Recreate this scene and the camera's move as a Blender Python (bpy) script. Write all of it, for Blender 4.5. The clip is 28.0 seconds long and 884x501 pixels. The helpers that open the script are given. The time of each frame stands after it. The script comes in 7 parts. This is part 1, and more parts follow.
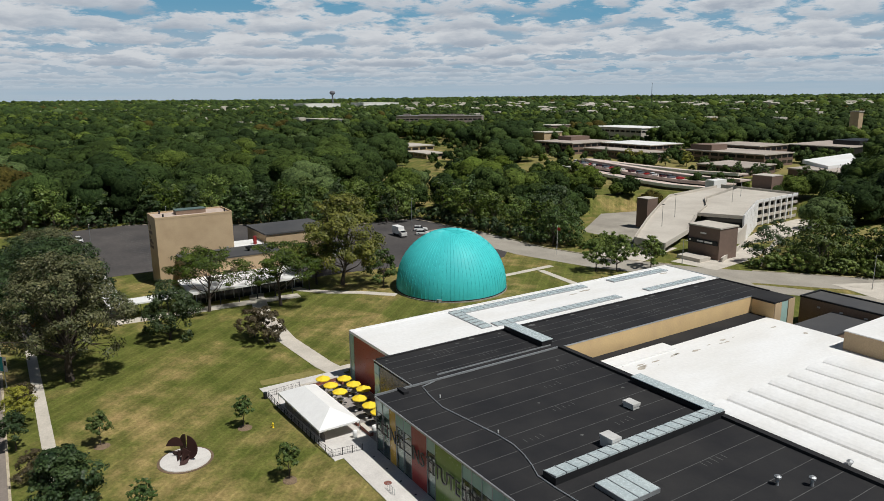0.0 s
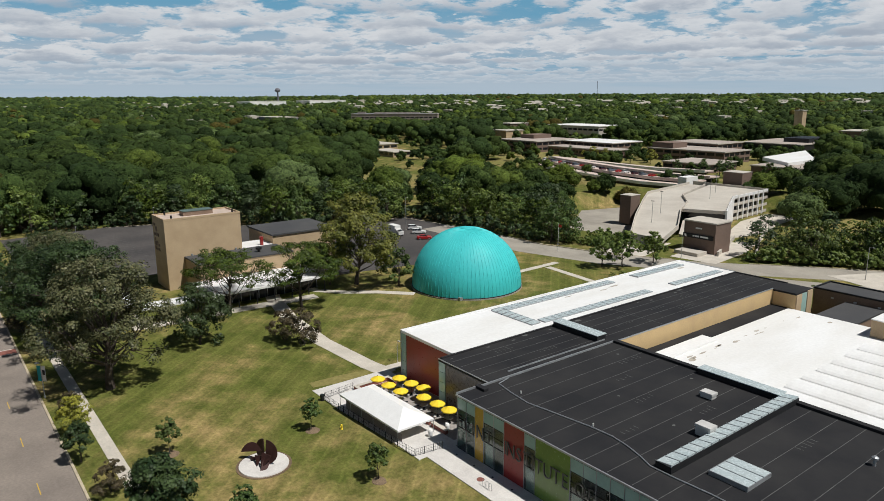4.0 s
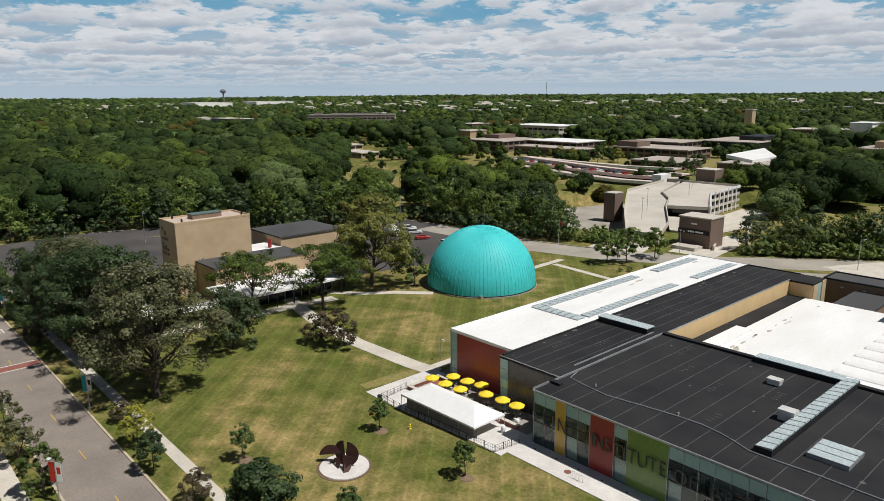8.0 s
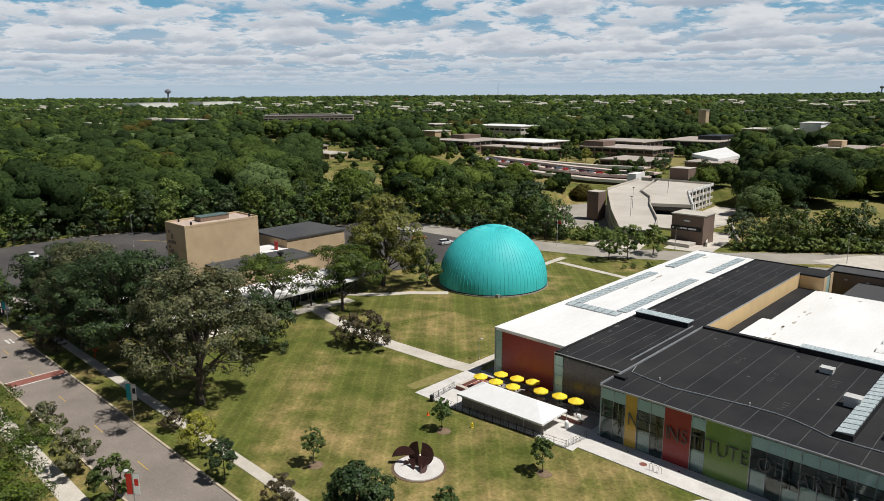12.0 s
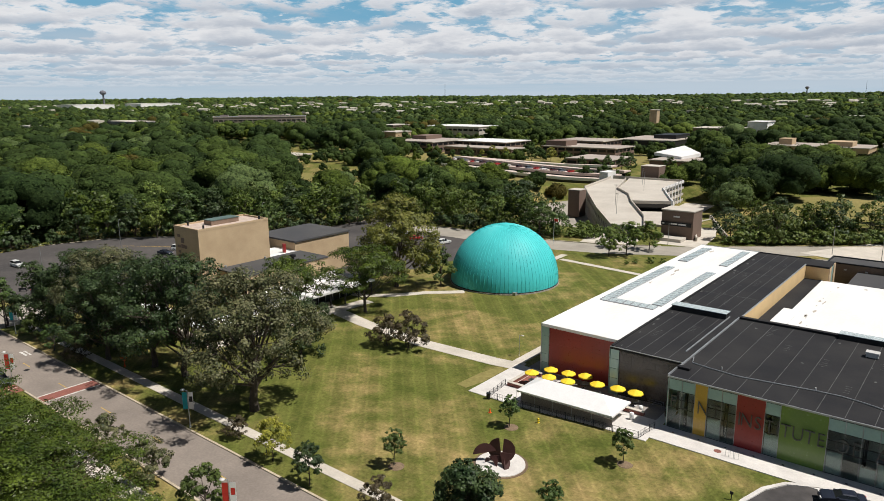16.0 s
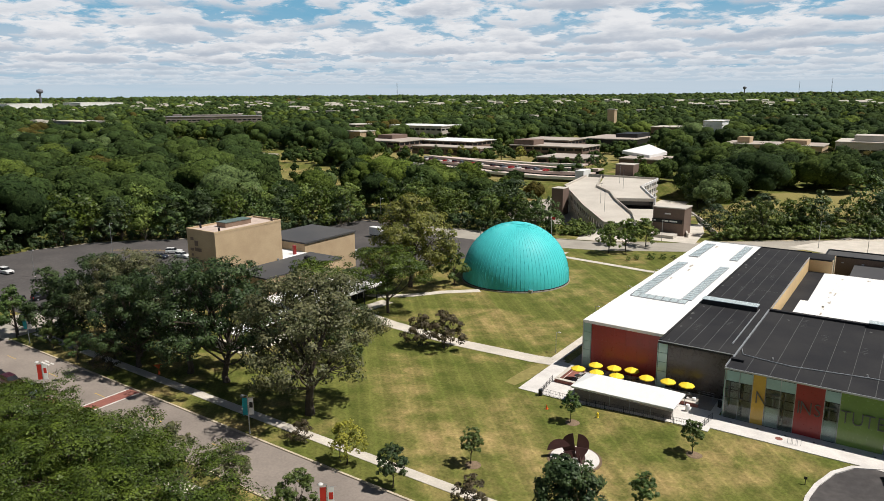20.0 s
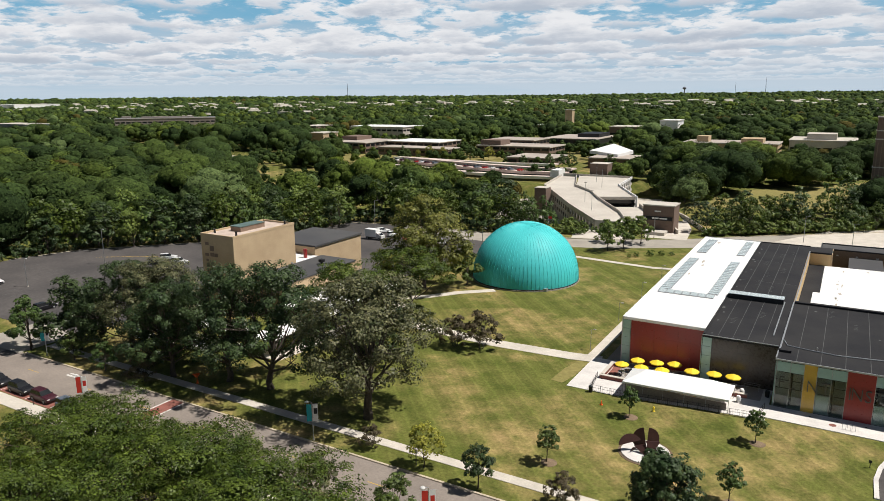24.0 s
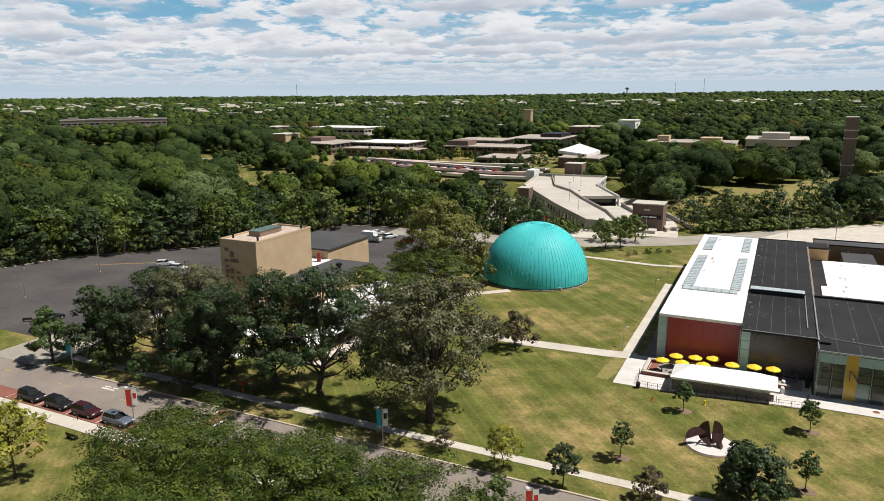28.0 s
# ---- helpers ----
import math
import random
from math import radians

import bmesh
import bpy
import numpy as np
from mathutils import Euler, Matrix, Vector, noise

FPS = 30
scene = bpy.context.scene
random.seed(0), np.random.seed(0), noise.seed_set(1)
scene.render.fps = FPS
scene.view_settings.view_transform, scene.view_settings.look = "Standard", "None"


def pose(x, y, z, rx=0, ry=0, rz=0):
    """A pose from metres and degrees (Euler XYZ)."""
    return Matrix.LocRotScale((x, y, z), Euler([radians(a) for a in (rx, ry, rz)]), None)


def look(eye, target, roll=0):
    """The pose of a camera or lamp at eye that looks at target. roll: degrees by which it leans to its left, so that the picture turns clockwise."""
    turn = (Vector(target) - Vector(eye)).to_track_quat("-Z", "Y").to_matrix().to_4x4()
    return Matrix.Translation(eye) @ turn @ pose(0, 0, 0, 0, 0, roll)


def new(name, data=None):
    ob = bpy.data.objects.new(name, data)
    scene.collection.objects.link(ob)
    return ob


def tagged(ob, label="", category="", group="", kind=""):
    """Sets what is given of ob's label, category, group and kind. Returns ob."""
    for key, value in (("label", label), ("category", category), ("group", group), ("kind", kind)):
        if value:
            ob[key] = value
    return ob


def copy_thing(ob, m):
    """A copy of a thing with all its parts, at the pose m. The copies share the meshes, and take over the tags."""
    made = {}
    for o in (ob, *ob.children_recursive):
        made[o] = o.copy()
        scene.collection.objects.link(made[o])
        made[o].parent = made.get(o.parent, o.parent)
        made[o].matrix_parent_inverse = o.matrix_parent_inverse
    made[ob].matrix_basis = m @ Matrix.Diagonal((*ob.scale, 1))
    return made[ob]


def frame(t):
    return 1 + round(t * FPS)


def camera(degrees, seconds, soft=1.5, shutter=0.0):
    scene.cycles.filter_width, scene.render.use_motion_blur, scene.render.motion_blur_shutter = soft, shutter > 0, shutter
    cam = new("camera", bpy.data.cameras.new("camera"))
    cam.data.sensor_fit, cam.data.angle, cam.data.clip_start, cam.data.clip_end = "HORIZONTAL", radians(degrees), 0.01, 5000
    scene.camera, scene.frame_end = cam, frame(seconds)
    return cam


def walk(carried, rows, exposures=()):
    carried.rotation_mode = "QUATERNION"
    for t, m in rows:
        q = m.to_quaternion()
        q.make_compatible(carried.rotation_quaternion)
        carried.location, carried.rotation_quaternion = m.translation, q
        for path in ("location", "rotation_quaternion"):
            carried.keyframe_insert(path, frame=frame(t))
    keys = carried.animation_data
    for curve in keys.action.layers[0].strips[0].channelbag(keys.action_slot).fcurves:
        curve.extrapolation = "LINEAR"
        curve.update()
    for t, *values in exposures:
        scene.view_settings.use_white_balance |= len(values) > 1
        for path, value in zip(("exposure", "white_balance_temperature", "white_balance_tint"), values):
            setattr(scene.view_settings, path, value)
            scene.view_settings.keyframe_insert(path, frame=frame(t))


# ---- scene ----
cam = camera(65.0, 28.0, soft=0.7)
PATH = [
    (0, (121.875, -63.761, 43.794), (120.234, -62.703, 43.359), -0.6),
    (1, (119.844, -67.17, 43.9), (118.225, -66.08, 43.462), -0.5),
    (2, (117.623, -70.814, 44.068), (116.028, -69.689, 43.63), -0.5),
    (3, (115.344, -74.171, 44.163), (113.772, -73.016, 43.723), -0.4),
    (6, (108.232, -84.342, 44.233), (106.733, -83.094, 43.791), -0.5),
    (7, (105.791, -87.193, 44.171), (104.314, -85.918, 43.73), -0.5),
    (8, (103.504, -90.216, 44.137), (102.051, -88.914, 43.696), -0.5),
    (9, (101.206, -92.675, 43.974), (99.775, -91.349, 43.532), -0.5),
    (10, (98.728, -95.442, 44.058), (97.322, -94.09, 43.616), -0.5),
    (11, (96.062, -98.228, 44.078), (94.683, -96.848, 43.637), -0.4),
    (12, (93.295, -100.972, 44.056), (91.944, -99.565, 43.616), -0.4),
    (15, (84.651, -109.255, 44.132), (83.387, -107.768, 43.693), -0.5),
    (16, (81.484, -111.975, 43.948), (80.253, -110.461, 43.509), -0.5),
    (17, (78.734, -114.245, 43.863), (77.531, -112.709, 43.423), -0.5),
    (18, (75.969, -116.505, 43.901), (74.793, -114.949, 43.461), -0.4),
    (19, (72.883, -118.9, 44.048), (71.737, -117.321, 43.607), -0.4),
    (20, (69.632, -121.388, 44.186), (68.519, -119.786, 43.744), -0.4),
    (21, (66.561, -123.466, 44.229), (65.477, -121.844, 43.788), -0.4),
    (24, (56.876, -129.677, 44.34), (55.889, -127.995, 43.899), -0.5),
    (25, (53.457, -131.705, 44.374), (52.502, -130.004, 43.933), -0.5),
    (26, (50.357, -133.614, 44.489), (49.434, -131.896, 44.047), -0.5),
    (27, (47.003, -135.556, 44.797), (46.112, -133.821, 44.355), -0.5),
    (28, (43.379, -137.466, 44.96), (42.525, -135.713, 44.518), -0.5),
]
walk(cam, [(t, look(eye, target, roll)) for t, eye, target, roll in PATH],
     [(0, -0.13, 6200, 9), (3, -0.1, 6200, 9), (9, 0.0, 6250, 10), (12, 0.04, 6250, 10), (17, 0.2, 6400, 11), (28, 0.28, 6400, 11)])

# ---- world, sun ----
SUN_TO = Vector((0.465, 0.18, 0.866)).normalized()
world = bpy.data.worlds.new("sky")
scene.world = world
world.use_nodes = True
wn, wl = world.node_tree.nodes, world.node_tree.links
wn.clear()


def wnode(kind, **kw):
    n = wn.new(kind)
    for k, v in kw.items():
        if k == "op":
            n.operation = v
        else:
            n.inputs[k].default_value = v
    return n


def wmath(op, a, b=None, clamp=False):
    n = wn.new("ShaderNodeMath")
    n.operation, n.use_clamp = op, clamp
    for i, s in enumerate((a, b)):
        if s is None:
            continue
        if isinstance(s, (int, float)):
            n.inputs[i].default_value = s
        else:
            wl.new(s, n.inputs[i])
    return n.outputs[0]


def wmix(fac, a, b):
    n = wn.new("ShaderNodeMix")
    n.data_type = "RGBA"
    for key, s in ((0, fac), (6, a), (7, b)):
        if isinstance(s, (int, float)):
            n.inputs[key].default_value = s
        elif isinstance(s, tuple):
            n.inputs[key].default_value = (*s, 1)
        else:
            wl.new(s, n.inputs[key])
    return n.outputs[2]


def wramp(x, lo, hi):
    n = wn.new("ShaderNodeMapRange")
    n.interpolation_type = "SMOOTHSTEP"
    n.inputs[1].default_value, n.inputs[2].default_value = lo, hi
    wl.new(x, n.inputs[0])
    return n.outputs[0]


sky = wn.new("ShaderNodeTexSky")
sky.sky_type, sky.sun_disc = "NISHITA", False
sky.sun_elevation = math.asin(SUN_TO.z)
sky.sun_rotation = math.atan2(SUN_TO.x, SUN_TO.y)
sky.air_density, sky.dust_density, sky.ozone_density = 1.0, 0.6, 1.5
coord = wn.new("ShaderNodeTexCoord")
sep = wn.new("ShaderNodeSeparateXYZ")
wl.new(coord.outputs["Generated"], sep.inputs[0])
height = wmath("MAXIMUM", sep.outputs[2], 0.0)


def sky_noise(across, up, detail, rough, seed):
    """Noise round the sky: across sets how fine it is sideways, up is its third coordinate."""
    comb = wn.new("ShaderNodeCombineXYZ")
    wl.new(wmath("MULTIPLY", round_x, across), comb.inputs[0])
    wl.new(wmath("MULTIPLY", round_y, across), comb.inputs[1])
    wl.new(wmath("ADD", up, seed), comb.inputs[2])
    n = wn.new("ShaderNodeTexNoise")
    n.inputs["Scale"].default_value, n.inputs["Detail"].default_value, n.inputs["Roughness"].default_value = 1.0, detail, rough
    wl.new(comb.outputs[0], n.inputs["Vector"])
    return n.outputs[0]


flat = wmath("SQRT", wmath("MAXIMUM", wmath("SUBTRACT", 1.0, wmath("MULTIPLY", height, height)), 0.001))
round_x, round_y = wmath("DIVIDE", sep.outputs[0], flat), wmath("DIVIDE", sep.outputs[1], flat)
low = wramp(height, 0.35, 0.1)
deep = wmix(0.66, sky.outputs[0], (0.0, 0.0, 0.0))
tint = wmix(wmath("MULTIPLY", low, 0.85), deep, (2.3, 5.6, 8.0))
# thin grey veil behind the heaps, thicker towards the horizon
veil = wmath("MULTIPLY", wramp(sky_noise(5.0, wmath("MULTIPLY", wmath("LOGARITHM", wmath("ADD", height, 0.02), math.e), 3.0), 5, 0.6, 2.0), 0.26, 0.55), wramp(height, 0.125, 0.05))
tint = wmix(wmath("MULTIPLY", veil, 0.85), tint, (6.3, 7.1, 7.9))
# rows of heaped clouds with flat grey bases, farthest and lowest first
base = 0.013
row = 0
while base < 0.75:
    tall = base * (0.48 if base > 0.05 else 0.4)
    wave = sky_noise(0.9 / base, wmath("MULTIPLY", height, 0.0), 2, 0.5, row * 3.7)
    foot = wmath("ADD", wmath("MULTIPLY", wmath("SUBTRACT", wave, 0.5), base * 0.22), base)
    u = wmath("DIVIDE", wmath("SUBTRACT", height, foot), tall)
    heap = sky_noise(0.85 / base ** 0.92, wmath("MULTIPLY", u, 1.3), 6, 0.62, row * 7.3 + 0.4)
    limit = 0.445 if base < 0.06 else 0.47 if base < 0.16 else 0.6
    mass = wmath("SUBTRACT", heap, wmath("MULTIPLY", wmath("MAXIMUM", u, 0.0), 0.15))
    cover = wmath("MULTIPLY", wramp(mass, limit - 0.07, limit + 0.015), wramp(wmath("ADD", u, wmath("MULTIPLY", wmath("SUBTRACT", heap, 0.5), 1.2)), -0.12, 0.1))
    lit = wramp(wmath("ADD", u, wmath("MULTIPLY", wmath("SUBTRACT", limit + 0.06, mass), 2.5)), -0.35, 0.75)
    tint = wmix(wmath("MULTIPLY", cover, 0.96 if base > 0.04 else 0.75), tint, wmix(lit, (5.5, 6.1, 6.9), (10.0, 10.0, 10.0)))
    base *= 1.27 if base < 0.2 else 1.7
    row += 1
tint = wmix(wmath("MULTIPLY", wramp(height, 0.05, 0.0), 0.85), tint, (6.4, 7.5, 8.4))
back = wn.new("ShaderNodeBackground")
back.inputs[1].default_value = 0.07
wl.new(tint, back.inputs[0])
wout = wn.new("ShaderNodeOutputWorld")
wl.new(back.outputs[0], wout.inputs[0])

sun = new("sun", bpy.data.lights.new("sun", "SUN"))
sun.data.energy, sun.data.angle, sun.data.color = 5.0, radians(0.5), (1.0, 0.955, 0.88)
sun.matrix_world = look(SUN_TO * 200, (0, 0, 0))

# ---- building blocks ----
ORG = {}


class Geo:
    """Vertices and faces of one mesh, in world metres."""

    def __init__(s):
        s.v, s.f = [], []

    def add(s, vs, fs):
        n = len(s.v)
        s.v += [tuple(p) for p in vs]
        s.f += [tuple(i + n for i in f) for f in fs]
        return s

    def box(s, x0, y0, z0, x1, y1, z1):
        p = [(x, y, z) for z in (z0, z1) for x, y in ((x0, y0), (x1, y0), (x1, y1), (x0, y1))]
        return s.add(p, [(3, 2, 1, 0), (4, 5, 6, 7), (0, 1, 5, 4), (1, 2, 6, 5), (2, 3, 7, 6), (3, 0, 4, 7)])

    def prism(s, pts, z0, z1):
        """A flat polygon raised from z0 to z1 (numbers, or functions of x and y)."""
        n = len(pts)
        lo = [(x, y, z0(x, y) if callable(z0) else z0) for x, y in pts]
        hi = [(x, y, z1(x, y) if callable(z1) else z1) for x, y in pts]
        side = [(i, (i + 1) % n, n + (i + 1) % n, n + i) for i in range(n)]
        return s.add(lo + hi, [tuple(range(n))[::-1], tuple(range(n, 2 * n))] + side)

    def cyl(s, x, y, z0, z1, r0, r1=None, n=12):
        r1 = r0 if r1 is None else r1
        a = [2 * math.pi * i / n for i in range(n)]
        lo = [(x + r0 * math.cos(t), y + r0 * math.sin(t), z0) for t in a]
        hi = [(x + r1 * math.cos(t), y + r1 * math.sin(t), z1) for t in a]
        side = [(i, (i + 1) % n, n + (i + 1) % n, n + i) for i in range(n)]
        return s.add(lo + hi, [tuple(range(n))[::-1], tuple(range(n, 2 * n))] + side)

    def tube(s, pts, radii, n=6):
        """A tapered tube along a line of points."""
        pts = [Vector(p) for p in pts]
        if not isinstance(radii, (list, tuple)):
            radii = [radii] * len(pts)
        rings = []
        for i, p in enumerate(pts):
            d = (pts[min(i + 1, len(pts) - 1)] - pts[max(i - 1, 0)]).normalized()
            u = d.orthogonal().normalized() if abs(d.z) > 0.9 else d.cross(Vector((0, 0, 1))).normalized()
            w = d.cross(u)
            rings.append([p + radii[i] * (math.cos(6.2832 * k / n) * u + math.sin(6.2832 * k / n) * w) for k in range(n)])
        fs = [(i * n + k, i * n + (k + 1) % n, (i + 1) * n + (k + 1) % n, (i + 1) * n + k) for i in range(len(pts) - 1) for k in range(n)]
        fs += [tuple(range(n)), tuple(range((len(pts) - 1) * n, len(pts) * n))[::-1]]
        return s.add([p for r in rings for p in r], fs)

    def lathe(s, x, y, profile, n=32):
        """A turned shape from pairs of radius and height."""
        vs = [(x + r * math.cos(6.28318531 * k / n), y + r * math.sin(6.28318531 * k / n), z) for r, z in profile for k in range(n)]
        fs = [(i * n + k, i * n + (k + 1) % n, (i + 1) * n + (k + 1) % n, (i + 1) * n + k) for i in range(len(profile) - 1) for k in range(n)]
        return s.add(vs, fs)

    def strip(s, line, width, z, lift, step=3.0, thick=0.05):
        """A ribbon of paving along a line, laid on the ground z(x, y)."""
        pts = []
        for (a, b), (c, d) in zip(line, line[1:]):
            k = max(1, int(math.hypot(c - a, d - b) / step))
            pts += [(a + (c - a) * i / k, b + (d - b) * i / k) for i in range(k)]
        pts.append(line[-1])
        vs = []
        for i, (x, y) in enumerate(pts):
            ax, ay = pts[max(i - 1, 0)]
            bx, by = pts[min(i + 1, len(pts) - 1)]
            l = math.hypot(bx - ax, by - ay) or 1
            nx, ny = -(by - ay) / l * width / 2, (bx - ax) / l * width / 2
            for px, py in ((x - nx, y - ny), (x + nx, y + ny)):
                g = z(px, py)
                vs += [(px, py, g + lift - thick), (px, py, g + lift)]
        e = 4 * (len(pts) - 1)
        fs = [(4 * i + 1, 4 * i + 3, 4 * i + 7, 4 * i + 5) for i in range(len(pts) - 1)]
        fs += [(4 * i, 4 * i + 1, 4 * i + 5, 4 * i + 4) for i in range(len(pts) - 1)]
        fs += [(4 * i + 3, 4 * i + 2, 4 * i + 6, 4 * i + 7) for i in range(len(pts) - 1)]
        fs += [(0, 2, 3, 1), (e, e + 1, e + 3, e + 2)]
        return s.add(vs, fs)


def origin_of(ob):
    return ORG.get(ob.name, Vector((0, 0, 0)))


def link(name, me, material, parent=None, at=None, smooth=False):
    ob = new(name, me)
    if material and not me.materials:
        me.materials.append(material)
    if smooth:
        me.shade_smooth()
    if parent:
        ob.parent = parent
        ORG[ob.name] = origin_of(parent)
    elif at is not None:
        ob.location = at
        ORG[ob.name] = Vector(at)
    return ob


def part(name, geo, material, parent=None, label="", smooth=False, at=None, **tags):
    """Links a Geo as one mesh object, under a thing or a part, or (at) as a thing with its base there."""
    o = origin_of(parent) if parent else Vector(at or (0, 0, 0))
    me = bpy.data.meshes.new(name)
    me.from_pydata([(x - o.x, y - o.y, z - o.z) for x, y, z in geo.v], [], geo.f)
    bm = bmesh.new()
    bm.from_mesh(me)
    bmesh.ops.recalc_face_normals(bm, faces=bm.faces)
    bm.to_mesh(me)
    bm.free()
    ob = link(name, me, material, parent, at, smooth)
    return tagged(ob, label, **tags)


def thing(name, at, label, category, group="", kind=""):
    """An Empty at the base of a thing with parts."""
    ob = new(name)
    ob.empty_display_size = 0.3
    ob.location = at
    ORG[ob.name] = Vector(at)
    return tagged(ob, label, category, group, kind)


def raw_mesh(name, verts, faces):
    """A mesh from numpy arrays: n x 3 vertices, m x k faces."""
    me = bpy.data.meshes.new(name)
    n, m, k = len(verts), len(faces), faces.shape[1]
    me.vertices.add(n)
    me.vertices.foreach_set("co", np.asarray(verts, np.float32).ravel())
    me.loops.add(m * k)
    me.loops.foreach_set("vertex_index", np.asarray(faces, np.int32).ravel())
    me.polygons.add(m)
    me.polygons.foreach_set("loop_start", np.arange(0, m * k, k, dtype=np.int32))
    me.update(calc_edges=True)
    return me


# ---- materials ----
def shader(name):
    m = bpy.data.materials.new(name)
    m.use_nodes = True
    nt = m.node_tree
    return m, nt.nodes, nt.links, nt.nodes["Principled BSDF"]


def noise_node(ns, ls, scale, detail=4.0, rough=0.55, stretch=None):
    geo = ns.new("ShaderNodeNewGeometry")
    out = geo.outputs["Position"]
    if stretch:
        mp = ns.new("ShaderNodeMapping")
        mp.inputs["Scale"].default_value = stretch
        ls.new(out, mp.inputs[0])
        out = mp.outputs[0]
    n = ns.new("ShaderNodeTexNoise")
    n.inputs["Scale"].default_value, n.inputs["Detail"].default_value, n.inputs["Roughness"].default_value = scale, detail, rough
    ls.new(out, n.inputs["Vector"])
    return n.outputs[0]


def span(ns, ls, x, a, b, lo=0.0, hi=1.0):
    n = ns.new("ShaderNodeMapRange")
    for i, v in enumerate((a, b, lo, hi)):
        n.inputs[i + 1].default_value = v
    ls.new(x, n.inputs[0])
    return n.outputs[0]


def blend(ns, ls, fac, a, b, how="MIX"):
    n = ns.new("ShaderNodeMix")
    n.data_type, n.blend_type = "RGBA", how
    for key, s in ((0, fac), (6, a), (7, b)):
        if isinstance(s, (int, float)):
            n.inputs[key].default_value = s
        elif isinstance(s, tuple):
            n.inputs[key].default_value = (*s, 1)
        else:
            ls.new(s, n.inputs[key])
    return n.outputs[2]


def bumped(ns, ls, bsdf, height, strength, distance=0.02):
    b = ns.new("ShaderNodeBump")
    b.inputs["Strength"].default_value, b.inputs["Distance"].default_value = strength, distance
    ls.new(height, b.inputs["Height"])
    ls.new(b.outputs[0], bsdf.inputs["Normal"])


def mat(name, c, c2=None, rough=0.8, scale=0.4, fine=8.0, vary=0.25, bump=0.2, metal=0.0, spec=0.3, rand=0.0, stretch=None):
    """A surface with large stains towards c2, fine grain and a little relief."""
    m, ns, ls, b = shader(name)
    c2 = c2 or tuple(v * 0.72 for v in c)
    big = noise_node(ns, ls, scale, 5, 0.6, stretch)
    small = noise_node(ns, ls, fine, 4)
    col = blend(ns, ls, span(ns, ls, big, 0.35, 0.7), c, c2)
    grey = ns.new("ShaderNodeCombineColor")
    val = span(ns, ls, small, 0.3, 0.7, 1 - vary, 1 + vary)
    for i in range(3):
        ls.new(val, grey.inputs[i])
    col = blend(ns, ls, 1.0, col, grey.outputs[0], "MULTIPLY")
    if rand:
        info = ns.new("ShaderNodeObjectInfo")
        g2 = ns.new("ShaderNodeCombineColor")
        v2 = span(ns, ls, info.outputs["Random"], 0, 1, 1 - rand, 1 + rand)
        for i in range(3):
            ls.new(v2, g2.inputs[i])
        col = blend(ns, ls, 1.0, col, g2.outputs[0], "MULTIPLY")
    ls.new(col, b.inputs["Base Color"])
    ls.new(span(ns, ls, small, 0.3, 0.7, max(rough - 0.1, 0.02), min(rough + 0.1, 1)), b.inputs["Roughness"])
    b.inputs["Metallic"].default_value = metal
    b.inputs["Specular IOR Level"].default_value = spec
    if bump:
        bumped(ns, ls, b, small, bump)
    return m


def leaf_mat(name, dark, light, odd=None, clump=0.35, rand=0.25, spread=0.36):
    """Foliage: tone by clump and by leaf, some light through the blade."""
    m, ns, ls, b = shader(name)
    geo = ns.new("ShaderNodeNewGeometry")
    big = noise_node(ns, ls, clump, 3)
    col = blend(ns, ls, span(ns, ls, big, 0.3, 0.7), dark, light)
    val = span(ns, ls, geo.outputs["Random Per Island"], 0, 1, 1 - spread, 1 + spread)
    g = ns.new("ShaderNodeCombineColor")
    for i in range(3):
        ls.new(val, g.inputs[i])
    col = blend(ns, ls, 1.0, col, g.outputs[0], "MULTIPLY")
    if odd:
        info = ns.new("ShaderNodeObjectInfo")
        col = blend(ns, ls, span(ns, ls, info.outputs["Random"], 0.3, 1.0, 0.0, rand * 2), col, odd)
    ls.new(col, b.inputs["Base Color"])
    b.inputs["Roughness"].default_value, b.inputs["Specular IOR Level"].default_value = 0.5, 0.22
    tr = ns.new("ShaderNodeBsdfTranslucent")
    ls.new(blend(ns, ls, 1.0, col, (1.25, 1.3, 0.6), "MULTIPLY"), tr.inputs[0])
    mx = ns.new("ShaderNodeMixShader")
    mx.inputs[0].default_value = 0.13
    ls.new(b.outputs[0], mx.inputs[1])
    ls.new(tr.outputs[0], mx.inputs[2])
    ls.new(mx.outputs[0], ns["Material Output"].inputs[0])
    return m


def glass_mat(name, tint, rough=0.02):
    m, ns, ls, b = shader(name)
    b.inputs["Base Color"].default_value = (*tint, 1)
    b.inputs["Roughness"].default_value = rough
    b.inputs["Transmission Weight"].default_value = 1.0
    b.inputs["IOR"].default_value = 1.45
    return m


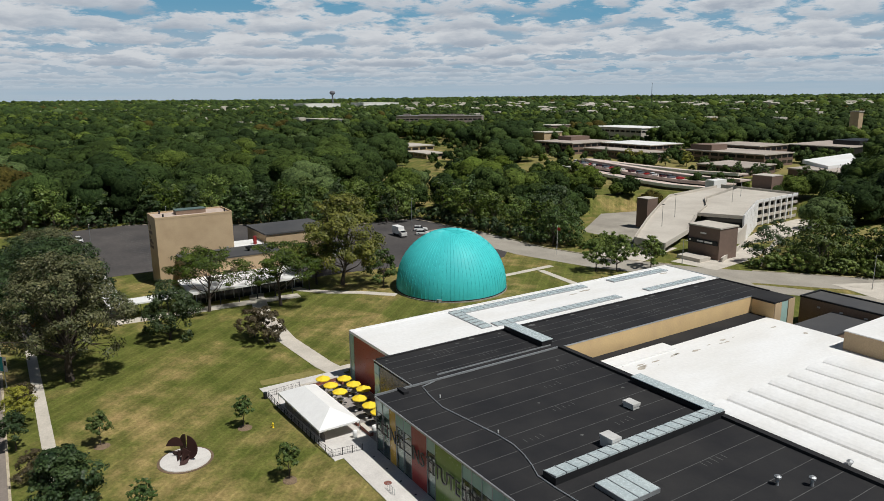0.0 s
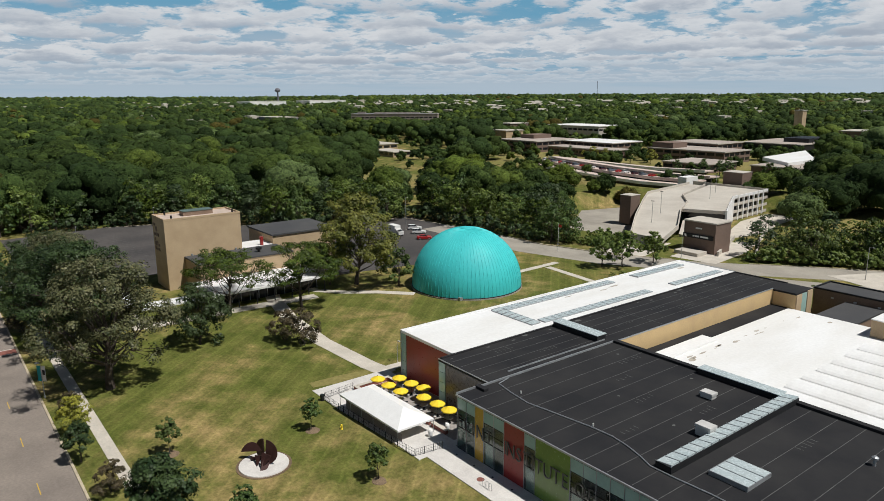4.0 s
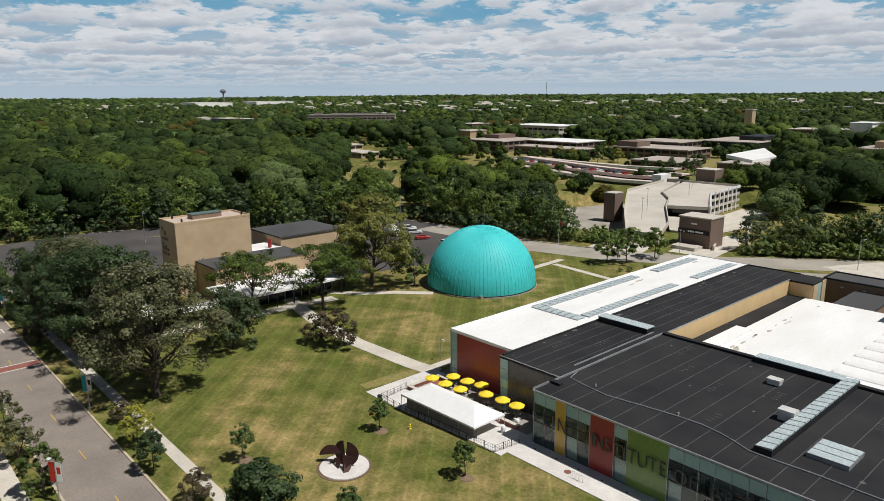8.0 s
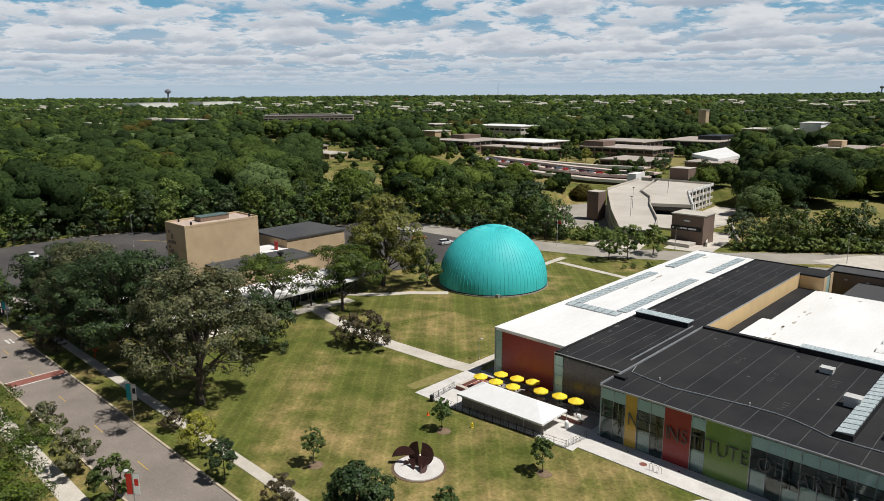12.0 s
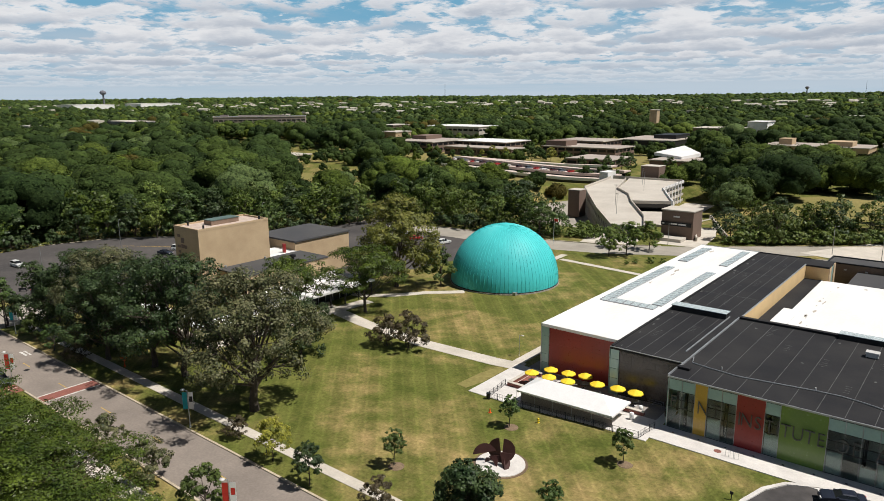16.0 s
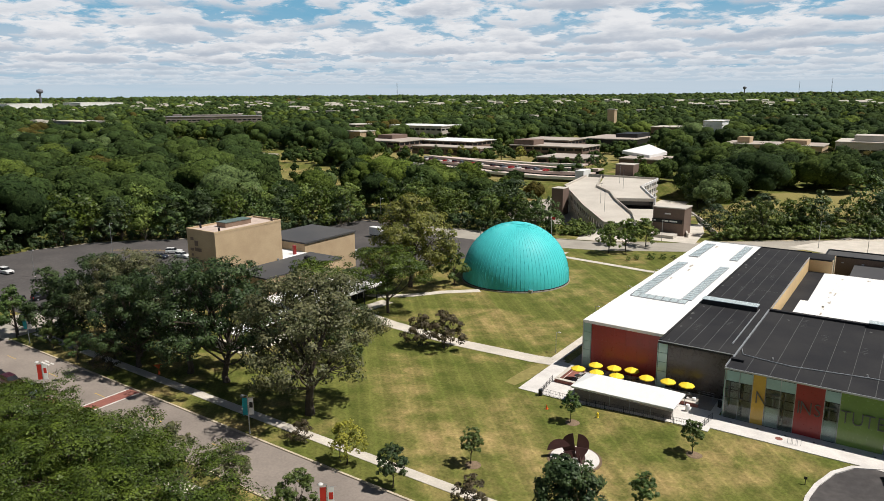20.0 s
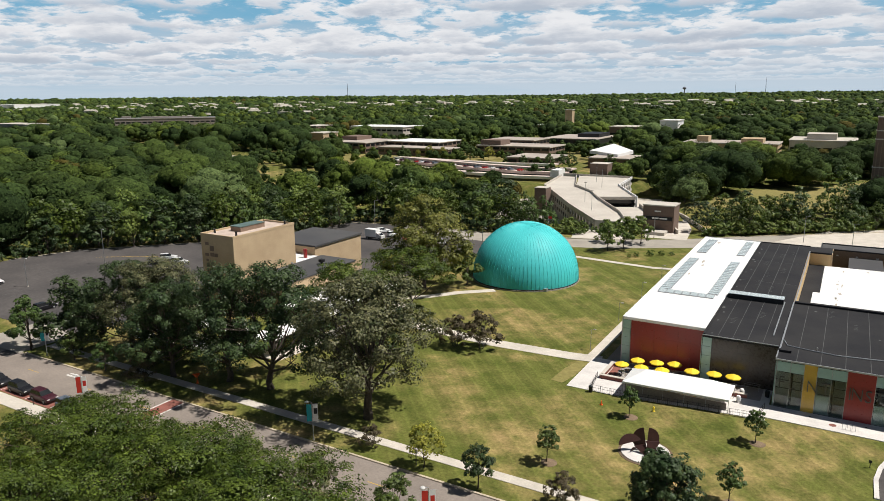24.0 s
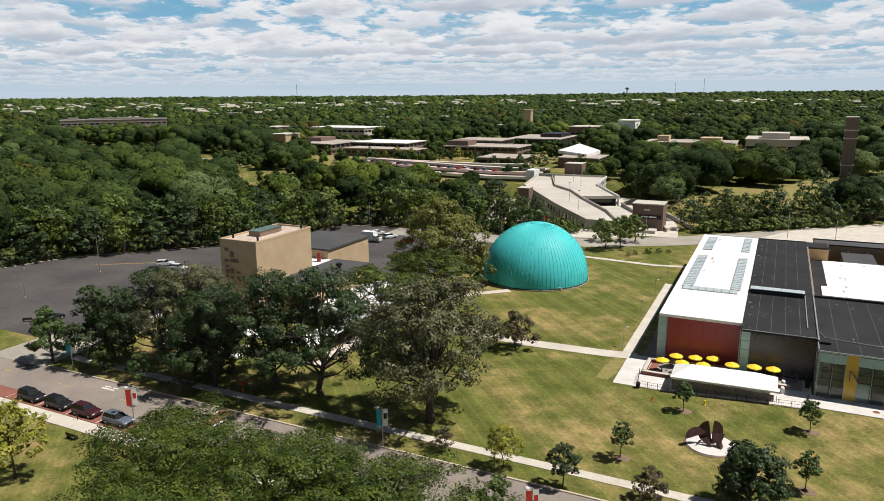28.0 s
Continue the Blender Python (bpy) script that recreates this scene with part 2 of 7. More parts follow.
def grass_mat(name, mown):
    m, ns, ls, b = shader(name)
    big = noise_node(ns, ls, 0.05, 5, 0.65)
    mid = noise_node(ns, ls, 0.25, 5, 0.65)
    small = noise_node(ns, ls, 2.2, 6, 0.75)
    dry = span(ns, ls, big, 0.47, 0.62)
    patch = ns.new("ShaderNodeMath")
    patch.operation = "MULTIPLY"
    ls.new(dry, patch.inputs[0])
    ls.new(span(ns, ls, mid, 0.36, 0.64, 0.15, 1.0), patch.inputs[1])
    col = blend(ns, ls, span(ns, ls, mid, 0.35, 0.65), (0.076, 0.091, 0.018), (0.128, 0.130, 0.033))
    col = blend(ns, ls, patch.outputs[0], col, (0.30, 0.218, 0.092))
    if mown:
        # mower tracks: thin paler lines and broad bands across the slope of the lawn
        geo = ns.new("ShaderNodeNewGeometry")
        dot = ns.new("ShaderNodeVectorMath")
        dot.operation = "DOT_PRODUCT"
        dot.inputs[1].default_value = (0.73, 0.68, 0)
        ls.new(geo.outputs["Position"], dot.inputs[0])
        wob = ns.new("ShaderNodeMath")
        wob.operation = "MULTIPLY_ADD"
        ls.new(mid, wob.inputs[0])
        wob.inputs[1].default_value = 0.9
        ls.new(dot.outputs["Value"], wob.inputs[2])
        for freq, lo, hi, dim, lit in ((3.5, 0.6, 1.0, 1.0, 1.17), (1.3, -0.5, 0.5, 0.92, 1.08)):
            ph = ns.new("ShaderNodeMath")
            ph.operation = "MULTIPLY"
            ls.new(wob.outputs[0], ph.inputs[0])
            ph.inputs[1].default_value = freq
            sn = ns.new("ShaderNodeMath")
            sn.operation = "SINE"
            ls.new(ph.outputs[0], sn.inputs[0])
            g = ns.new("ShaderNodeCombineColor")
            v = span(ns, ls, sn.outputs[0], lo, hi, dim, lit)
            for i in range(3):
                ls.new(v, g.inputs[i])
            col = blend(ns, ls, 1.0, col, g.outputs[0], "MULTIPLY")
    g = ns.new("ShaderNodeCombineColor")
    v = span(ns, ls, small, 0.3, 0.7, 0.62, 1.38)
    for i in range(3):
        ls.new(v, g.inputs[i])
    col = blend(ns, ls, 1.0, col, g.outputs[0], "MULTIPLY")
    ls.new(col, b.inputs["Base Color"])
    b.inputs["Roughness"].default_value, b.inputs["Specular IOR Level"].default_value = 0.9, 0.1
    bumped(ns, ls, b, small, 0.6, 0.05)
    return m


M_GRASS = grass_mat("mown grass", True)
M_DRY = mat("dry meadow grass", (0.235, 0.195, 0.075), (0.17, 0.16, 0.05), 0.95, 0.03, 1.2, 0.25, 0.4, spec=0.1)
M_ASPH = mat("worn asphalt", (0.25, 0.212, 0.18), (0.185, 0.157, 0.135), 0.9, 0.15, 3.0, 0.12, 0.2, spec=0.2)
M_LOT = mat("car park asphalt", (0.092, 0.083, 0.078), (0.048, 0.045, 0.045), 0.9, 0.05, 1.2, 0.22, 0.2, spec=0.2)
M_CONC = mat("pale concrete", (0.55, 0.50, 0.43), (0.43, 0.39, 0.33), 0.85, 0.3, 4.0, 0.1, 0.15)
M_CONC_D = mat("weathered concrete", (0.34, 0.31, 0.26), (0.25, 0.225, 0.19), 0.9, 0.12, 3.0, 0.13, 0.15)
M_PLAZA = mat("white paving", (0.62, 0.59, 0.55), (0.5, 0.47, 0.44), 0.8, 0.4, 5.0, 0.08, 0.1)
M_KERB = mat("kerb stone", (0.48, 0.41, 0.30), (0.36, 0.30, 0.22), 0.9, 0.5, 6.0)
M_PAVER = mat("red brick paving", (0.26, 0.10, 0.075), (0.19, 0.075, 0.06), 0.85, 0.8, 7.0)
M_YELLOW = mat("road paint yellow", (0.55, 0.36, 0.05), (0.38, 0.27, 0.08), 0.8, 1.5, 9.0)
M_WHITE = mat("road paint white", (0.62, 0.60, 0.56), (0.45, 0.43, 0.4), 0.8, 1.5, 9.0)
M_TEAL = mat("turquoise coated metal", (0.06, 0.52, 0.52), (0.05, 0.45, 0.46), 0.6, 0.18, 2.5, 0.05, 0.04, 0.0, 0.35)
M_BLACK = mat("black roof membrane", (0.018, 0.018, 0.020), (0.032, 0.031, 0.031), 0.8, 0.12, 4.0, 0.2, 0.12, spec=0.15)
M_SEAM = mat("roof seam", (0.10, 0.10, 0.098), (0.05, 0.05, 0.05), 0.7, 0.5, 5.0)
M_WROOF = mat("white roof membrane", (0.74, 0.735, 0.725), (0.66, 0.645, 0.615), 0.6, 0.12, 2.0, 0.05, 0.06, stretch=(1.6, 0.5, 1))
M_TRIM = mat("grey metal trim", (0.42, 0.43, 0.44), (0.32, 0.33, 0.34), 0.45, 0.6, 6.0, 0.08, 0.05, 0.6, 0.5)
M_RED = mat("red glazed panel", (0.27, 0.022, 0.02), (0.22, 0.018, 0.017), 0.36, 0.25, 3.0, 0.08, 0.02, 0.0, 0.5)
M_DARKP = mat("dark bronze panel", (0.038, 0.029, 0.025), (0.05, 0.039, 0.033), 0.3, 0.4, 3.0, 0.1, 0.02, 0.0, 0.5)
M_YELP = mat("yellow glass panel", (0.55, 0.34, 0.055), (0.48, 0.30, 0.05), 0.2, 0.3, 3.0, 0.05, 0.01, 0.0, 0.5)
M_GRNP = mat("green glass panel", (0.16, 0.25, 0.055), (0.135, 0.21, 0.05), 0.2, 0.25, 3.0, 0.05, 0.01, 0.0, 0.5)
M_MINT = mat("mint spandrel glass", (0.33, 0.47, 0.42), (0.28, 0.41, 0.37), 0.12, 0.3, 3.0, 0.05, 0.0, 0.0, 0.5)
M_GLASS = glass_mat("clear window glass", (0.72, 0.84, 0.80))
M_SKYL = mat("skylight glazing", (0.38, 0.44, 0.45), (0.46, 0.51, 0.51), 0.25, 0.5, 3.0, 0.08, 0.0, 0.0, 0.5)
M_MULL = mat("dark mullion", (0.03, 0.035, 0.034), rough=0.4, metal=0.5, bump=0)
M_FROST = mat("frosted lower pane", (0.58, 0.60, 0.58), (0.48, 0.50, 0.49), 0.3, 0.6, 4.0, 0.06, 0.0, 0.0, 0.5)
M_IN = mat("interior wall", (0.52, 0.50, 0.48), rough=0.9)
M_CREAM = mat("tan wall panel", (0.56, 0.40, 0.20), (0.48, 0.34, 0.18), 0.8, 0.3, 4.0, 0.06, 0.08)
M_TAN = mat("buff brick", (0.46, 0.345, 0.215), (0.39, 0.285, 0.175), 0.88, 0.3, 6.0, 0.1, 0.2)
M_BRICK = mat("brown brick", (0.25, 0.175, 0.125), (0.19, 0.13, 0.095), 0.88, 0.3, 5.0, 0.18, 0.25)
M_CBRICK = mat("campus brown brick", (0.185, 0.128, 0.10), (0.145, 0.102, 0.082), 0.88, 0.05, 1.5, 0.1, 0.1)
M_STONE = mat("precast concrete", (0.50, 0.46, 0.40), (0.40, 0.36, 0.31), 0.85, 0.08, 1.5, 0.08, 0.1)
M_DARKROOF = mat("dark tar roof", (0.055, 0.055, 0.058), (0.08, 0.078, 0.075), 0.85, 0.08, 2.0, 0.15, 0.15)
M_GREYROOF = mat("grey gravel roof", (0.40, 0.345, 0.30), (0.31, 0.265, 0.23), 0.9, 0.06, 1.5, 0.12, 0.15)
# for windows, and as painted shade behind the parking deck openings
M_DARKWIN_SHADE = mat("dark window glass and deck shade", (0.018, 0.02, 0.022), rough=0.12, vary=0.1, bump=0, spec=0.5)
M_BARK = mat("bark", (0.075, 0.058, 0.045), (0.05, 0.04, 0.032), 0.95, 1.5, 9.0, 0.3, 0.6)
M_LEAF = leaf_mat("broad green leaves", (0.036, 0.068, 0.018), (0.092, 0.138, 0.034), (0.095, 0.11, 0.028))
M_LEAF_D = leaf_mat("dark green leaves", (0.019, 0.039, 0.014), (0.058, 0.087, 0.028), (0.048, 0.064, 0.025))
M_LEAF_G = leaf_mat("grey green leaves", (0.036, 0.05, 0.016), (0.168, 0.16, 0.08), clump=0.9)
M_LEAF_L = leaf_mat("light feathery leaves", (0.028, 0.050, 0.007), (0.086, 0.118, 0.014), spread=0.5)
M_LEAF_B = leaf_mat("bright bank leaves", (0.06, 0.10, 0.02), (0.16, 0.20, 0.042))
M_LEAF_Y = leaf_mat("yellow green leaves", (0.15, 0.16, 0.022), (0.26, 0.25, 0.035))
M_LEAF_P = leaf_mat("purple brown leaves", (0.05, 0.043, 0.022), (0.095, 0.072, 0.038))
M_LEAF_O = leaf_mat("olive autumn leaves", (0.075, 0.09, 0.018), (0.18, 0.175, 0.034))


def woods_mat(name):
    """Canopy whose tone differs from tree to tree (the mesh carries one value a tree), mottled by sprays of leaves."""
    m = leaf_mat(name, (0.024, 0.041, 0.012), (0.065, 0.093, 0.025), clump=0.9, spread=0.3)
    ns, ls = m.node_tree.nodes, m.node_tree.links
    at = ns.new("ShaderNodeAttribute")
    at.attribute_name = "tone"
    ramp = ns.new("ShaderNodeValToRGB")
    el = ramp.color_ramp.elements
    el[0].position, el[0].color = 0.0, (0.5, 0.58, 0.62, 1)
    el[1].position, el[1].color = 1.0, (1.6, 0.9, 0.75, 1)
    for pos, c in ((0.3, (0.8, 0.86, 0.85, 1)), (0.6, (1.1, 1.1, 0.95, 1)), (0.8, (1.6, 1.5, 0.95, 1)), (0.86, (2.0, 1.8, 0.9, 1)), (0.9, (2.0, 1.85, 2.3, 1)), (0.95, (1.7, 1.6, 2.0, 1)), (0.965, (1.4, 0.95, 0.75, 1))):
        el.new(pos).color = c
    ls.new(at.outputs["Fac"], ramp.inputs[0])
    b = ns["Principled BSDF"]
    was = b.inputs["Base Color"].links[0].from_socket
    fleck = ns.new("ShaderNodeCombineColor")
    v = span(ns, ls, noise_node(ns, ls, 2.2, 3, 0.7), 0.35, 0.68, 0.55, 1.4)
    for i in range(3):
        ls.new(v, fleck.inputs[i])
    col = blend(ns, ls, 1.0, blend(ns, ls, 1.0, was, fleck.outputs[0], "MULTIPLY"), ramp.outputs[0], "MULTIPLY")
    ls.new(col, b.inputs["Base Color"])
    bumped(ns, ls, b, noise_node(ns, ls, 1.1, 4, 0.7), 0.8, 0.9)
    tr = [n for n in ns if n.bl_idname == "ShaderNodeBsdfTranslucent"][0]
    [n for n in ns if n.bl_idname == "ShaderNodeMixShader"][0].inputs[0].default_value = 0.06
    b.inputs["Roughness"].default_value, b.inputs["Specular IOR Level"].default_value = 0.85, 0.08
    ls.new(col, tr.inputs[0])
    return m


M_WOODS = woods_mat("woodland canopy")
M_CORTEN = mat("rusted dark steel", (0.058, 0.024, 0.02), (0.04, 0.018, 0.016), 0.55, 1.2, 8.0, 0.15, 0.1, 0.3)
M_TENT = mat("white tent fabric", (0.80, 0.79, 0.77), (0.74, 0.73, 0.71), 0.6, 0.8, 5.0, 0.03, 0.05)
M_UMB = mat("yellow canvas", (0.82, 0.60, 0.03), (0.75, 0.54, 0.03), 0.7, 1.5, 8.0, 0.05, 0.05)
M_POLE = mat("silver pole", (0.45, 0.46, 0.47), rough=0.35, metal=0.7, bump=0)
M_DKMETAL = mat("dark metal", (0.03, 0.03, 0.032), rough=0.5, metal=0.4, bump=0)
M_UNIT = mat("roof unit enamel", (0.55, 0.54, 0.52), (0.45, 0.44, 0.42), 0.5, 1.0, 6.0, 0.05, 0.04)
M_PINK = mat("pinkish paving", (0.56, 0.46, 0.41), (0.47, 0.38, 0.33), 0.85, 0.1, 2.0, 0.1, 0.1)
M_STAIN = mat("dried silt stain", (0.48, 0.44, 0.38), (0.28, 0.25, 0.20), 0.9, 0.9, 5.0, 0.15, 0.1)
M_SCUFF = mat("pale roof scuff", (0.12, 0.12, 0.117), (0.07, 0.07, 0.068), 0.8, 2.0, 9.0, 0.1, 0.1)
M_SLATE = mat("slate grey roof", (0.17, 0.17, 0.19), (0.13, 0.13, 0.15), 0.8, 0.1, 2.0, 0.1, 0.1)
M_OFFICE = mat("grey-beige office wall", (0.27, 0.225, 0.20), (0.21, 0.18, 0.165), 0.88, 0.1, 2.0, 0.08, 0.1)
M_GRAVEL = mat("pinkish roof gravel", (0.52, 0.42, 0.35), (0.38, 0.30, 0.25), 0.9, 0.5, 6.0, 0.1, 0.1)
M_COPPER = mat("green copper hatch", (0.10, 0.15, 0.14), (0.07, 0.10, 0.09), 0.6, 0.6, 5.0, 0.1, 0.1)

# ---- ground ----
def smooth01(t):
    t = np.clip(t, 0.0, 1.0)
    return t * t * (3 - 2 * t)


def ground_z(x, y):
    """The lie of the land: a gentle rise to the museum, a hollow beside the parking deck, low hills far off."""
    rise = 0.9 * smooth01((x - 28) / 20) * smooth01((y + 41) / 9) * smooth01((75 - y) / 20)
    start = 92 + 20 * smooth01((x + 22) / 14)
    hollow = -5.6 * smooth01((y - start) / 26) * smooth01((225 - y) / 15) * smooth01((x + 66 + 28 * smooth01((195 - y) / 15)) / 8) * smooth01((4 - x) / 14)
    r = np.hypot(x, y)
    hills = (18 + 6 * np.sin(x * 0.0011 + 1.3) * np.cos(y * 0.0013)) * smooth01((r - 2800) / 1900)
    return rise + hollow + hills


def gz(x, y):
    return float(ground_z(x, y))


def axis(lo, hi, fine, reach):
    mid = np.arange(lo, hi + 0.1, fine)
    out, step = [], fine
    p = hi
    while p < reach:
        step *= 1.13
        p += step
        out.append(p)
    lowside, step, p = [], fine, lo
    while p > -reach:
        step *= 1.13
        p -= step
        lowside.append(p)
    return np.concatenate([np.array(lowside[::-1]), mid, np.array(out)])


gxs, gys = axis(-150, 130, 3.0, 6000), axis(-120, 230, 3.0, 6000)
GX, GY = np.meshgrid(gxs, gys)
gv = np.stack([GX.ravel(), GY.ravel(), ground_z(GX, GY).ravel()], 1)
nx = len(gxs)
i0 = (np.arange(len(gys) - 1)[:, None] * nx + np.arange(nx - 1)).ravel()
ground = link("ground", raw_mesh("ground", gv, np.stack([i0, i0 + 1, i0 + nx + 1, i0 + nx], 1)), M_GRASS, smooth=True)
tagged(ground, "mown lawn and grassland with dry brown patches", "ground", kind="structure")


def paved(name, line, width, material, lift, label, category, thick=0.3):
    return part(name, Geo().strip(line, width, gz, lift, thick=thick), material, label=label, category=category, kind="structure")


# street in front
paved("road", [(-260, -71.1), (130, -71.1)], 8.4, M_ASPH, 0.03, "worn brown-grey asphalt street", "road")
paved("kerb", [(-66, -66.8), (130, -66.8)], 0.3, M_KERB, 0.15, "pale worn concrete kerb along the street", "kerb")
paved("kerb", [(-31, -75.5), (130, -75.5)], 0.3, M_KERB, 0.15, "pale worn concrete kerb along the street", "kerb")
paved("pavement", [(-66, -62.2), (75, -62.2)], 1.6, M_CONC, 0.06, "pale concrete pavement along the lawn", "pavement")
paved("pavement", [(-160, -79.4), (130, -79.4)], 2.4, M_CONC, 0.06, "pale concrete pavement beside parked cars", "pavement")
paved("parking_bay", [(-160, -76.7), (-31.5, -76.7)], 2.6, M_PAVER, 0.04, "red brick parking bay along the street", "parking bay")
paved("crosswalk", [(-25.7, -75.3), (-25.7, -67.0)], 2.4, M_PAVER, 0.036, "red brick crosswalk over the street", "crosswalk")
paved("driveway", [(-74, -67.5), (-74, -56)], 14, M_CONC_D, 0.04, "concrete driveway into the car park", "driveway")
# car park
lot = Geo().prism([(-66, -58), (-141, -58), (-142.8, -28), (-136.8, -10), (-107.8, 19.6), (-95.8, 40), (-93.8, 66), (-40, 66), (-26, 52), (-30, 40), (-36, 8), (-36, -4), (-66, -30)], -0.3, 0.035)
part("car_park", lot, M_LOT, label="dark asphalt car park with faded markings", category="car park", kind="structure")
# paths
paved("path", [(24, -20.5), (19, -21.3), (4, -22.0), (-13, -20.5), (-27, -17.5), (-40, -13)], 3.2, M_CONC, 0.06, "pale concrete path across the lawn", "path")
paved("path", [(-36, -8), (-27, -7.0), (-21.5, -2.5), (-17, 3.5), (-10.6, 9.2)], 2.2, M_CONC, 0.066, "pale concrete path to the dome", "path")
paved("path", [(-9, 50.5), (16, 47.5), (26, 49.5)], 1.8, M_CONC, 0.06, "narrow pale concrete path behind the dome", "path")
paved("path", [(-10, 37), (-11, 56)], 1.8, M_CONC, 0.066, "narrow pale concrete path behind the dome", "path")
# service road behind the museum
paved("road", [(-72, 61.5), (-60, 62), (-28, 63), (-6, 69), (16, 81), (42, 101), (66, 118), (90, 140), (140, 175)], 12, M_CONC_D, 0.04, "pale worn concrete service road", "road")
paved("road", [(20, 84), (30, 79), (60, 96), (120, 118)], 6, M_CONC_D, 0.046, "pale worn concrete service road", "road")
# plaza
plaza = Geo()
for a in range(8):
    x0, x1 = 22.6 + a * 3.5, 22.6 + (a + 1) * 3.5
    plaza.prism([(x0, -33.5), (x1, -33.5), (x1, -20), (x0, -20)], lambda x, y: gz(x, y) - 0.4, lambda x, y: gz(x, y) + 0.07)
part("plaza", plaza, M_PLAZA, label="white paved museum terrace", category="terrace", kind="structure")
front = Geo()
for a in range(18):
    x0, x1 = 50.6 + a * 3.0, 53.6 + a * 3.0
    front.prism([(x0, -32.4), (x1, -32.4), (x1, -27.9), (x0, -27.9)], lambda x, y: gz(x, y) - 0.4, lambda x, y: gz(x, y) + 0.08)
part("pavement", front, M_PLAZA, label="white concrete walk along the glass facade", category="pavement", kind="structure")
paved("path", [(22.2, -20), (22.2, 30)], 1.9, M_CONC, 0.07, "pale concrete path along the museum", "path")
paved("service_strip", [(26.0, -19.9), (26.0, 52)], 2.5, M_ASPH, 0.05, "grey asphalt strip along the museum wall", "strip")
# dry meadows beyond the woods, gravel apron by the boiler house
part("meadow", Geo().prism([(9, 160), (30, 152), (62, 176), (95, 186), (180, 230), (180, 330), (110, 320), (60, 262), (30, 224), (9, 205)], -0.5, lambda x, y: gz(x, y) + 0.08), M_DRY, label="dry yellow-brown meadow between tree rows", category="meadow", kind="structure")
part("meadow", Geo().prism([(-242, 152), (-179, 143), (-176, 104), (-216, 108)], -0.5, 0.06), M_DRY, label="dry clearing in the woods", category="meadow", kind="structure")
part("apron", Geo().prism([(40, 97), (53, 121), (77, 138), (120, 165), (150, 160), (150, 112), (73, 98), (52, 93)], -0.5, 0.065), M_CONC, label="pale gravel apron beside the service road", category="apron", kind="structure")
part("campus_lawn", Geo().prism([(-214, 205), (-120, 190), (-66, 200), (-52, 222), (-44, 300), (-96, 372), (-104, 470), (-182, 470), (-212, 400), (-300, 410), (-320, 340), (-322, 285), (-240, 246)], -0.5, lambda x, y: gz(x, y) + 0.07), M_DRY, label="dry tan lawns between the college buildings", category="lawn", kind="structure")
part("grass_patch", Geo().prism([(19.6, -32.5), (21.6, -32.8), (22.4, -29.0), (22.3, -23.4), (20.8, -22.6), (19.9, -27.0)], -0.2, 0.02), M_DRY, label="bare dry strip of grass beside the terrace", category="grass", kind="structure")

# ---- museum ----
museum = thing("museum", (27.3, -28.0, 0.0), "low modern museum with coloured glass facade and flat roofs", "museum")
FY, FT = -28.0, 8.0


def slab(parent, name, x0, y0, x1, y1, z, material, label="", thick=0.35):
    return part(name, Geo().box(x0, y0, z - thick, x1, y1, z), material, parent, label)


def parapet(parent, x0, y0, x1, y1, z, material, h=0.25, w=0.3, sides="nsew"):
    for s, b in (("s", (x0, y0, x1, y0 + w)), ("n", (x0, y1 - w, x1, y1)), ("w", (x0, y0 + w, x0 + w, y1 - w)), ("e", (x1 - w, y0 + w, x1, y1 - w))):
        if s in sides:
            part("parapet", Geo().box(b[0], b[1], z, b[2], b[3], z + h), material, parent)


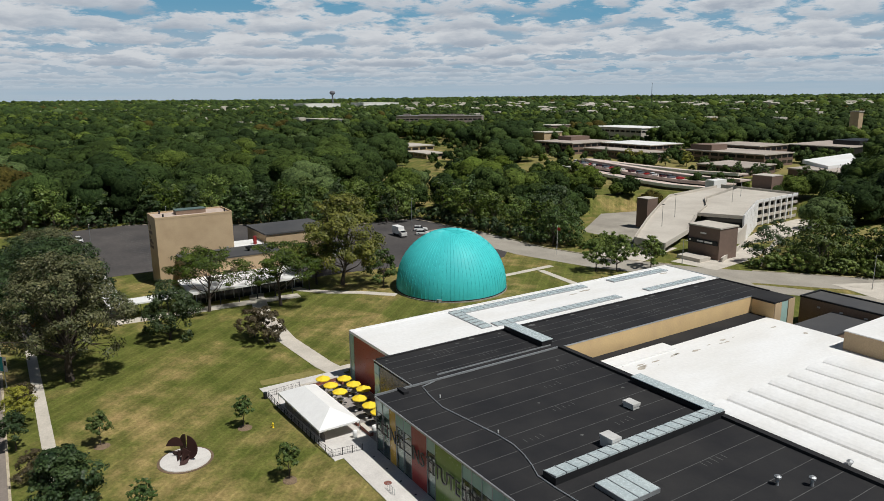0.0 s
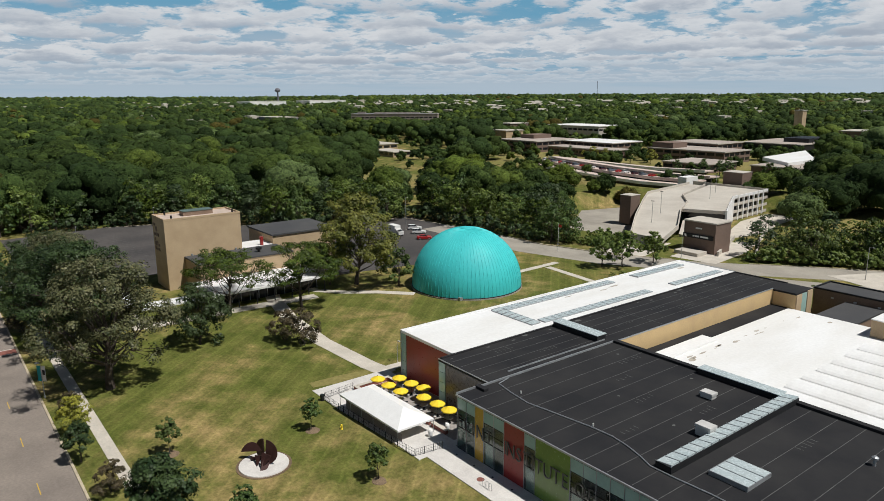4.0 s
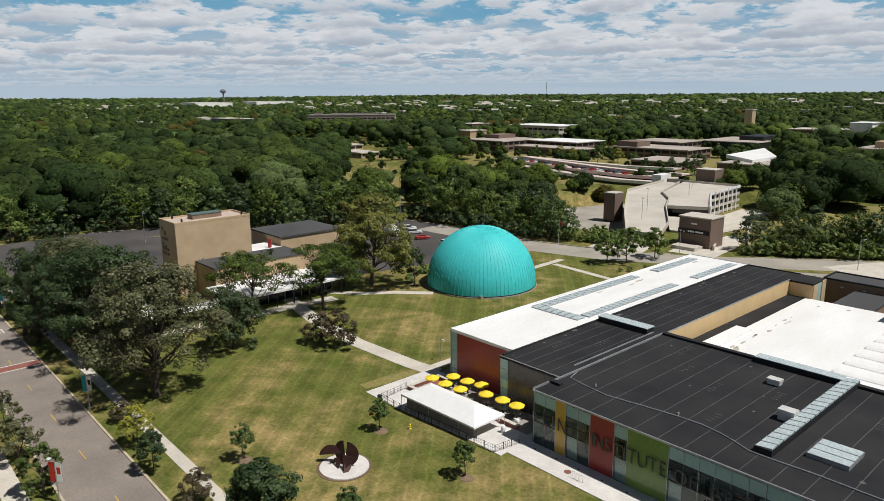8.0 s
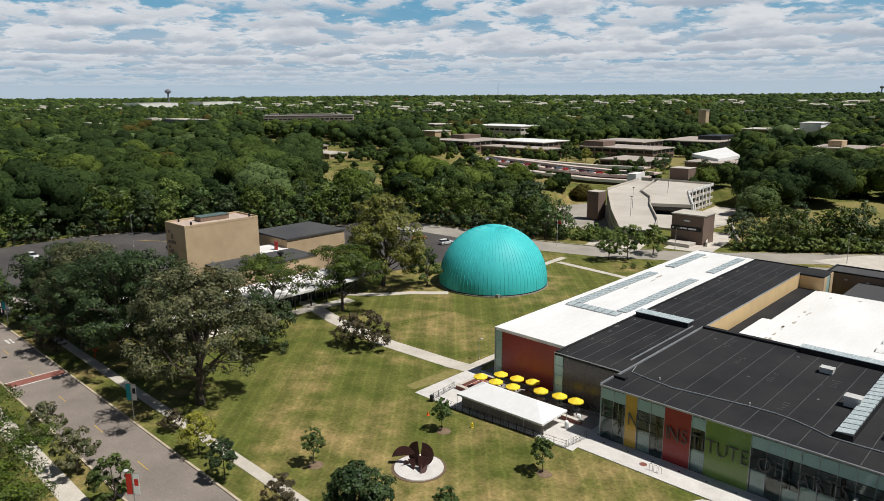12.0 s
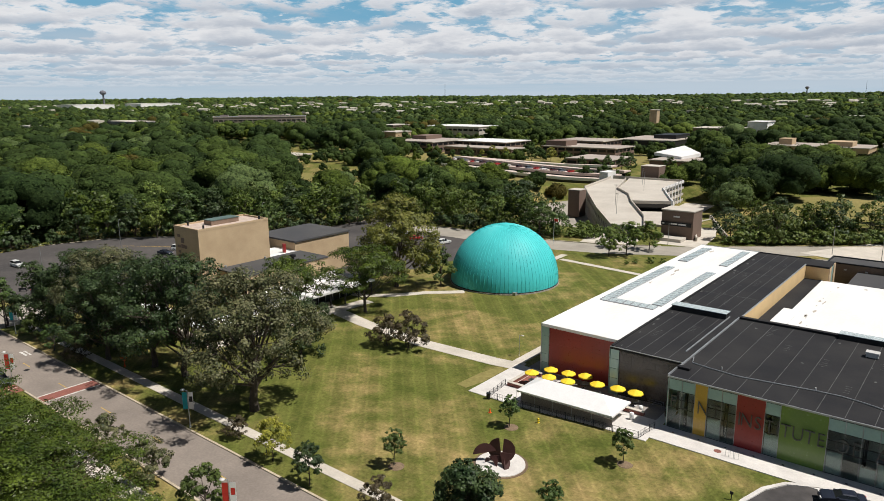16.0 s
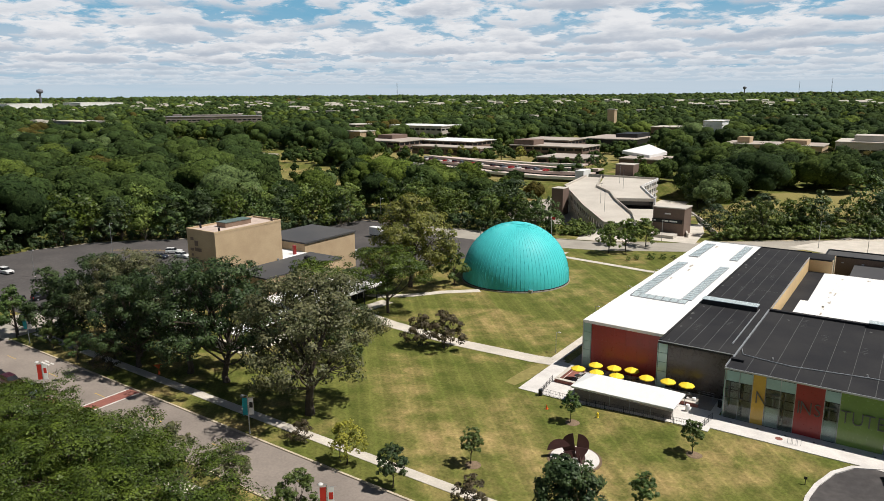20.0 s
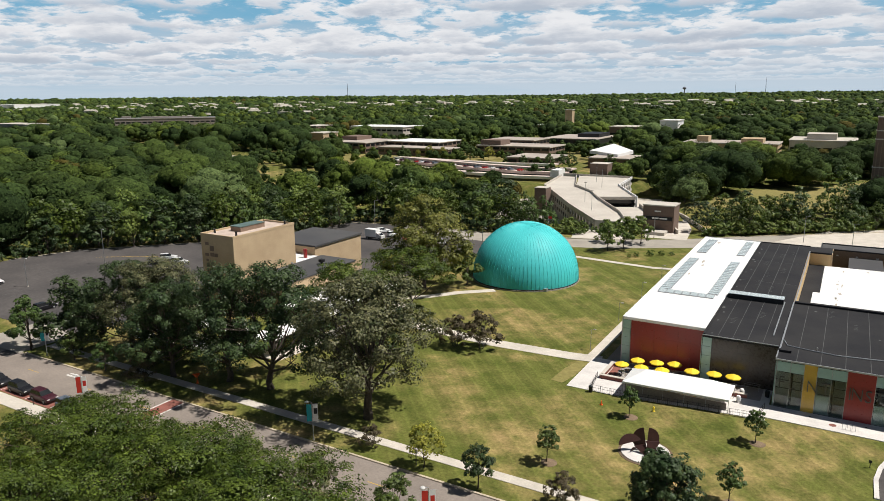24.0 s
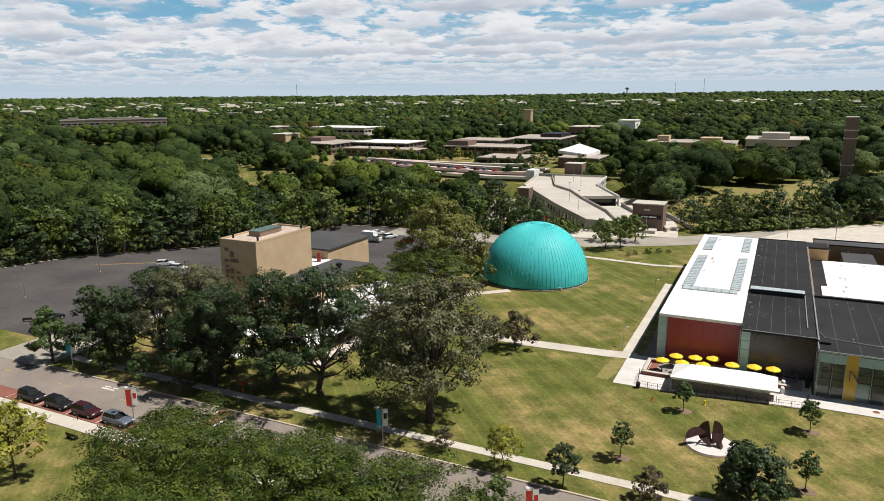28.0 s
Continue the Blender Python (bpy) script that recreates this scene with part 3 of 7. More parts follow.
def skylight(parent, x0, y0, x1, y1, z, h, n, along="y", slope=0.25):
    """A framed row of panes on an upstand."""
    base = part("skylight", Geo().box(x0, y0, z, x1, y1, z + h), M_DKMETAL if h > 0.6 else M_TRIM, parent, "glazed rooflight on an upstand")
    f = 0.07
    for i in range(n):
        if along == "y":
            a, b = y0 + (y1 - y0) * i / n, y0 + (y1 - y0) * (i + 1) / n
            g = Geo().add([(x0 + f, a + f, z + h + 0.01), (x1 - f, a + f, z + h + slope), (x1 - f, b - f, z + h + slope), (x0 + f, b - f, z + h + 0.01),
                           (x0 + f, a + f, z + h - 0.05), (x1 - f, a + f, z + h - 0.05), (x1 - f, b - f, z + h - 0.05), (x0 + f, b - f, z + h - 0.05)],
                          [(0, 1, 2, 3), (4, 7, 6, 5), (0, 4, 5, 1), (1, 5, 6, 2), (2, 6, 7, 3), (3, 7, 4, 0)])
            bar = Geo().add([(x0, a - f / 2, z + h + 0.05), (x1, a - f / 2, z + h + slope + 0.05), (x1, a + f / 2, z + h + slope + 0.05), (x0, a + f / 2, z + h + 0.05),
                             (x0, a - f / 2, z + h), (x1, a - f / 2, z + h), (x1, a + f / 2, z + h), (x0, a + f / 2, z + h)],
                            [(0, 1, 2, 3), (4, 7, 6, 5), (0, 4, 5, 1), (1, 5, 6, 2), (2, 6, 7, 3), (3, 7, 4, 0)])
        else:
            a, b = x0 + (x1 - x0) * i / n, x0 + (x1 - x0) * (i + 1) / n
            g = Geo().add([(a + f, y0 + f, z + h + 0.01), (b - f, y0 + f, z + h + 0.01), (b - f, y1 - f, z + h + slope), (a + f, y1 - f, z + h + slope),
                           (a + f, y0 + f, z + h - 0.05), (b - f, y0 + f, z + h - 0.05), (b - f, y1 - f, z + h - 0.05), (a + f, y1 - f, z + h - 0.05)],
                          [(0, 1, 2, 3), (4, 7, 6, 5), (0, 4, 5, 1), (1, 5, 6, 2), (2, 6, 7, 3), (3, 7, 4, 0)])
            bar = Geo().box(a - f / 2, y0, z + h, a + f / 2, y1, z + h + slope + 0.04)
        part("pane", g, M_SKYL, base)
        part("glazing_bar", bar, M_TRIM, base)


def monitor(x0, y0, x1, y1, z, h):
    """A long raised roof box with dark sides and a pale jointed lid."""
    base = part("roof_monitor", Geo().box(x0, y0, z, x1, y1, z + h), M_DKMETAL, museum, "dark-sided roof monitor with a pale metal lid")
    n = max(2, round((x1 - x0) / 1.8))
    for i in range(n):
        a, b = x0 + (x1 - x0) * i / n, x0 + (x1 - x0) * (i + 1) / n
        part("lid_sheet", Geo().box(a - 0.1 * (i == 0), y0 - 0.12, z + h, b - 0.02 + 0.12 * (i == n - 1), y1 + 0.12, z + h + 0.09), M_SKYL, base)


# white-roofed wing with the red end wall
part("wall", Geo().box(27.3, -19.9, 0, 40.2, 54.0, 7.75), M_UNIT, museum, "pale grey side wall")
slab(museum, "roof", 27.25, -20.15, 40.2, 54.05, 8.1, M_WROOF, "bright white membrane roof")
parapet(museum, 27.2, -20.2, 40.2, 54.1, 8.1, M_WROOF, 0.14, 0.5, "sw")
parapet(museum, 27.2, -20.2, 40.2, 54.1, 8.1, M_TRIM, 0.12, 0.2, "n")
for i in range(6):
    x0, x1 = 28.65 + i * 1.89, 28.65 + (i + 1) * 1.89
    for j in range(3):
        z0 = 0.3 + j * 2.48
        part("wall_panel", Geo().box(x0 + 0.004, -20.1, z0 + 0.004, x1 - 0.004, -19.9, z0 + 2.476), M_RED, museum, "glossy red panel" if i + j == 0 else "")
for j in range(5):
    z0 = 0.25 + j * 1.5
    part("pane", Geo().box(27.3, -20.1, z0, 28.55, -19.95, z0 + 1.44), M_MINT, museum)
    part("pane", Geo().box(27.2, -20.0, z0, 27.29, -18.7, z0 + 1.44), M_MINT, museum)
part("corner_post", Geo().box(27.15, -20.18, 0, 27.3, -20.03, 8.0), M_TRIM, museum)
# rooflights of the white wing
skylight(museum, 28.7, -2.6, 38.4, -0.6, 8.1, 0.16, 7, "x", 0.12)
skylight(museum, 28.4, -0.5, 30.4, 28.0, 8.1, 0.16, 20, "y", 0.12)
skylight(museum, 37.0, 0.1, 38.8, 28.3, 8.1, 0.16, 20, "y", -0.0)
skylight(museum, 28.6, 34.6, 30.7, 50.4, 8.1, 0.16, 10, "y", 0.12)
skylight(museum, 37.1, 35.4, 38.8, 51.8, 8.1, 0.16, 10, "y", -0.0)
# dark wing
part("wall", Geo().box(40.2, -22.3, 0, 51.0, 54.0, 7.65), M_DARKP, museum, "dark bronze wall")
slab(museum, "roof", 40.2, -22.6, 51.0, 54.0, 8.0, M_BLACK, "black membrane roof")
parapet(museum, 40.2, -22.6, 51.0, 54.0, 8.0, M_BLACK, 0.18, 0.35, "wn")
parapet(museum, 40.2, -22.7, 51.0, 54.0, 8.0, M_TRIM, 0.1, 0.12, "s")
for i in range(5):
    x0, x1 = 41.7 + i * 1.8, 41.7 + (i + 1) * 1.8
    for j in range(4):
        z0 = 0.6 + j * 1.75
        part("wall_panel", Geo().box(x0 + 0.004, -22.5, z0 + 0.004, x1 - 0.004, -22.3, z0 + 1.746), M_DARKP, museum, "dark bronze panel" if i + j == 0 else "")
for j in range(5):
    z0 = 0.35 + j * 1.47
    part("pane", Geo().box(40.3, -22.55, z0, 41.6, -22.35, z0 + 1.41), M_MINT, museum)
    part("pane", Geo().box(40.1, -22.5, z0, 40.19, -20.3, z0 + 1.41), M_MINT, museum)
monitor(40.6, 0.0, 49.5, 1.9, 8.0, 0.85)
for i in range(4):
    x = 42.3 + i * 2.1
    part("roof_seam", Geo().box(x, -22.0, 8.0, x + 0.07, 53.5, 8.02), M_SEAM, museum)
for y in (14.5, 33.0):
    part("roof_seam", Geo().box(40.6, y, 8.0, 50.6, y + 0.07, 8.022), M_SEAM, museum)
part("roof_edge", Geo().box(49.6, -18.2, 8.0, 49.75, 1.5, 8.16), M_TRIM, museum, "metal roof edge strip")
part("roof_edge", Geo().box(50.95, -24.0, 8.0, 51.15, 2.0, 8.22), M_TRIM, museum, "metal roof edge strip")
# tan wall above the lower roofs, end block
part("wall", Geo().box(51.0, 2.3, 5.0, 51.25, 48.0, 8.0), M_CREAM, museum, "long tan panel wall")
parapet(museum, 50.6, 2.0, 51.3, 48.2, 8.0, M_TRIM, 0.12, 0.2, "e")
part("wall", Geo().box(51.0, 48.0, 0, 55.6, 54.0, 7.75), M_CREAM, museum, "tan end block wall")
slab(museum, "roof", 51.0, 47.9, 55.7, 54.1, 8.02, M_BLACK)
part("wall_panel", Geo().box(55.6, 48.1, 0, 55.8, 50.0, 7.7), M_TAN, museum)
part("pane", Geo().box(55.6, 50.1, 0.3, 55.75, 52.0, 7.7), M_MINT, museum)
part("wall_panel", Geo().box(55.6, 52.1, 0.0, 55.85, 54.0, 7.9), M_TAN, museum)
# lower roofs
part("wall", Geo().box(51.0, 2.0, 0, 130.0, 48.0, 4.7), M_TAN, museum, "buff brick low wall")
slab(museum, "roof", 51.25, 2.0, 130.0, 48.0, 5.0, M_WROOF, "bright white membrane roof")
part("roof", Geo().box(51.27, 2.2, 5.0, 54.5, 47.9, 5.06), M_BLACK, museum, "black membrane strip")
part("roof_ridge", Geo().box(53.3, 2.4, 5.0, 56.0, 21.8, 5.3), M_WROOF, museum, "raised white roof curb")
# row of raised white roof ridges
for i in range(7):
    y = 9.6 + i * 4.5
    x0 = 71.8
    g = Geo()
    n = 8
    prof = [(y + 2.1 * math.cos(math.pi * k / n), 5.0 + 0.75 * math.sin(math.pi * k / n)) for k in range(n + 1)]
    vs = [(x, py, pz) for x in (x0, 130.0) for py, pz in prof]
    g.add(vs, [(k, k + 1, n + 2 + k, n + 1 + k) for k in range(n)] + [tuple(range(n + 1)), tuple(range(n + 1, 2 * n + 2))])
    part("roof_ridge", g, M_WROOF, museum, "rounded white roof vault" if i == 0 else "", smooth=False)
part("penthouse", Geo().box(70.3, 42.9, 5.0, 95, 56, 7.9), M_TAN, museum, "buff plant room above the roof")
slab(museum, "roof", 70.2, 42.8, 95.1, 56.1, 8.05, M_WROOF, "", 0.15)
# front block: floor, back wall, roof
part("wall", Geo().box(51.0, -23.4, 0.9, 112, 2.0, 7.65), M_IN, museum, "inner wall of the lobby")
part("floor", Geo().box(51.0, FY + 0.1, 0.3, 112, -23.4, 0.93), M_CONC, museum)
part("roof", Geo().prism([(51.0, FY), (112, FY), (112, 2.4), (51.0, 2.4)], 7.72, FT), M_BLACK, museum, "black membrane roof")
part("parapet", Geo().box(51.2, 1.6, FT, 112, 2.4, FT + 0.35), M_BLACK, museum)
part("roof_edge", Geo().box(50.9, FY - 0.1, FT - 0.15, 112, FY + 0.06, FT + 0.06), M_TRIM, museum, "thin metal eaves strip")
part("roof_edge", Geo().box(50.86, FY, FT - 0.2, 51.0, -24.4, FT + 0.25), M_TRIM, museum)
part("parapet", Geo().box(50.9, -24.9, FT, 52.6, -24.2, FT + 0.35), M_BLACK, museum)
for i in range(20):
    x = 53.4 + i * 2.95
    part("roof_seam", Geo().box(x, FY + 0.3, FT, x + 0.07, 1.5, FT + 0.02), M_SEAM, museum)
skylight(museum, 76.4, -23.2, 78.2, 2.2, FT, 0.75, 18, "y", 0.2)
monitor(65.6, 1.0, 76.4, 2.5, FT, 0.75)
skylight(museum, 80.4, -20.3, 84.4, -16.0, FT, 0.45, 3, "y", 0.05)
# conduit across the roof
pts = [(51.3, -19.6), (51.9, -21.8), (54.6, -22.4), (58.2, -22.9), (62.5, -22.3), (67.0, -21.7), (69.8, -21.6), (72.1, -22.0), (74.2, -22.7), (76.0, -23.5), (78.7, -23.5), (82.5, -23.3), (95, -23.6)]
part("conduit", Geo().tube([(x, y, FT + 0.09) for x, y in pts], 0.07, 6), M_TRIM, museum, "grey conduit laid over the roof")
for x, y in ((55.7, -21.6), (66.9, -21.3)):
    part("vent", Geo().cyl(x, y, FT, FT + 0.35, 0.09, n=8), M_UNIT, museum)
for x, y, w, h in ((69.9, -5.2, 1.5, 0.8), (75.0, -14.2, 1.7, 1.35)):
    g = Geo().box(x, y, FT + 0.1, x + w, y + w * 0.7, FT + h)
    u = part("roof_unit", g, M_UNIT, museum, "pale metal roof fan housing")
    part("hood", Geo().box(x - 0.08, y - 0.08, FT + h - 0.3, x + w + 0.08, y + w * 0.7 + 0.08, FT + h + 0.03), M_UNIT, u)
    part("curb", Geo().box(x + 0.1, y + 0.1, FT, x + w - 0.1, y + w * 0.7 - 0.1, FT + 0.1), M_DKMETAL, u)
for x, y, z in ((89.6, -6.0, FT), (89.3, 8.0, 5.0), (91.5, -3.5, FT)):
    v = part("roof_vent", Geo().cyl(x, y, z, z + 0.7, 0.16, n=10), M_TRIM, museum, "turbine roof vent")
    part("cap", Geo().lathe(x, y, [(0.02, z + 0.65), (0.32, z + 0.7), (0.34, z + 0.9), (0.15, z + 1.05), (0.01, z + 1.06)], 10), M_TRIM, v)
# worn marks on the black roofs: rows of short pale scuffs, patches, drains
mrg = random.Random(44)
for x, y in ((46.6, 8.0), (44.2, 11.5), (45.0, 19.5), (47.4, 24.0), (43.6, 30.0), (46.0, 39.0), (48.0, 43.0), (47.0, -9.5), (43.3, -14.5), (60.5, -9.0), (66.0, -12.5), (83.5, -8.5), (57.0, -4.0), (70.0, -20.0), (72.5, -9.0)):
    for k in range(mrg.randint(3, 6)):
        l = mrg.uniform(0.4, 1.1)
        part("roof_scuff", Geo().box(x - l / 2 + mrg.uniform(-0.2, 0.2), y + k * 0.75, 8.0, x + l / 2, y + k * 0.75 + 0.07, 8.012), M_SCUFF, museum)


def blotch(name, x, y, z, r, material, stretch=1.0):
    """A thin patch with an uneven outline lying on a roof."""
    n = 13
    return part(name, Geo().prism([(x + r * mrg.uniform(0.5, 1.15) * math.cos(i * 2 * math.pi / n), y + stretch * r * mrg.uniform(0.5, 1.15) * math.sin(i * 2 * math.pi / n)) for i in range(n)], z, z + 0.012), material, museum)


for i in range(14):
    blotch("roof_patch", 41.0 + mrg.uniform(-0.25, 0.5), -20 + i * 5.0 + mrg.uniform(-1.5, 1.5), 8.0, mrg.uniform(0.12, 0.4), M_SCUFF, 2.0)
for i in range(10):
    blotch("roof_patch", mrg.uniform(53, 92), mrg.uniform(-26, 0), 8.0, mrg.uniform(0.15, 0.35), M_SCUFF)
for i in range(18):
    y = mrg.uniform(5, 44)
    blotch("roof_stain", 57.6 + mrg.gauss(0, 0.4), y, 5.0, mrg.uniform(0.06, 0.24), M_STAIN, mrg.uniform(2.0, 5.0))
for x, y, r, st in ((58.2, 11.5, 0.5, 2.2), (58.0, 24.0, 0.35, 3.0), (57.4, 31.5, 0.3, 3.0), (63.0, 45.3, 0.5, 1.0), (31.6, 26.0, 0.35, 4.0), (32.1, 22.5, 0.25, 5.0), (31.4, 48.0, 0.4, 3.0), (31.0, 14.0, 0.2, 6.0)):
    blotch("roof_stain", x, y, 8.1 if x < 40 else 5.0, r, M_STAIN, st)
# thin dark strips along the gutters between the vaults
for i in range(6):
    part("roof_groove", Geo().box(73.0 + mrg.uniform(0, 1.5), 11.78 + i * 4.5, 5.02, 130, 11.92 + i * 4.5, 5.06), M_STAIN, museum, "dark gutter strip between vaults" if i == 0 else "")
# front facade, bay by bay
bays = [(51.15, 52.88, "g"), (52.88, 54.54, "g"), (54.54, 56.14, "y"), (56.14, 57.9, "g"), (57.9, 59.66, "g"), (59.66, 62.98, "r"), (62.98, 64.66, "g"), (64.66, 69.72, "n")]
bays += [(69.72 + i * 1.7, 69.72 + (i + 1) * 1.7, "g") for i in range(24)]
Z0, Z1, Z2, Z3, Z4 = 0.95, 3.9, 5.08, 6.25, 7.85
for i, (a, b, k) in enumerate(bays):
    if k == "g":
        part("spandrel", Geo().box(a + 0.04, FY, Z3 + 0.04, b - 0.04, FY + 0.08, Z4), M_MINT, museum)
        for u, w in ((Z0, Z1), (Z1, Z2), (Z2, Z3)):
            pane = part("pane", Geo().box(a + 0.04, FY + 0.02, u + 0.04, b - 0.04, FY + 0.05, w - 0.04), M_GLASS, museum)
            pane.visible_shadow = False
        if i > 1 and i % 5 != 4:
            part("blind", Geo().box(a + 0.1, FY + 0.25, Z0, b - 0.1, FY + 0.3, Z1 - 0.3 - 0.9 * (i % 3 == 1)), M_FROST, museum, "pale blind behind the glass")
        for z in (Z0, Z1, Z2, Z3):
            part("transom", Geo().box(a + 0.03, FY - 0.03, z - 0.035, b - 0.03, FY + 0.1, z + 0.035), M_MULL, museum)
    else:
        m = {"y": M_YELP, "r": M_RED, "n": M_GRNP}[k]
        part("wall_panel", Geo().box(a + 0.02, FY - 0.02, Z0 - 0.05, b - 0.02, FY + 0.2, Z4), m, museum, {"y": "yellow glass panel", "r": "red glass panel", "n": "green glass panel"}[k])
    part("mullion", Geo().box(a - 0.03, FY - 0.06, Z0 - 0.05, a + 0.03, FY + 0.12, Z4), M_TRIM, museum)
part("plinth", Geo().box(51.1, FY - 0.04, 0.3, 112, FY + 0.2, Z0 - 0.06), M_CONC_D, museum)
for x in np.arange(53.0, 112, 5.1):
    part("column", Geo().cyl(float(x), FY + 1.6, 0.9, 7.7, 0.22, n=10), M_DKMETAL, museum)
part("beam", Geo().box(51.2, FY + 1.2, 5.9, 112, FY + 1.5, 6.3), M_DKMETAL, museum)
for j in range(4):
    z0 = 0.95 + j * 1.75
    part("pane", Geo().box(50.95, FY + 0.1, z0, 51.05, -24.5, z0 + 1.7), M_MINT, museum)
# sign letters standing off the facade
M_SIGN = mat("grey metal sign letter", (0.11, 0.11, 0.105), (0.08, 0.08, 0.078), rough=0.4, metal=0.5, bump=0)
spots = [("F", 51.9), ("L", 53.2), ("I", 54.35), ("N", 55.7), ("T", 57.3), ("I", 60.15), ("N", 61.0), ("S", 62.3), ("T", 63.6), ("I", 64.5), ("T", 65.4), ("U", 66.7), ("T", 67.95), ("E", 69.15),
         ("O", 71.3), ("F", 72.7), ("A", 75.2), ("R", 76.6), ("T", 77.85), ("S", 79.1)]
for ch, x in spots:
    cu = bpy.data.curves.new("sign_letter", "FONT")
    cu.body, cu.size, cu.extrude, cu.align_x, cu.resolution_u = ch, 2.5, 0.06, "CENTER", 3
    cu.offset = -0.035
    tmp = new("tmp_letter", cu)
    dg = bpy.context.evaluated_depsgraph_get()
    me = bpy.data.meshes.new_from_object(tmp.evaluated_get(dg))
    bpy.data.objects.remove(tmp)
    me.transform(pose(x - 27.3, FY - 0.22 + 28.0, 4.0, 90, 0, 0) @ Matrix.Diagonal((0.8, 1, 1, 1)))
    me.materials.clear()
    ob = link("sign_letter", me, M_SIGN, museum)

# brick annex behind
annex = thing("brick_annex", (53.1, 60.6, 0), "low brown brick annex with a dark flat roof", "building")
part("wall", Geo().box(53.1, 60.6, 0, 110, 67.5, 6.3), M_BRICK, annex, "brown brick wall")
part("roof", Geo().box(53.3, 60.8, 6.3, 110, 67.3, 6.36), M_DARKROOF, annex)
parapet(annex, 53.0, 60.5, 110, 67.6, 6.3, M_DKMETAL, 0.32, 0.3, "nsew")
part("low_wall", Geo().box(59.3, 49.0, 0, 66.0, 60.6, 4.6), M_BRICK, annex)
part("low_roof", Geo().box(59.2, 48.1, 4.6, 66.1, 60.5, 4.9), M_DARKROOF, annex)
for x in (56.5, 60.6, 64.8):
    part("wall_lamp", Geo().box(x, 60.35, 5.0, x + 0.5, 60.6, 5.25), M_UNIT, annex, "small white wall lamp")

# ---- dome ----
DX, DY, DR, DZ = -9.04, 23.15, 12.8, 1.1
dome = thing("dome", (DX, DY, 0), "turquoise ribbed metal planetarium dome on the lawn", "dome")
part("base_ring", Geo().cyl(DX, DY, -0.2, 0.25, DR + 0.25, n=72), M_CONC_D, dome)
NG = 84
skirt = Geo().lathe(DX, DY, [(DR, 0.2), (DR, DZ)] + [(DR * math.cos(a), DZ + DR * math.sin(a)) for a in np.linspace(0.03, 1.45, 30)], NG)
part("shell", skirt, M_TEAL, dome, "turquoise sheet metal shell", smooth=True)
part("cap", Geo().lathe(DX, DY, [(DR * math.cos(1.44), DZ + DR * math.sin(1.44) + 0.03), (DR * math.cos(1.44) - 0.1, DZ + DR * math.sin(1.44) + 0.1), (0.9, DZ + DR + 0.08), (0.01, DZ + DR + 0.12)], 32), M_TEAL, dome, smooth=True)
for k in range(NG):
    a = 2 * math.pi * k / NG
    pts = [(DX + (DR + 0.02) * math.cos(a), DY + (DR + 0.02) * math.sin(a), 0.2)]
    pts += [(DX + (DR + 0.02) * math.cos(e) * math.cos(a), DY + (DR + 0.02) * math.cos(e) * math.sin(a), DZ + (DR + 0.02) * math.sin(e)) for e in np.linspace(0, 1.42, 13)]
    if k == 0:
        rib = part("rib", Geo().tube(pts, 0.038, 4), M_TEAL, dome)
    else:
        r2 = new("rib", rib.data)
        r2.parent, r2.rotation_euler = dome, (0, 0, a)
part("ledge", Geo().lathe(DX, DY, [(DR + 0.02, 0.18), (DR + 0.12, 0.22), (DR + 0.12, 0.42), (DR + 0.02, 0.46)], NG), M_DKMETAL, dome)
part("vent", Geo().box(DX + 8.6, DY - 9.6, 0, DX + 9.4, DY - 8.8, 0.7), M_TRIM, dome)

# ---- theatre building on the far side of the lawn ----
theatre = thing("theatre_building", (-57.3, -33.6, 0), "buff brick theatre building with a tall fly tower", "building")
part("tower", Geo().box(-57.3, -33.6, 0, -48.0, -15.7, 16.3), M_TAN, theatre, "tall buff brick fly tower")
part("tower_roof", Geo().box(-57.1, -33.4, 16.3, -48.2, -15.9, 16.4), M_GRAVEL, theatre)
parapet(theatre, -57.35, -33.65, -47.95, -15.65, 16.3, M_TAN, 0.45, 0.3)
part("roof_hatch", Geo().box(-54.5, -28.0, 16.4, -51.6, -21.0, 17.4), M_BRICK, theatre, "dark roof hatch")
part("hatch_lid", Geo().box(-54.6, -28.1, 17.4, -51.5, -20.9, 17.55), M_COPPER, theatre, "green weathered hatch lid")
part("low_block", Geo().box(-48.0, -29.5, 0, -38.0, -7.0, 7.3), M_TAN, theatre, "lower buff brick block")
part("low_roof", Geo().box(-48.0, -29.7, 7.3, -37.8, -7.0, 7.6), M_DARKROOF, theatre)
part("roof_fan", Geo().lathe(-42.0, -14.0, [(0.3, 7.6), (0.3, 8.1), (0.75, 8.2), (0.7, 8.7), (0.01, 8.9)], 12), M_DKMETAL, theatre, "dark roof fan")
part("hall_block", Geo().box(-65.5, -6.8, 0, -50.0, 11.0, 9.2), M_TAN, theatre, "buff brick hall")
part("hall_roof", Geo().prism([(-65.8, -7.1), (-49.7, -7.1), (-49.7, 11.3), (-65.8, 11.3)], 9.2, 9.6), M_DARKROOF, theatre)
part("link_block", Geo().box(-57.0, -15.7, 0, -48.0, -6.8, 7.0), M_TAN, theatre)
part("link_roof", Geo().box(-57.2, -15.7, 7.0, -47.8, -6.8, 7.2), M_WROOF, theatre, "pale gravel link roof")
part("red_flue", Geo().cyl(-50.6, -9.6, 7.2, 9.3, 0.45, n=12), M_RED, theatre, "bright red vent flue")
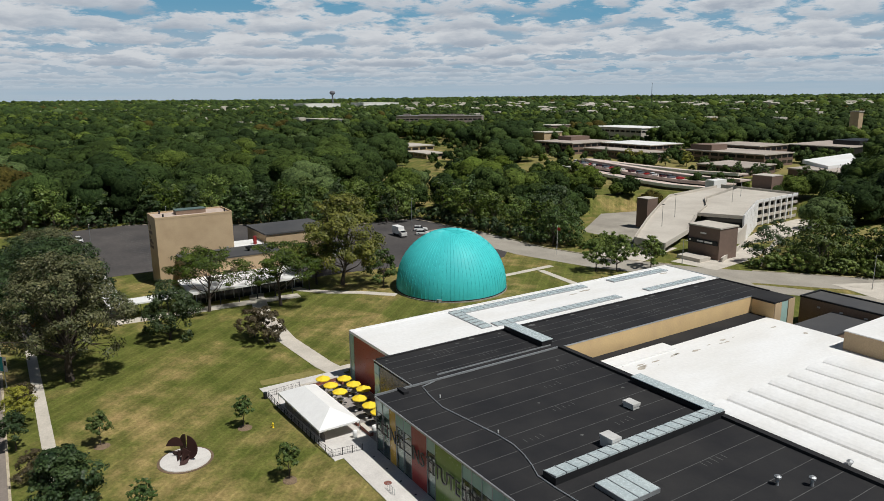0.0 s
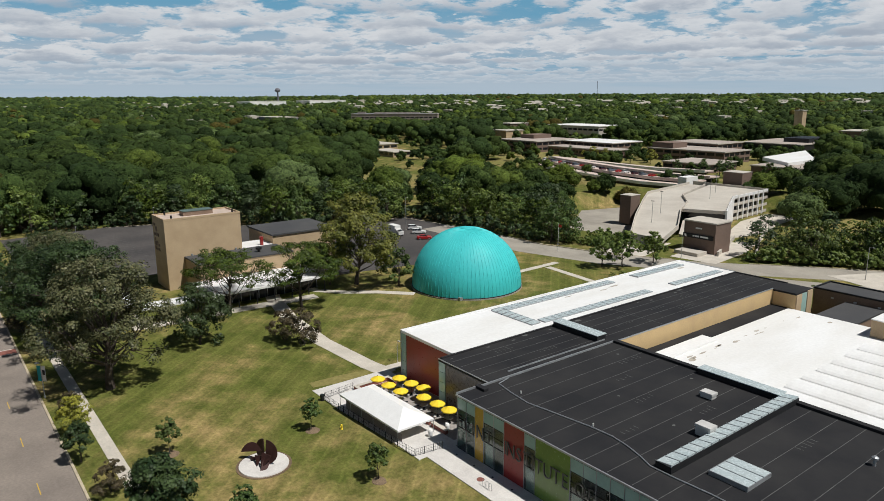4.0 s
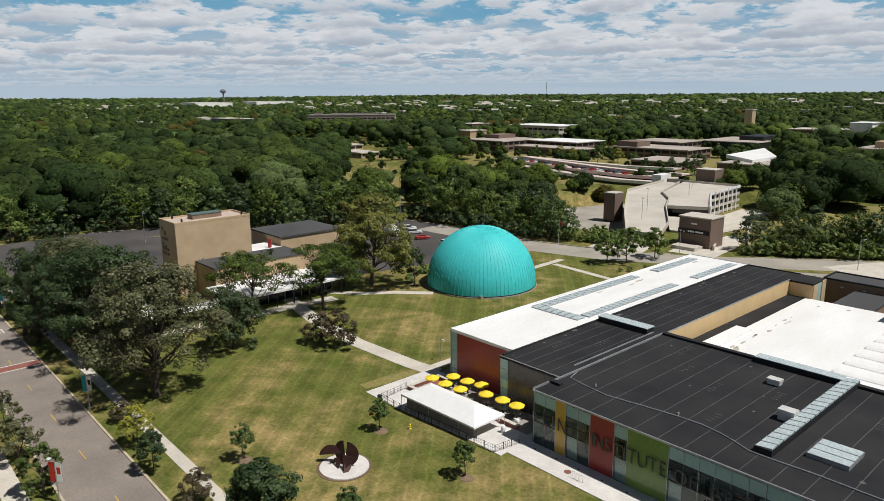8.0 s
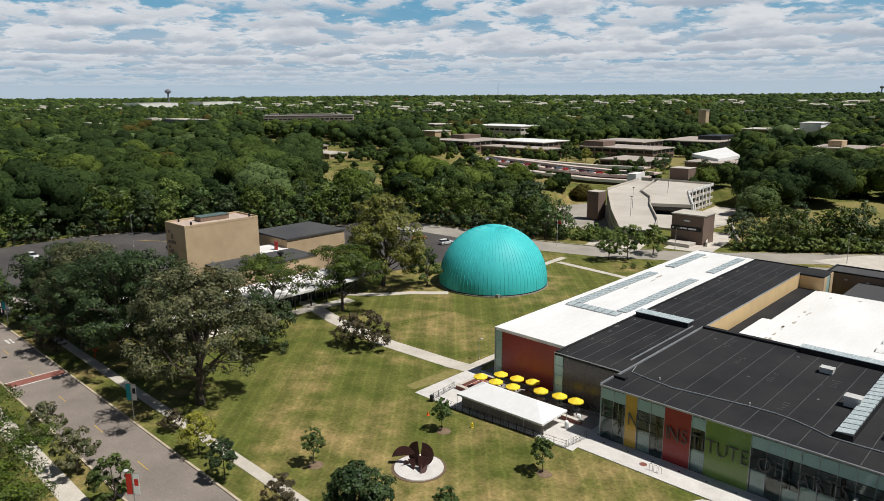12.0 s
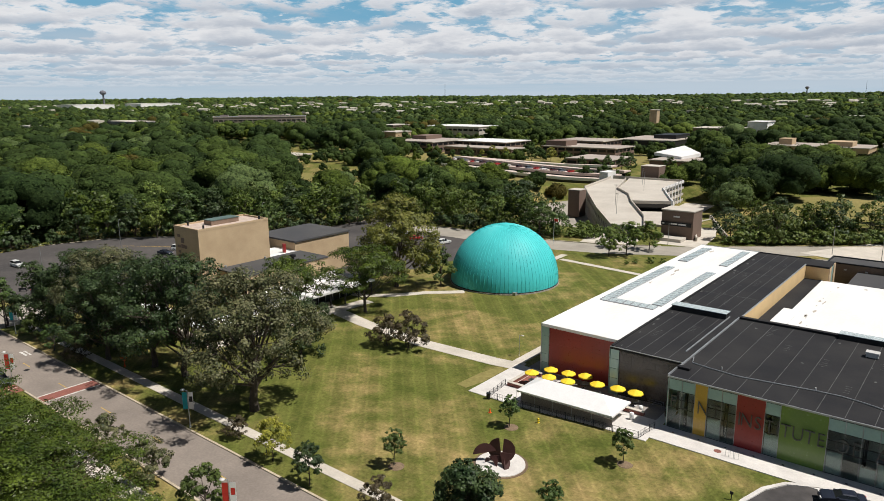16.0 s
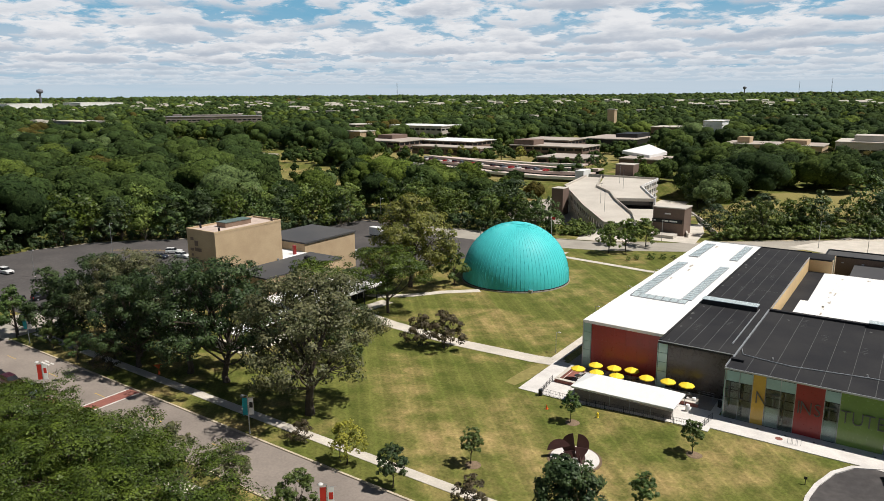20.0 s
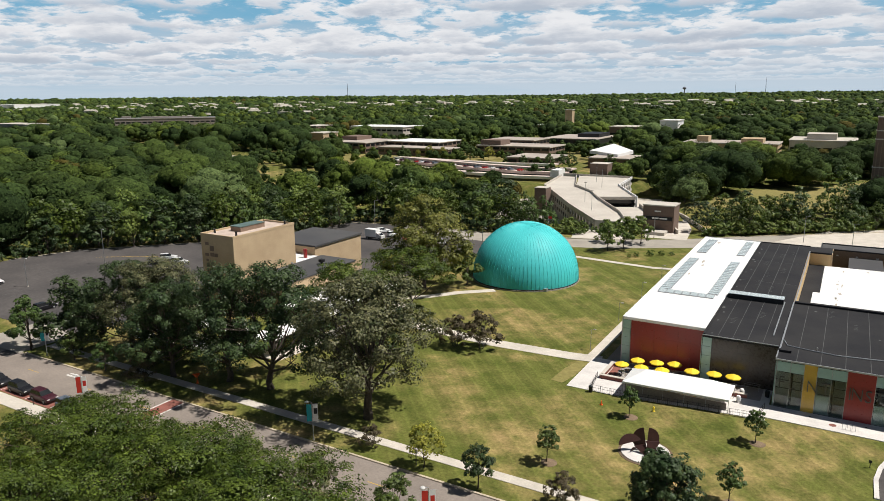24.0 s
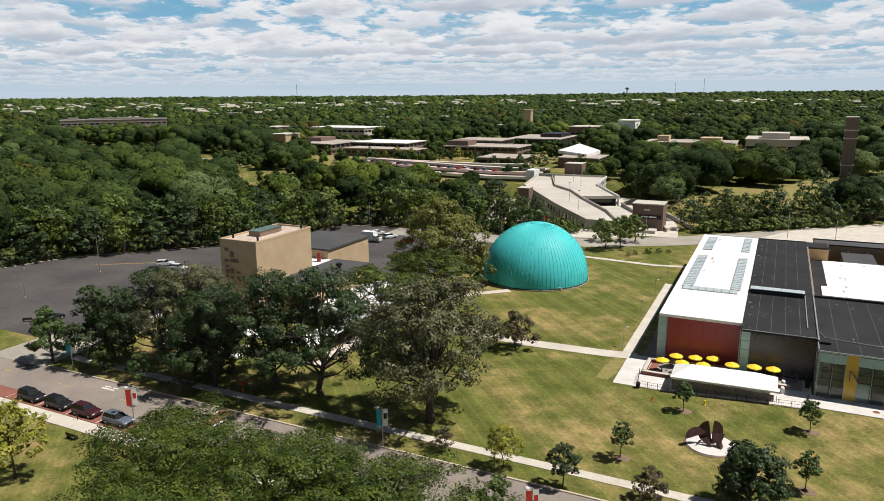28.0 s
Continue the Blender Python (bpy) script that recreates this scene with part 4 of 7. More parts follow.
for x, y in ((-49.0, -17.5), (-49.0, -28.0)):
    part("vent", Geo().cyl(x + 1.5, y, 7.6, 8.1, 0.25, n=10), M_TRIM, theatre)
for x, y in ((-56.0, -31.0), (-49.5, -17.0), (-49.2, -31.5)):
    part("roof_vent", Geo().cyl(x, y, 16.4, 17.3, 0.22, n=8), M_DKMETAL, theatre)
# dark figures fixed to the tower's street face
frg = random.Random(3)
for i in range(6):
    for j in range(3):
        w, h = frg.uniform(0.5, 1.1), frg.uniform(0.5, 1.1)
        x, z = -56.3 + j * 1.35 + frg.uniform(0, 0.3), 8.6 + i * 1.15
        if frg.random() < 0.85 and not (j == 2 and i > 3):
            part("wall_art", Geo().prism([(x, -33.72), (x + w, -33.72), (x + w, -33.6), (x, -33.6)], z, z + h), M_CBRICK, theatre, "dark raised wall ornament")
# white-roofed lobby with dark glazing
part("lobby_wall", Geo().box(-38.0, -30.0, 0, -29.5, -5.5, 3.3), M_DARKWIN_SHADE, theatre, "dark glazed lobby wall")
part("lobby_roof", Geo().box(-38.0, -32.0, 3.3, -25.0, -5.0, 3.75), M_WROOF, theatre, "white flat lobby roof")
for i in range(13):
    y = -30.0 + i * 2.04
    part("mullion", Geo().box(-29.5, y - 0.06, 0, -29.38, y + 0.06, 3.3), M_TRIM, theatre)
    if i % 2 == 0:
        part("column", Geo().box(-25.6, y - 0.1, 0, -25.4, y + 0.1, 3.3), M_DKMETAL, theatre)
for i in range(4):
    x = -38.0 + i * 2.8
    part("mullion", Geo().box(x - 0.06, -30.12, 0, x + 0.06, -30.0, 3.3), M_TRIM, theatre)
ac = thing("air_conditioner", (-58.5, 14, 0), "white boxy rooftop cooling unit on the asphalt", "air conditioner")
part("cabinet", Geo().box(-58.6, 13.0, 0.2, -56.0, 18.4, 2.4), M_UNIT, ac)
part("fan_grille", Geo().cyl(-57.3, 14.4, 2.4, 2.55, 0.8, n=14), M_DKMETAL, ac)
part("fan_grille", Geo().cyl(-57.3, 17.0, 2.4, 2.55, 0.8, n=14), M_DKMETAL, ac)
part("base", Geo().box(-58.9, 12.7, 0, -55.7, 18.7, 0.2), M_CONC_D, ac)
for i in range(9):
    part("louvre", Geo().box(-56.0, 13.2, 0.5 + i * 0.2, -55.95, 18.2, 0.58 + i * 0.2), M_TRIM, ac)
# covered walk
walkway = thing("covered_walkway", (-45, -46, 0), "white flat canopy on slim posts over a path", "canopy")
part("roof", Geo().box(-63.0, -48.0, 3.2, -25.0, -44.6, 3.5), M_WROOF, walkway)
part("roof", Geo().box(-29.4, -44.6, 3.2, -25.0, -32.0, 3.5), M_WROOF, walkway)
for i in range(10):
    for y in (-47.6, -45.0):
        part("post", Geo().box(-62.5 + i * 4.1, y - 0.06, 0, -62.38 + i * 4.1, y + 0.06, 3.2), M_DKMETAL, walkway)
for i in range(3):
    for x in (-29.0, -25.4):
        part("post", Geo().box(x - 0.06, -42 + i * 4, 0, x + 0.06, -41.88 + i * 4, 3.2), M_DKMETAL, walkway)
paved("path", [(-63, -46.3), (-25, -46.3), (-24, -20), (-23, -9)], 3.4, M_CONC, 0.05, "pale concrete path under the canopy", "path")

# ---- parking deck ----
deck = thing("parking_deck", (-30, 150, -5), "pale concrete multi-level parking deck", "parking deck")


def dz(x, y):
    """The ramped left deck falls a little towards the street."""
    return 2.5 + 0.7 * float(smooth01((y - 100) / 44))


def deck_poly(name, pts, z, thick, material, label=""):
    zf = z if callable(z) else (lambda x, y: z)
    return part(name, Geo().prism(pts, lambda x, y: zf(x, y) - thick, zf), material, deck, label)


def wall_line(name, pts, z0, z1, w, material, label=""):
    for (a, b), (c, d) in zip(pts, pts[1:]):
        l = math.hypot(c - a, d - b)
        nx_, ny_ = -(d - b) / l * w / 2, (c - a) / l * w / 2
        q = [(a - nx_, b - ny_), (c - nx_, d - ny_), (c + nx_, d + ny_), (a + nx_, b + ny_)]
        part(name, Geo().prism(q, z0, z1), material, deck, label)


LEFT = [(-2.5, 90), (-11.5, 111), (-27.4, 136.2), (-36, 153), (-48, 168), (-60, 203), (-68, 203), (-61, 163), (-49, 143.5), (-31.8, 116.5), (-13.5, 90)]
for k in range(5):
    a, b, c, d = LEFT[k], LEFT[k + 1], LEFT[9 - k], LEFT[10 - k]
    deck_poly("ramp_slab", [a, b, c, d], dz, 0.5, M_STONE, "pale concrete ramp deck")
RIGHT = [(-27.2, 136.4), (-14.0, 143.0), (-21.5, 157.5), (-30.8, 176.0), (-33.4, 207.0), (-60, 207.0), (-48, 169), (-36, 153.4)]
deck_poly("upper_slab", [RIGHT[0], RIGHT[1], RIGHT[2], RIGHT[7]], 3.5, 0.6, M_STONE, "pale concrete upper deck")
deck_poly("upper_slab", [RIGHT[2], RIGHT[3], RIGHT[6], RIGHT[7]], 3.5, 0.6, M_STONE)
deck_poly("upper_slab", [RIGHT[3], RIGHT[4], RIGHT[5], RIGHT[6]], 3.5, 0.6, M_STONE)
wall_line("parapet", [RIGHT[0], RIGHT[1]], 3.0, 4.1, 0.3, M_STONE)
wall_line("parapet", LEFT[:6], lambda x, y: dz(x, y) - 0.5, lambda x, y: dz(x, y) + 1.0, 0.3, M_STONE)
wall_line("parapet", [LEFT[10], LEFT[9], LEFT[8], LEFT[7], LEFT[6]], lambda x, y: dz(x, y) - 0.8, lambda x, y: dz(x, y) + 1.0, 0.3, M_STONE)
wall_line("parapet", [(-33.4, 207), (-68, 206)], 2.5, 4.4, 0.3, M_STONE)
# white framed side: posts and spandrel bands on three levels
side = [RIGHT[1], RIGHT[2], RIGHT[3], RIGHT[4]]
for z in (4.3, 1.4, -1.5, -4.2):
    wall_line("spandrel", side, z - 1.05, z, 0.35, M_WROOF if z > 4 else M_STONE)
for (a, b), (c, d) in zip(side, side[1:]):
    n = max(2, int(math.hypot(c - a, d - b) / 4.0))
    for i in range(n):
        t = i / n
        x, y = a + (c - a) * t, b + (d - b) * t
        part("column", Geo().box(x - 0.35, y - 0.35, -6.2, x + 0.35, y + 0.35, 4.3), M_WROOF, deck)
# near-black sheets behind the openings stand in for shade inside the deck
wall_line("inner_wall", [(-16.5, 145), (-24, 159), (-33, 177), (-35.6, 205)], -6.2, 3.0, 0.2, M_DARKWIN_SHADE)
wall_line("inner_wall", [(-28.5, 140), (-15.5, 146)], -6, 3.0, 0.2, M_DARKWIN_SHADE)
# lower ramp running in under the upper deck
ramp = [(-26, 135.6), (-12.5, 142.2), (2.0, 112), (-11, 111)]
deck_poly("ramp_slab", ramp, lambda x, y: 0.2 + 0.5 * float(smooth01((136 - y) / 24)), 6.0, M_STONE)
wall_line("parapet", [(-12.5, 142.2), (2.0, 112)], 0.0, 1.7, 0.3, M_STONE)
# left side wall: two rows of openings between posts, shade painted by dark backing
lw = [LEFT[10], LEFT[9], LEFT[8], LEFT[7]]
wall_line("side_wall", [(x + 0.1, y + 0.07) for x, y in lw], -6.0, lambda x, y: dz(x, y) - 0.8, 0.2, M_DARKWIN_SHADE)
for (a, b), (c, d) in zip(lw, lw[1:]):
    n = max(2, int(math.hypot(c - a, d - b) / 3.6))
    for i in range(n):
        p, q = [(a + (c - a) * (i + t) / n, b + (d - b) * (i + t) / n) for t in (0.0, 0.34)]
        wall_line("pier", [p, q], -6.0, lambda x, y: dz(x, y) - 0.5, 0.3, M_STONE)
wall_line("spandrel", lw, lambda x, y: dz(x, y) - 4.0, lambda x, y: dz(x, y) - 2.7, 0.3, M_STONE)
wall_line("spandrel", lw, -6.0, lambda x, y: dz(x, y) - 5.6, 0.3, M_STONE)
wall_line("end_wall", [LEFT[10], LEFT[0]], -6.0, lambda x, y: dz(x, y) + 0.9, 0.3, M_STONE)
for x, y, w, d, h in ((-55.0, 137.5, 5.0, 5.6, 5.8), (-55.5, 209.5, 9.0, 8.0, 9.4)):
    st = part("stair_tower", Geo().box(x, y, -5, x + w, y + d, h), M_CBRICK, deck, "brown brick stair tower")
    part("coping", Geo().box(x - 0.1, y - 0.1, h, x + w + 0.1, y + d + 0.1, h + 0.2), M_STONE, st)
for x, y, z in ((-30, 128, 2.6), (-36, 168, 3.5), (-44, 185, 3.5), (-22, 112, 1.8)):
    l = part("light_pole", Geo().cyl(x, y, z, z + 8, 0.09, 0.06, 6), M_POLE, deck)
    part("lamp_head", Geo().box(x - 0.5, y - 0.15, z + 7.9, x + 0.5, y + 0.15, z + 8.05), M_DKMETAL, l)

# entrance kiosk of the parking deck
kiosk = thing("stair_kiosk", (5.5, 96, 0), "brown brick stair kiosk with a dark sign band", "kiosk")
part("wall", Geo().box(0.6, 95.8, -0.3, 10.4, 103.5, 8.5), M_CBRICK, kiosk)
part("coping", Geo().box(0.4, 95.6, 8.5, 10.6, 103.7, 8.85), M_STONE, kiosk)
sign = part("sign_band", Geo().box(0.5, 95.55, 3.9, 9.9, 95.8, 5.1), M_DKMETAL, kiosk, "black sign band")
for i, (a, b) in enumerate(((1.0, 1.6), (3.6, 4.2), (4.4, 5.6), (6.0, 8.4))):
    part("lettering_bar", Geo().box(a, 95.5, 4.3, b, 95.55, 4.75), M_WROOF, sign)
part("notice", Geo().box(4.3, 95.7, 6.6, 6.2, 95.8, 7.0), M_WROOF, kiosk)
part("planter", Geo().box(1.6, 90.0, -0.2, 9.0, 94.5, 1.0), M_STONE, kiosk, "concrete planter")
wall_r = thing("ramp_wall", (10, 105, 0), "low concrete wall beside the ramp", "wall", kind="structure")
for pts in ([(12.0, 95.0), (2.5, 119.5), (-10, 140)], [(20.0, 100.0), (8, 125), (-2, 150)]):
    for (a, b), (c, d) in zip(pts, pts[1:]):
        l = math.hypot(c - a, d - b)
        ux, uy = -(d - b) / l * 0.25, (c - a) / l * 0.25
        part("wall", Geo().prism([(a - ux, b - uy), (c - ux, d - uy), (c + ux, d + uy), (a + ux, b + uy)], lambda x, y: gz(x, y) - 0.5, lambda x, y: gz(x, y) + 1.3), M_STONE, wall_r)
paved("ramp_road", [(10, 86), (8, 104), (2, 124), (-12, 152), (-22, 180), (-24, 204)], 13, M_CONC, 0.05, "pale concrete ramp beside the deck", "road")
paved("forecourt", [(-8, 76), (-14, 98)], 16, M_CONC, 0.06, "pale concrete deck entrance", "road")
lot2 = Geo().prism([(-85, 150), (-76, 182), (-60, 170), (-46, 140), (-33, 116), (-44, 108), (-62, 117)], -6.4, -5.5)
part("car_park", lot2, M_CONC_D, label="empty pale concrete car park", category="car park", kind="structure")


# ---- campus and far buildings ----
def block(name, label, x0, y0, x1, y1, h, wall, roof, category="building", bands=0, rot=0.0, extra=(), z=0.0):
    """A flat-roofed building: walls, roof slab with overhang, window bands, roof blocks."""
    cx, cy = (x0 + x1) / 2, (y0 + y1) / 2
    b = thing(name, (cx, cy, z), label, category)
    part("wall", Geo().box(x0, y0, z - 1, x1, y1, z + h - 0.55), wall, b)
    part("roof", Geo().box(x0 - 0.6, y0 - 0.6, z + h - 0.55, x1 + 0.6, y1 + 0.6, z + h), M_STONE, b)
    part("roof_deck", Geo().box(x0 - 0.3, y0 - 0.3, z + h, x1 + 0.3, y1 + 0.3, z + h + 0.06), roof or M_GREYROOF, b)
    for i in range(bands):
        zz = z + (h - 1.0) * (i + 0.45) / bands
        n = max(2, int((x1 - x0) / 6))
        for k in range(n):
            a = x0 + (x1 - x0) * (k + 0.1) / n
            c = x0 + (x1 - x0) * (k + 0.9) / n
            part("window", Geo().box(a, y0 - 0.08, zz, c, y0 + 0.1, zz + min(1.8, h / bands * 0.45)), M_DARKWIN_SHADE, b)
        n = max(2, int((y1 - y0) / 6))
        for k in range(n):
            a = y0 + (y1 - y0) * (k + 0.1) / n
            c = y0 + (y1 - y0) * (k + 0.9) / n
            part("window", Geo().box(x1 - 0.1, a, zz, x1 + 0.08, c, zz + min(1.8, h / bands * 0.45)), M_DARKWIN_SHADE, b)
    for a, c, d, e, hh in extra:
        part("roof_block", Geo().box(a, c, z + h, d, e, z + h + hh), wall, b)
    b.rotation_euler = (0, 0, radians(rot))
    return b


# terraced low structure
terr = thing("terraced_deck", (-125, 215, 0), "long low terraced concrete deck with red-brown edges", "parking deck")
line_a = [(-190, 222), (-163, 214), (-121, 203), (-92, 199), (-70, 203)]
line_b = [(-205, 246), (-156, 240), (-120, 238), (-92, 246)]
for j, (ln, off, h) in enumerate(((line_a, 0, 2.2), (line_a, 9, 3.6), (line_a, 20, 4.6), (line_b, 8, 3.4))):
    for (a, b), (c, d) in zip(ln, ln[1:]):
        b2, d2 = b + off, d + off
        part("slab", Geo().prism([(a, b2), (c, d2), (c, d2 + 8), (a, b2 + 8)], h - 0.7, h), M_PINK, terr)
        part("fascia", Geo().prism([(a, b2 - 0.3), (c, d2 - 0.3), (c, d2), (a, b2)], h - 0.9, h + 0.5), M_WROOF if j in (0, 3) else M_PINK, terr)
        # dark strip set back under each slab, colouring in the shade there
        part("recess", Geo().prism([(a, b2 + 1), (c, d2 + 1), (c, d2 + 1.5), (a, b2 + 1.5)], -1, h - 0.7), M_DARKWIN_SHADE, terr)
part("end_block", Geo().box(-74, 203, -1, -69.5, 212, 6.0), M_WROOF, terr)
block("campus_building", "low brown brick college building with a flat roof", -130, 271, -101, 300, 5.2, M_CBRICK, M_GREYROOF, bands=1)
block("campus_building", "wide brown brick college building with stepped roofs", -178, 322, -122, 352, 7.8, M_CBRICK, M_GREYROOF, bands=2, extra=((-176, 324, -160, 340, 3.5),))
block("campus_building", "brown brick college building with a raised centre", -188, 360, -150, 392, 9.5, M_CBRICK, M_GREYROOF, bands=2)
wr = block("white_roof_hall", "brown brick hall with a sloping white roof", -78, 274, -54, 300, 6.5, M_CBRICK, M_GREYROOF, bands=0)
part("sloped_roof", Geo().prism([(-86, 300), (-63, 283), (-60, 306), (-84, 345)], 6.6, lambda x, y: 8.0 + (y - 283) * 0.03), M_WROOF, wr, "bright white sloping roof")
block("campus_building", "brown brick college building beyond the trees", -304, 300, -262, 345, 8.5, M_CBRICK, M_GREYROOF, bands=2, extra=((-300, 320, -285, 340, 3),))
block("campus_building", "brown brick college building with a pale roof", -262, 330, -215, 365, 8.0, M_CBRICK, M_WROOF, bands=2)
block("campus_tower_block", "tall brown brick block above the campus roofs", -402, 388, -385, 412, 15.5, M_CBRICK, M_STONE, bands=1)
block("library_building", "pale-roofed college building with columns", -385, 440, -320, 478, 13.0, M_STONE, M_WROOF, bands=2)
block("campus_building", "long low brown college building", -250, 300, -190, 318, 6.0, M_CBRICK, M_GREYROOF, bands=1)
block("campus_building", "tall tan end block of a college building", -346, 330, -328, 350, 13.0, M_TAN, M_STONE, bands=0)
block("dark_hall", "low dark hall with a pale roof edge", -162, 410, -118, 465, 8.2, M_DKMETAL, M_GREYROOF, bands=0, extra=((-140, 430, -122, 460, 3),))
block("brick_church", "brick church with a square tower", -236, 575, -210, 610, 11, M_CBRICK, M_WROOF, "church", 0)
ct = block("church_tower", "tall tan brick tower", -208, 582, -200.5, 589.5, 27, M_TAN, M_STONE, "tower", 0)
block("flat_hall", "long pale brick hall with a white raised end", -141, 520, -96, 550, 13, M_CBRICK, M_STONE, bands=1)
block("flat_hall", "white raised end block of a hall", -96, 525, -80, 550, 19, M_WROOF, M_WROOF, bands=0)
block("long_office", "long buff office building with rows of windows", -686, 391, -660, 505, 18.5, M_OFFICE, M_SLATE, bands=2, rot=-41.8, extra=((-680, 420, -668, 480, 1.4), (-676, 398, -670, 408, 2.2)))
block("low_office", "low pale tan office building among trees", -425, 183, -395, 215, 4.5, M_TAN, M_WROOF, bands=1)
block("low_office", "low pale tan office building among trees", -395, 212, -360, 240, 5.0, M_TAN, M_STONE, bands=1)
block("low_office", "low buff building behind the trees", -330, 196, -300, 212, 4.0, M_TAN, M_STONE, bands=1)
block("tan_building", "long tan building with vertical fins", -48, 392, 14, 425, 9.0, M_TAN, M_GREYROOF, bands=1, extra=((-40, 400, -32, 412, 4), (-10, 398, 4, 415, 3)))
block("tan_building", "tan concrete building with vertical fins", 20, 405, 60, 445, 11.5, M_STONE, M_STONE, bands=1, extra=((30, 410, 48, 430, 4),))
block("warehouse", "distant long white warehouse", -2260, 855, -2150, 985, 22, M_WROOF, M_WROOF, bands=0)
block("warehouse", "distant long white warehouse", -2340, 1115, -2230, 1265, 22, M_WROOF, M_WROOF, bands=0)
block("grey_hall", "grey flat-roofed hall among the trees", -790, 305, -725, 332, 15.5, M_SLATE, M_STONE, bands=1)
# brick chimney
chim = thing("brick_chimney", (66.3, 166, 0), "tall square brown brick chimney with pale bands", "chimney")
part("shaft", Geo().prism([(64.0, 163.7), (68.6, 163.7), (68.6, 168.3), (64.0, 168.3)], -1, 8).prism([(64.3, 164), (68.3, 164), (68.3, 168), (64.3, 168)], 8, 35), M_CBRICK, chim)
for z in (17.0, 27.0, 30.0, 34.8):
    part("band", Geo().box(64.1, 163.8, z, 68.5, 168.2, z + 0.4), M_STONE, chim)
for dx in (64.9, 66.2, 67.5):
    part("groove", Geo().box(dx, 163.9, 8, dx + 0.3, 164.0, 26), M_BRICK, chim)
bh = block("boiler_house", "brown brick boiler house with a pitched roof", 70.5, 150, 95, 172, 8, M_BRICK, M_DARKROOF, bands=1)
part("gable_roof", Geo().add([(69.5, 149, 8), (96, 149, 8), (96, 173, 8), (69.5, 173, 8), (75, 161, 12.5), (90, 161, 12.5)], [(0, 1, 5, 4), (2, 3, 4, 5), (1, 2, 5), (3, 0, 4), (0, 3, 2, 1)]), M_DARKROOF, bh)
# radio masts and water towers on the horizon
for x, y, h in ((-1110, 1372, 72), (-413, 4454, 120), (-600, 4600, 100)):
    mast = thing("radio_mast", (x, y, 0), "thin distant lattice radio mast", "mast")
    part("mast_pole", Geo().cyl(x, y, 0, h, 0.012 * h, 0.006 * h, 5), M_DKMETAL, mast)
    part("mast_brace", Geo().cyl(x, y, h * 0.55, h * 0.57, 2.2, n=5), M_DKMETAL, mast)
for x, y, h in ((-2269, 1010, 62), (-800, 4086, 66)):
    wt = thing("water_tower", (x, y, 0), "distant grey water tower", "water tower")
    part("stem", Geo().cyl(x, y, 0, h - 8, 3, n=8), M_SLATE, wt)
    part("tank", Geo().lathe(x, y, [(0.1, h - 12), (8, h - 8), (11, h - 3), (8, h + 2), (0.1, h + 5)], 14), M_SLATE, wt, smooth=True)

# ---- trees ----
def leaf_cards(rng, centres, radii, lean, per, size, flat=0.6, up=0.35):
    """Leaf blades over the upper and outer side of clumps: vertices and four-sided faces."""
    n = len(centres) * per
    c, r, o = np.repeat(centres, per, 0), np.repeat(radii, per)[:, None], np.repeat(lean, per, 0)
    d = rng.normal(size=(n, 3)) + o * 0.55 + np.array([0, 0, 0.35])
    d /= np.linalg.norm(d, axis=1, keepdims=True)
    p = c + d * r * rng.uniform(0.55, 1.08, (n, 1)) * np.array([1, 1, flat])
    nrm = d * 0.9 + o * 0.35 + rng.normal(size=(n, 3)) * 0.3 + np.array([0, 0, up])
    nrm /= np.linalg.norm(nrm, axis=1, keepdims=True)
    t = np.cross(nrm, rng.normal(size=(n, 3)))
    t /= np.linalg.norm(t, axis=1, keepdims=True) + 1e-9
    b = np.cross(nrm, t)
    s = size * rng.uniform(0.6, 1.35, (n, 1))
    q = np.stack([p - t * s * 0.55, p - b * s * 0.36 - nrm * s * 0.06, p + t * s * 0.55, p + b * s * 0.36 - nrm * s * 0.06], 1).reshape(-1, 3)
    return q, np.arange(4 * n).reshape(-1, 4)


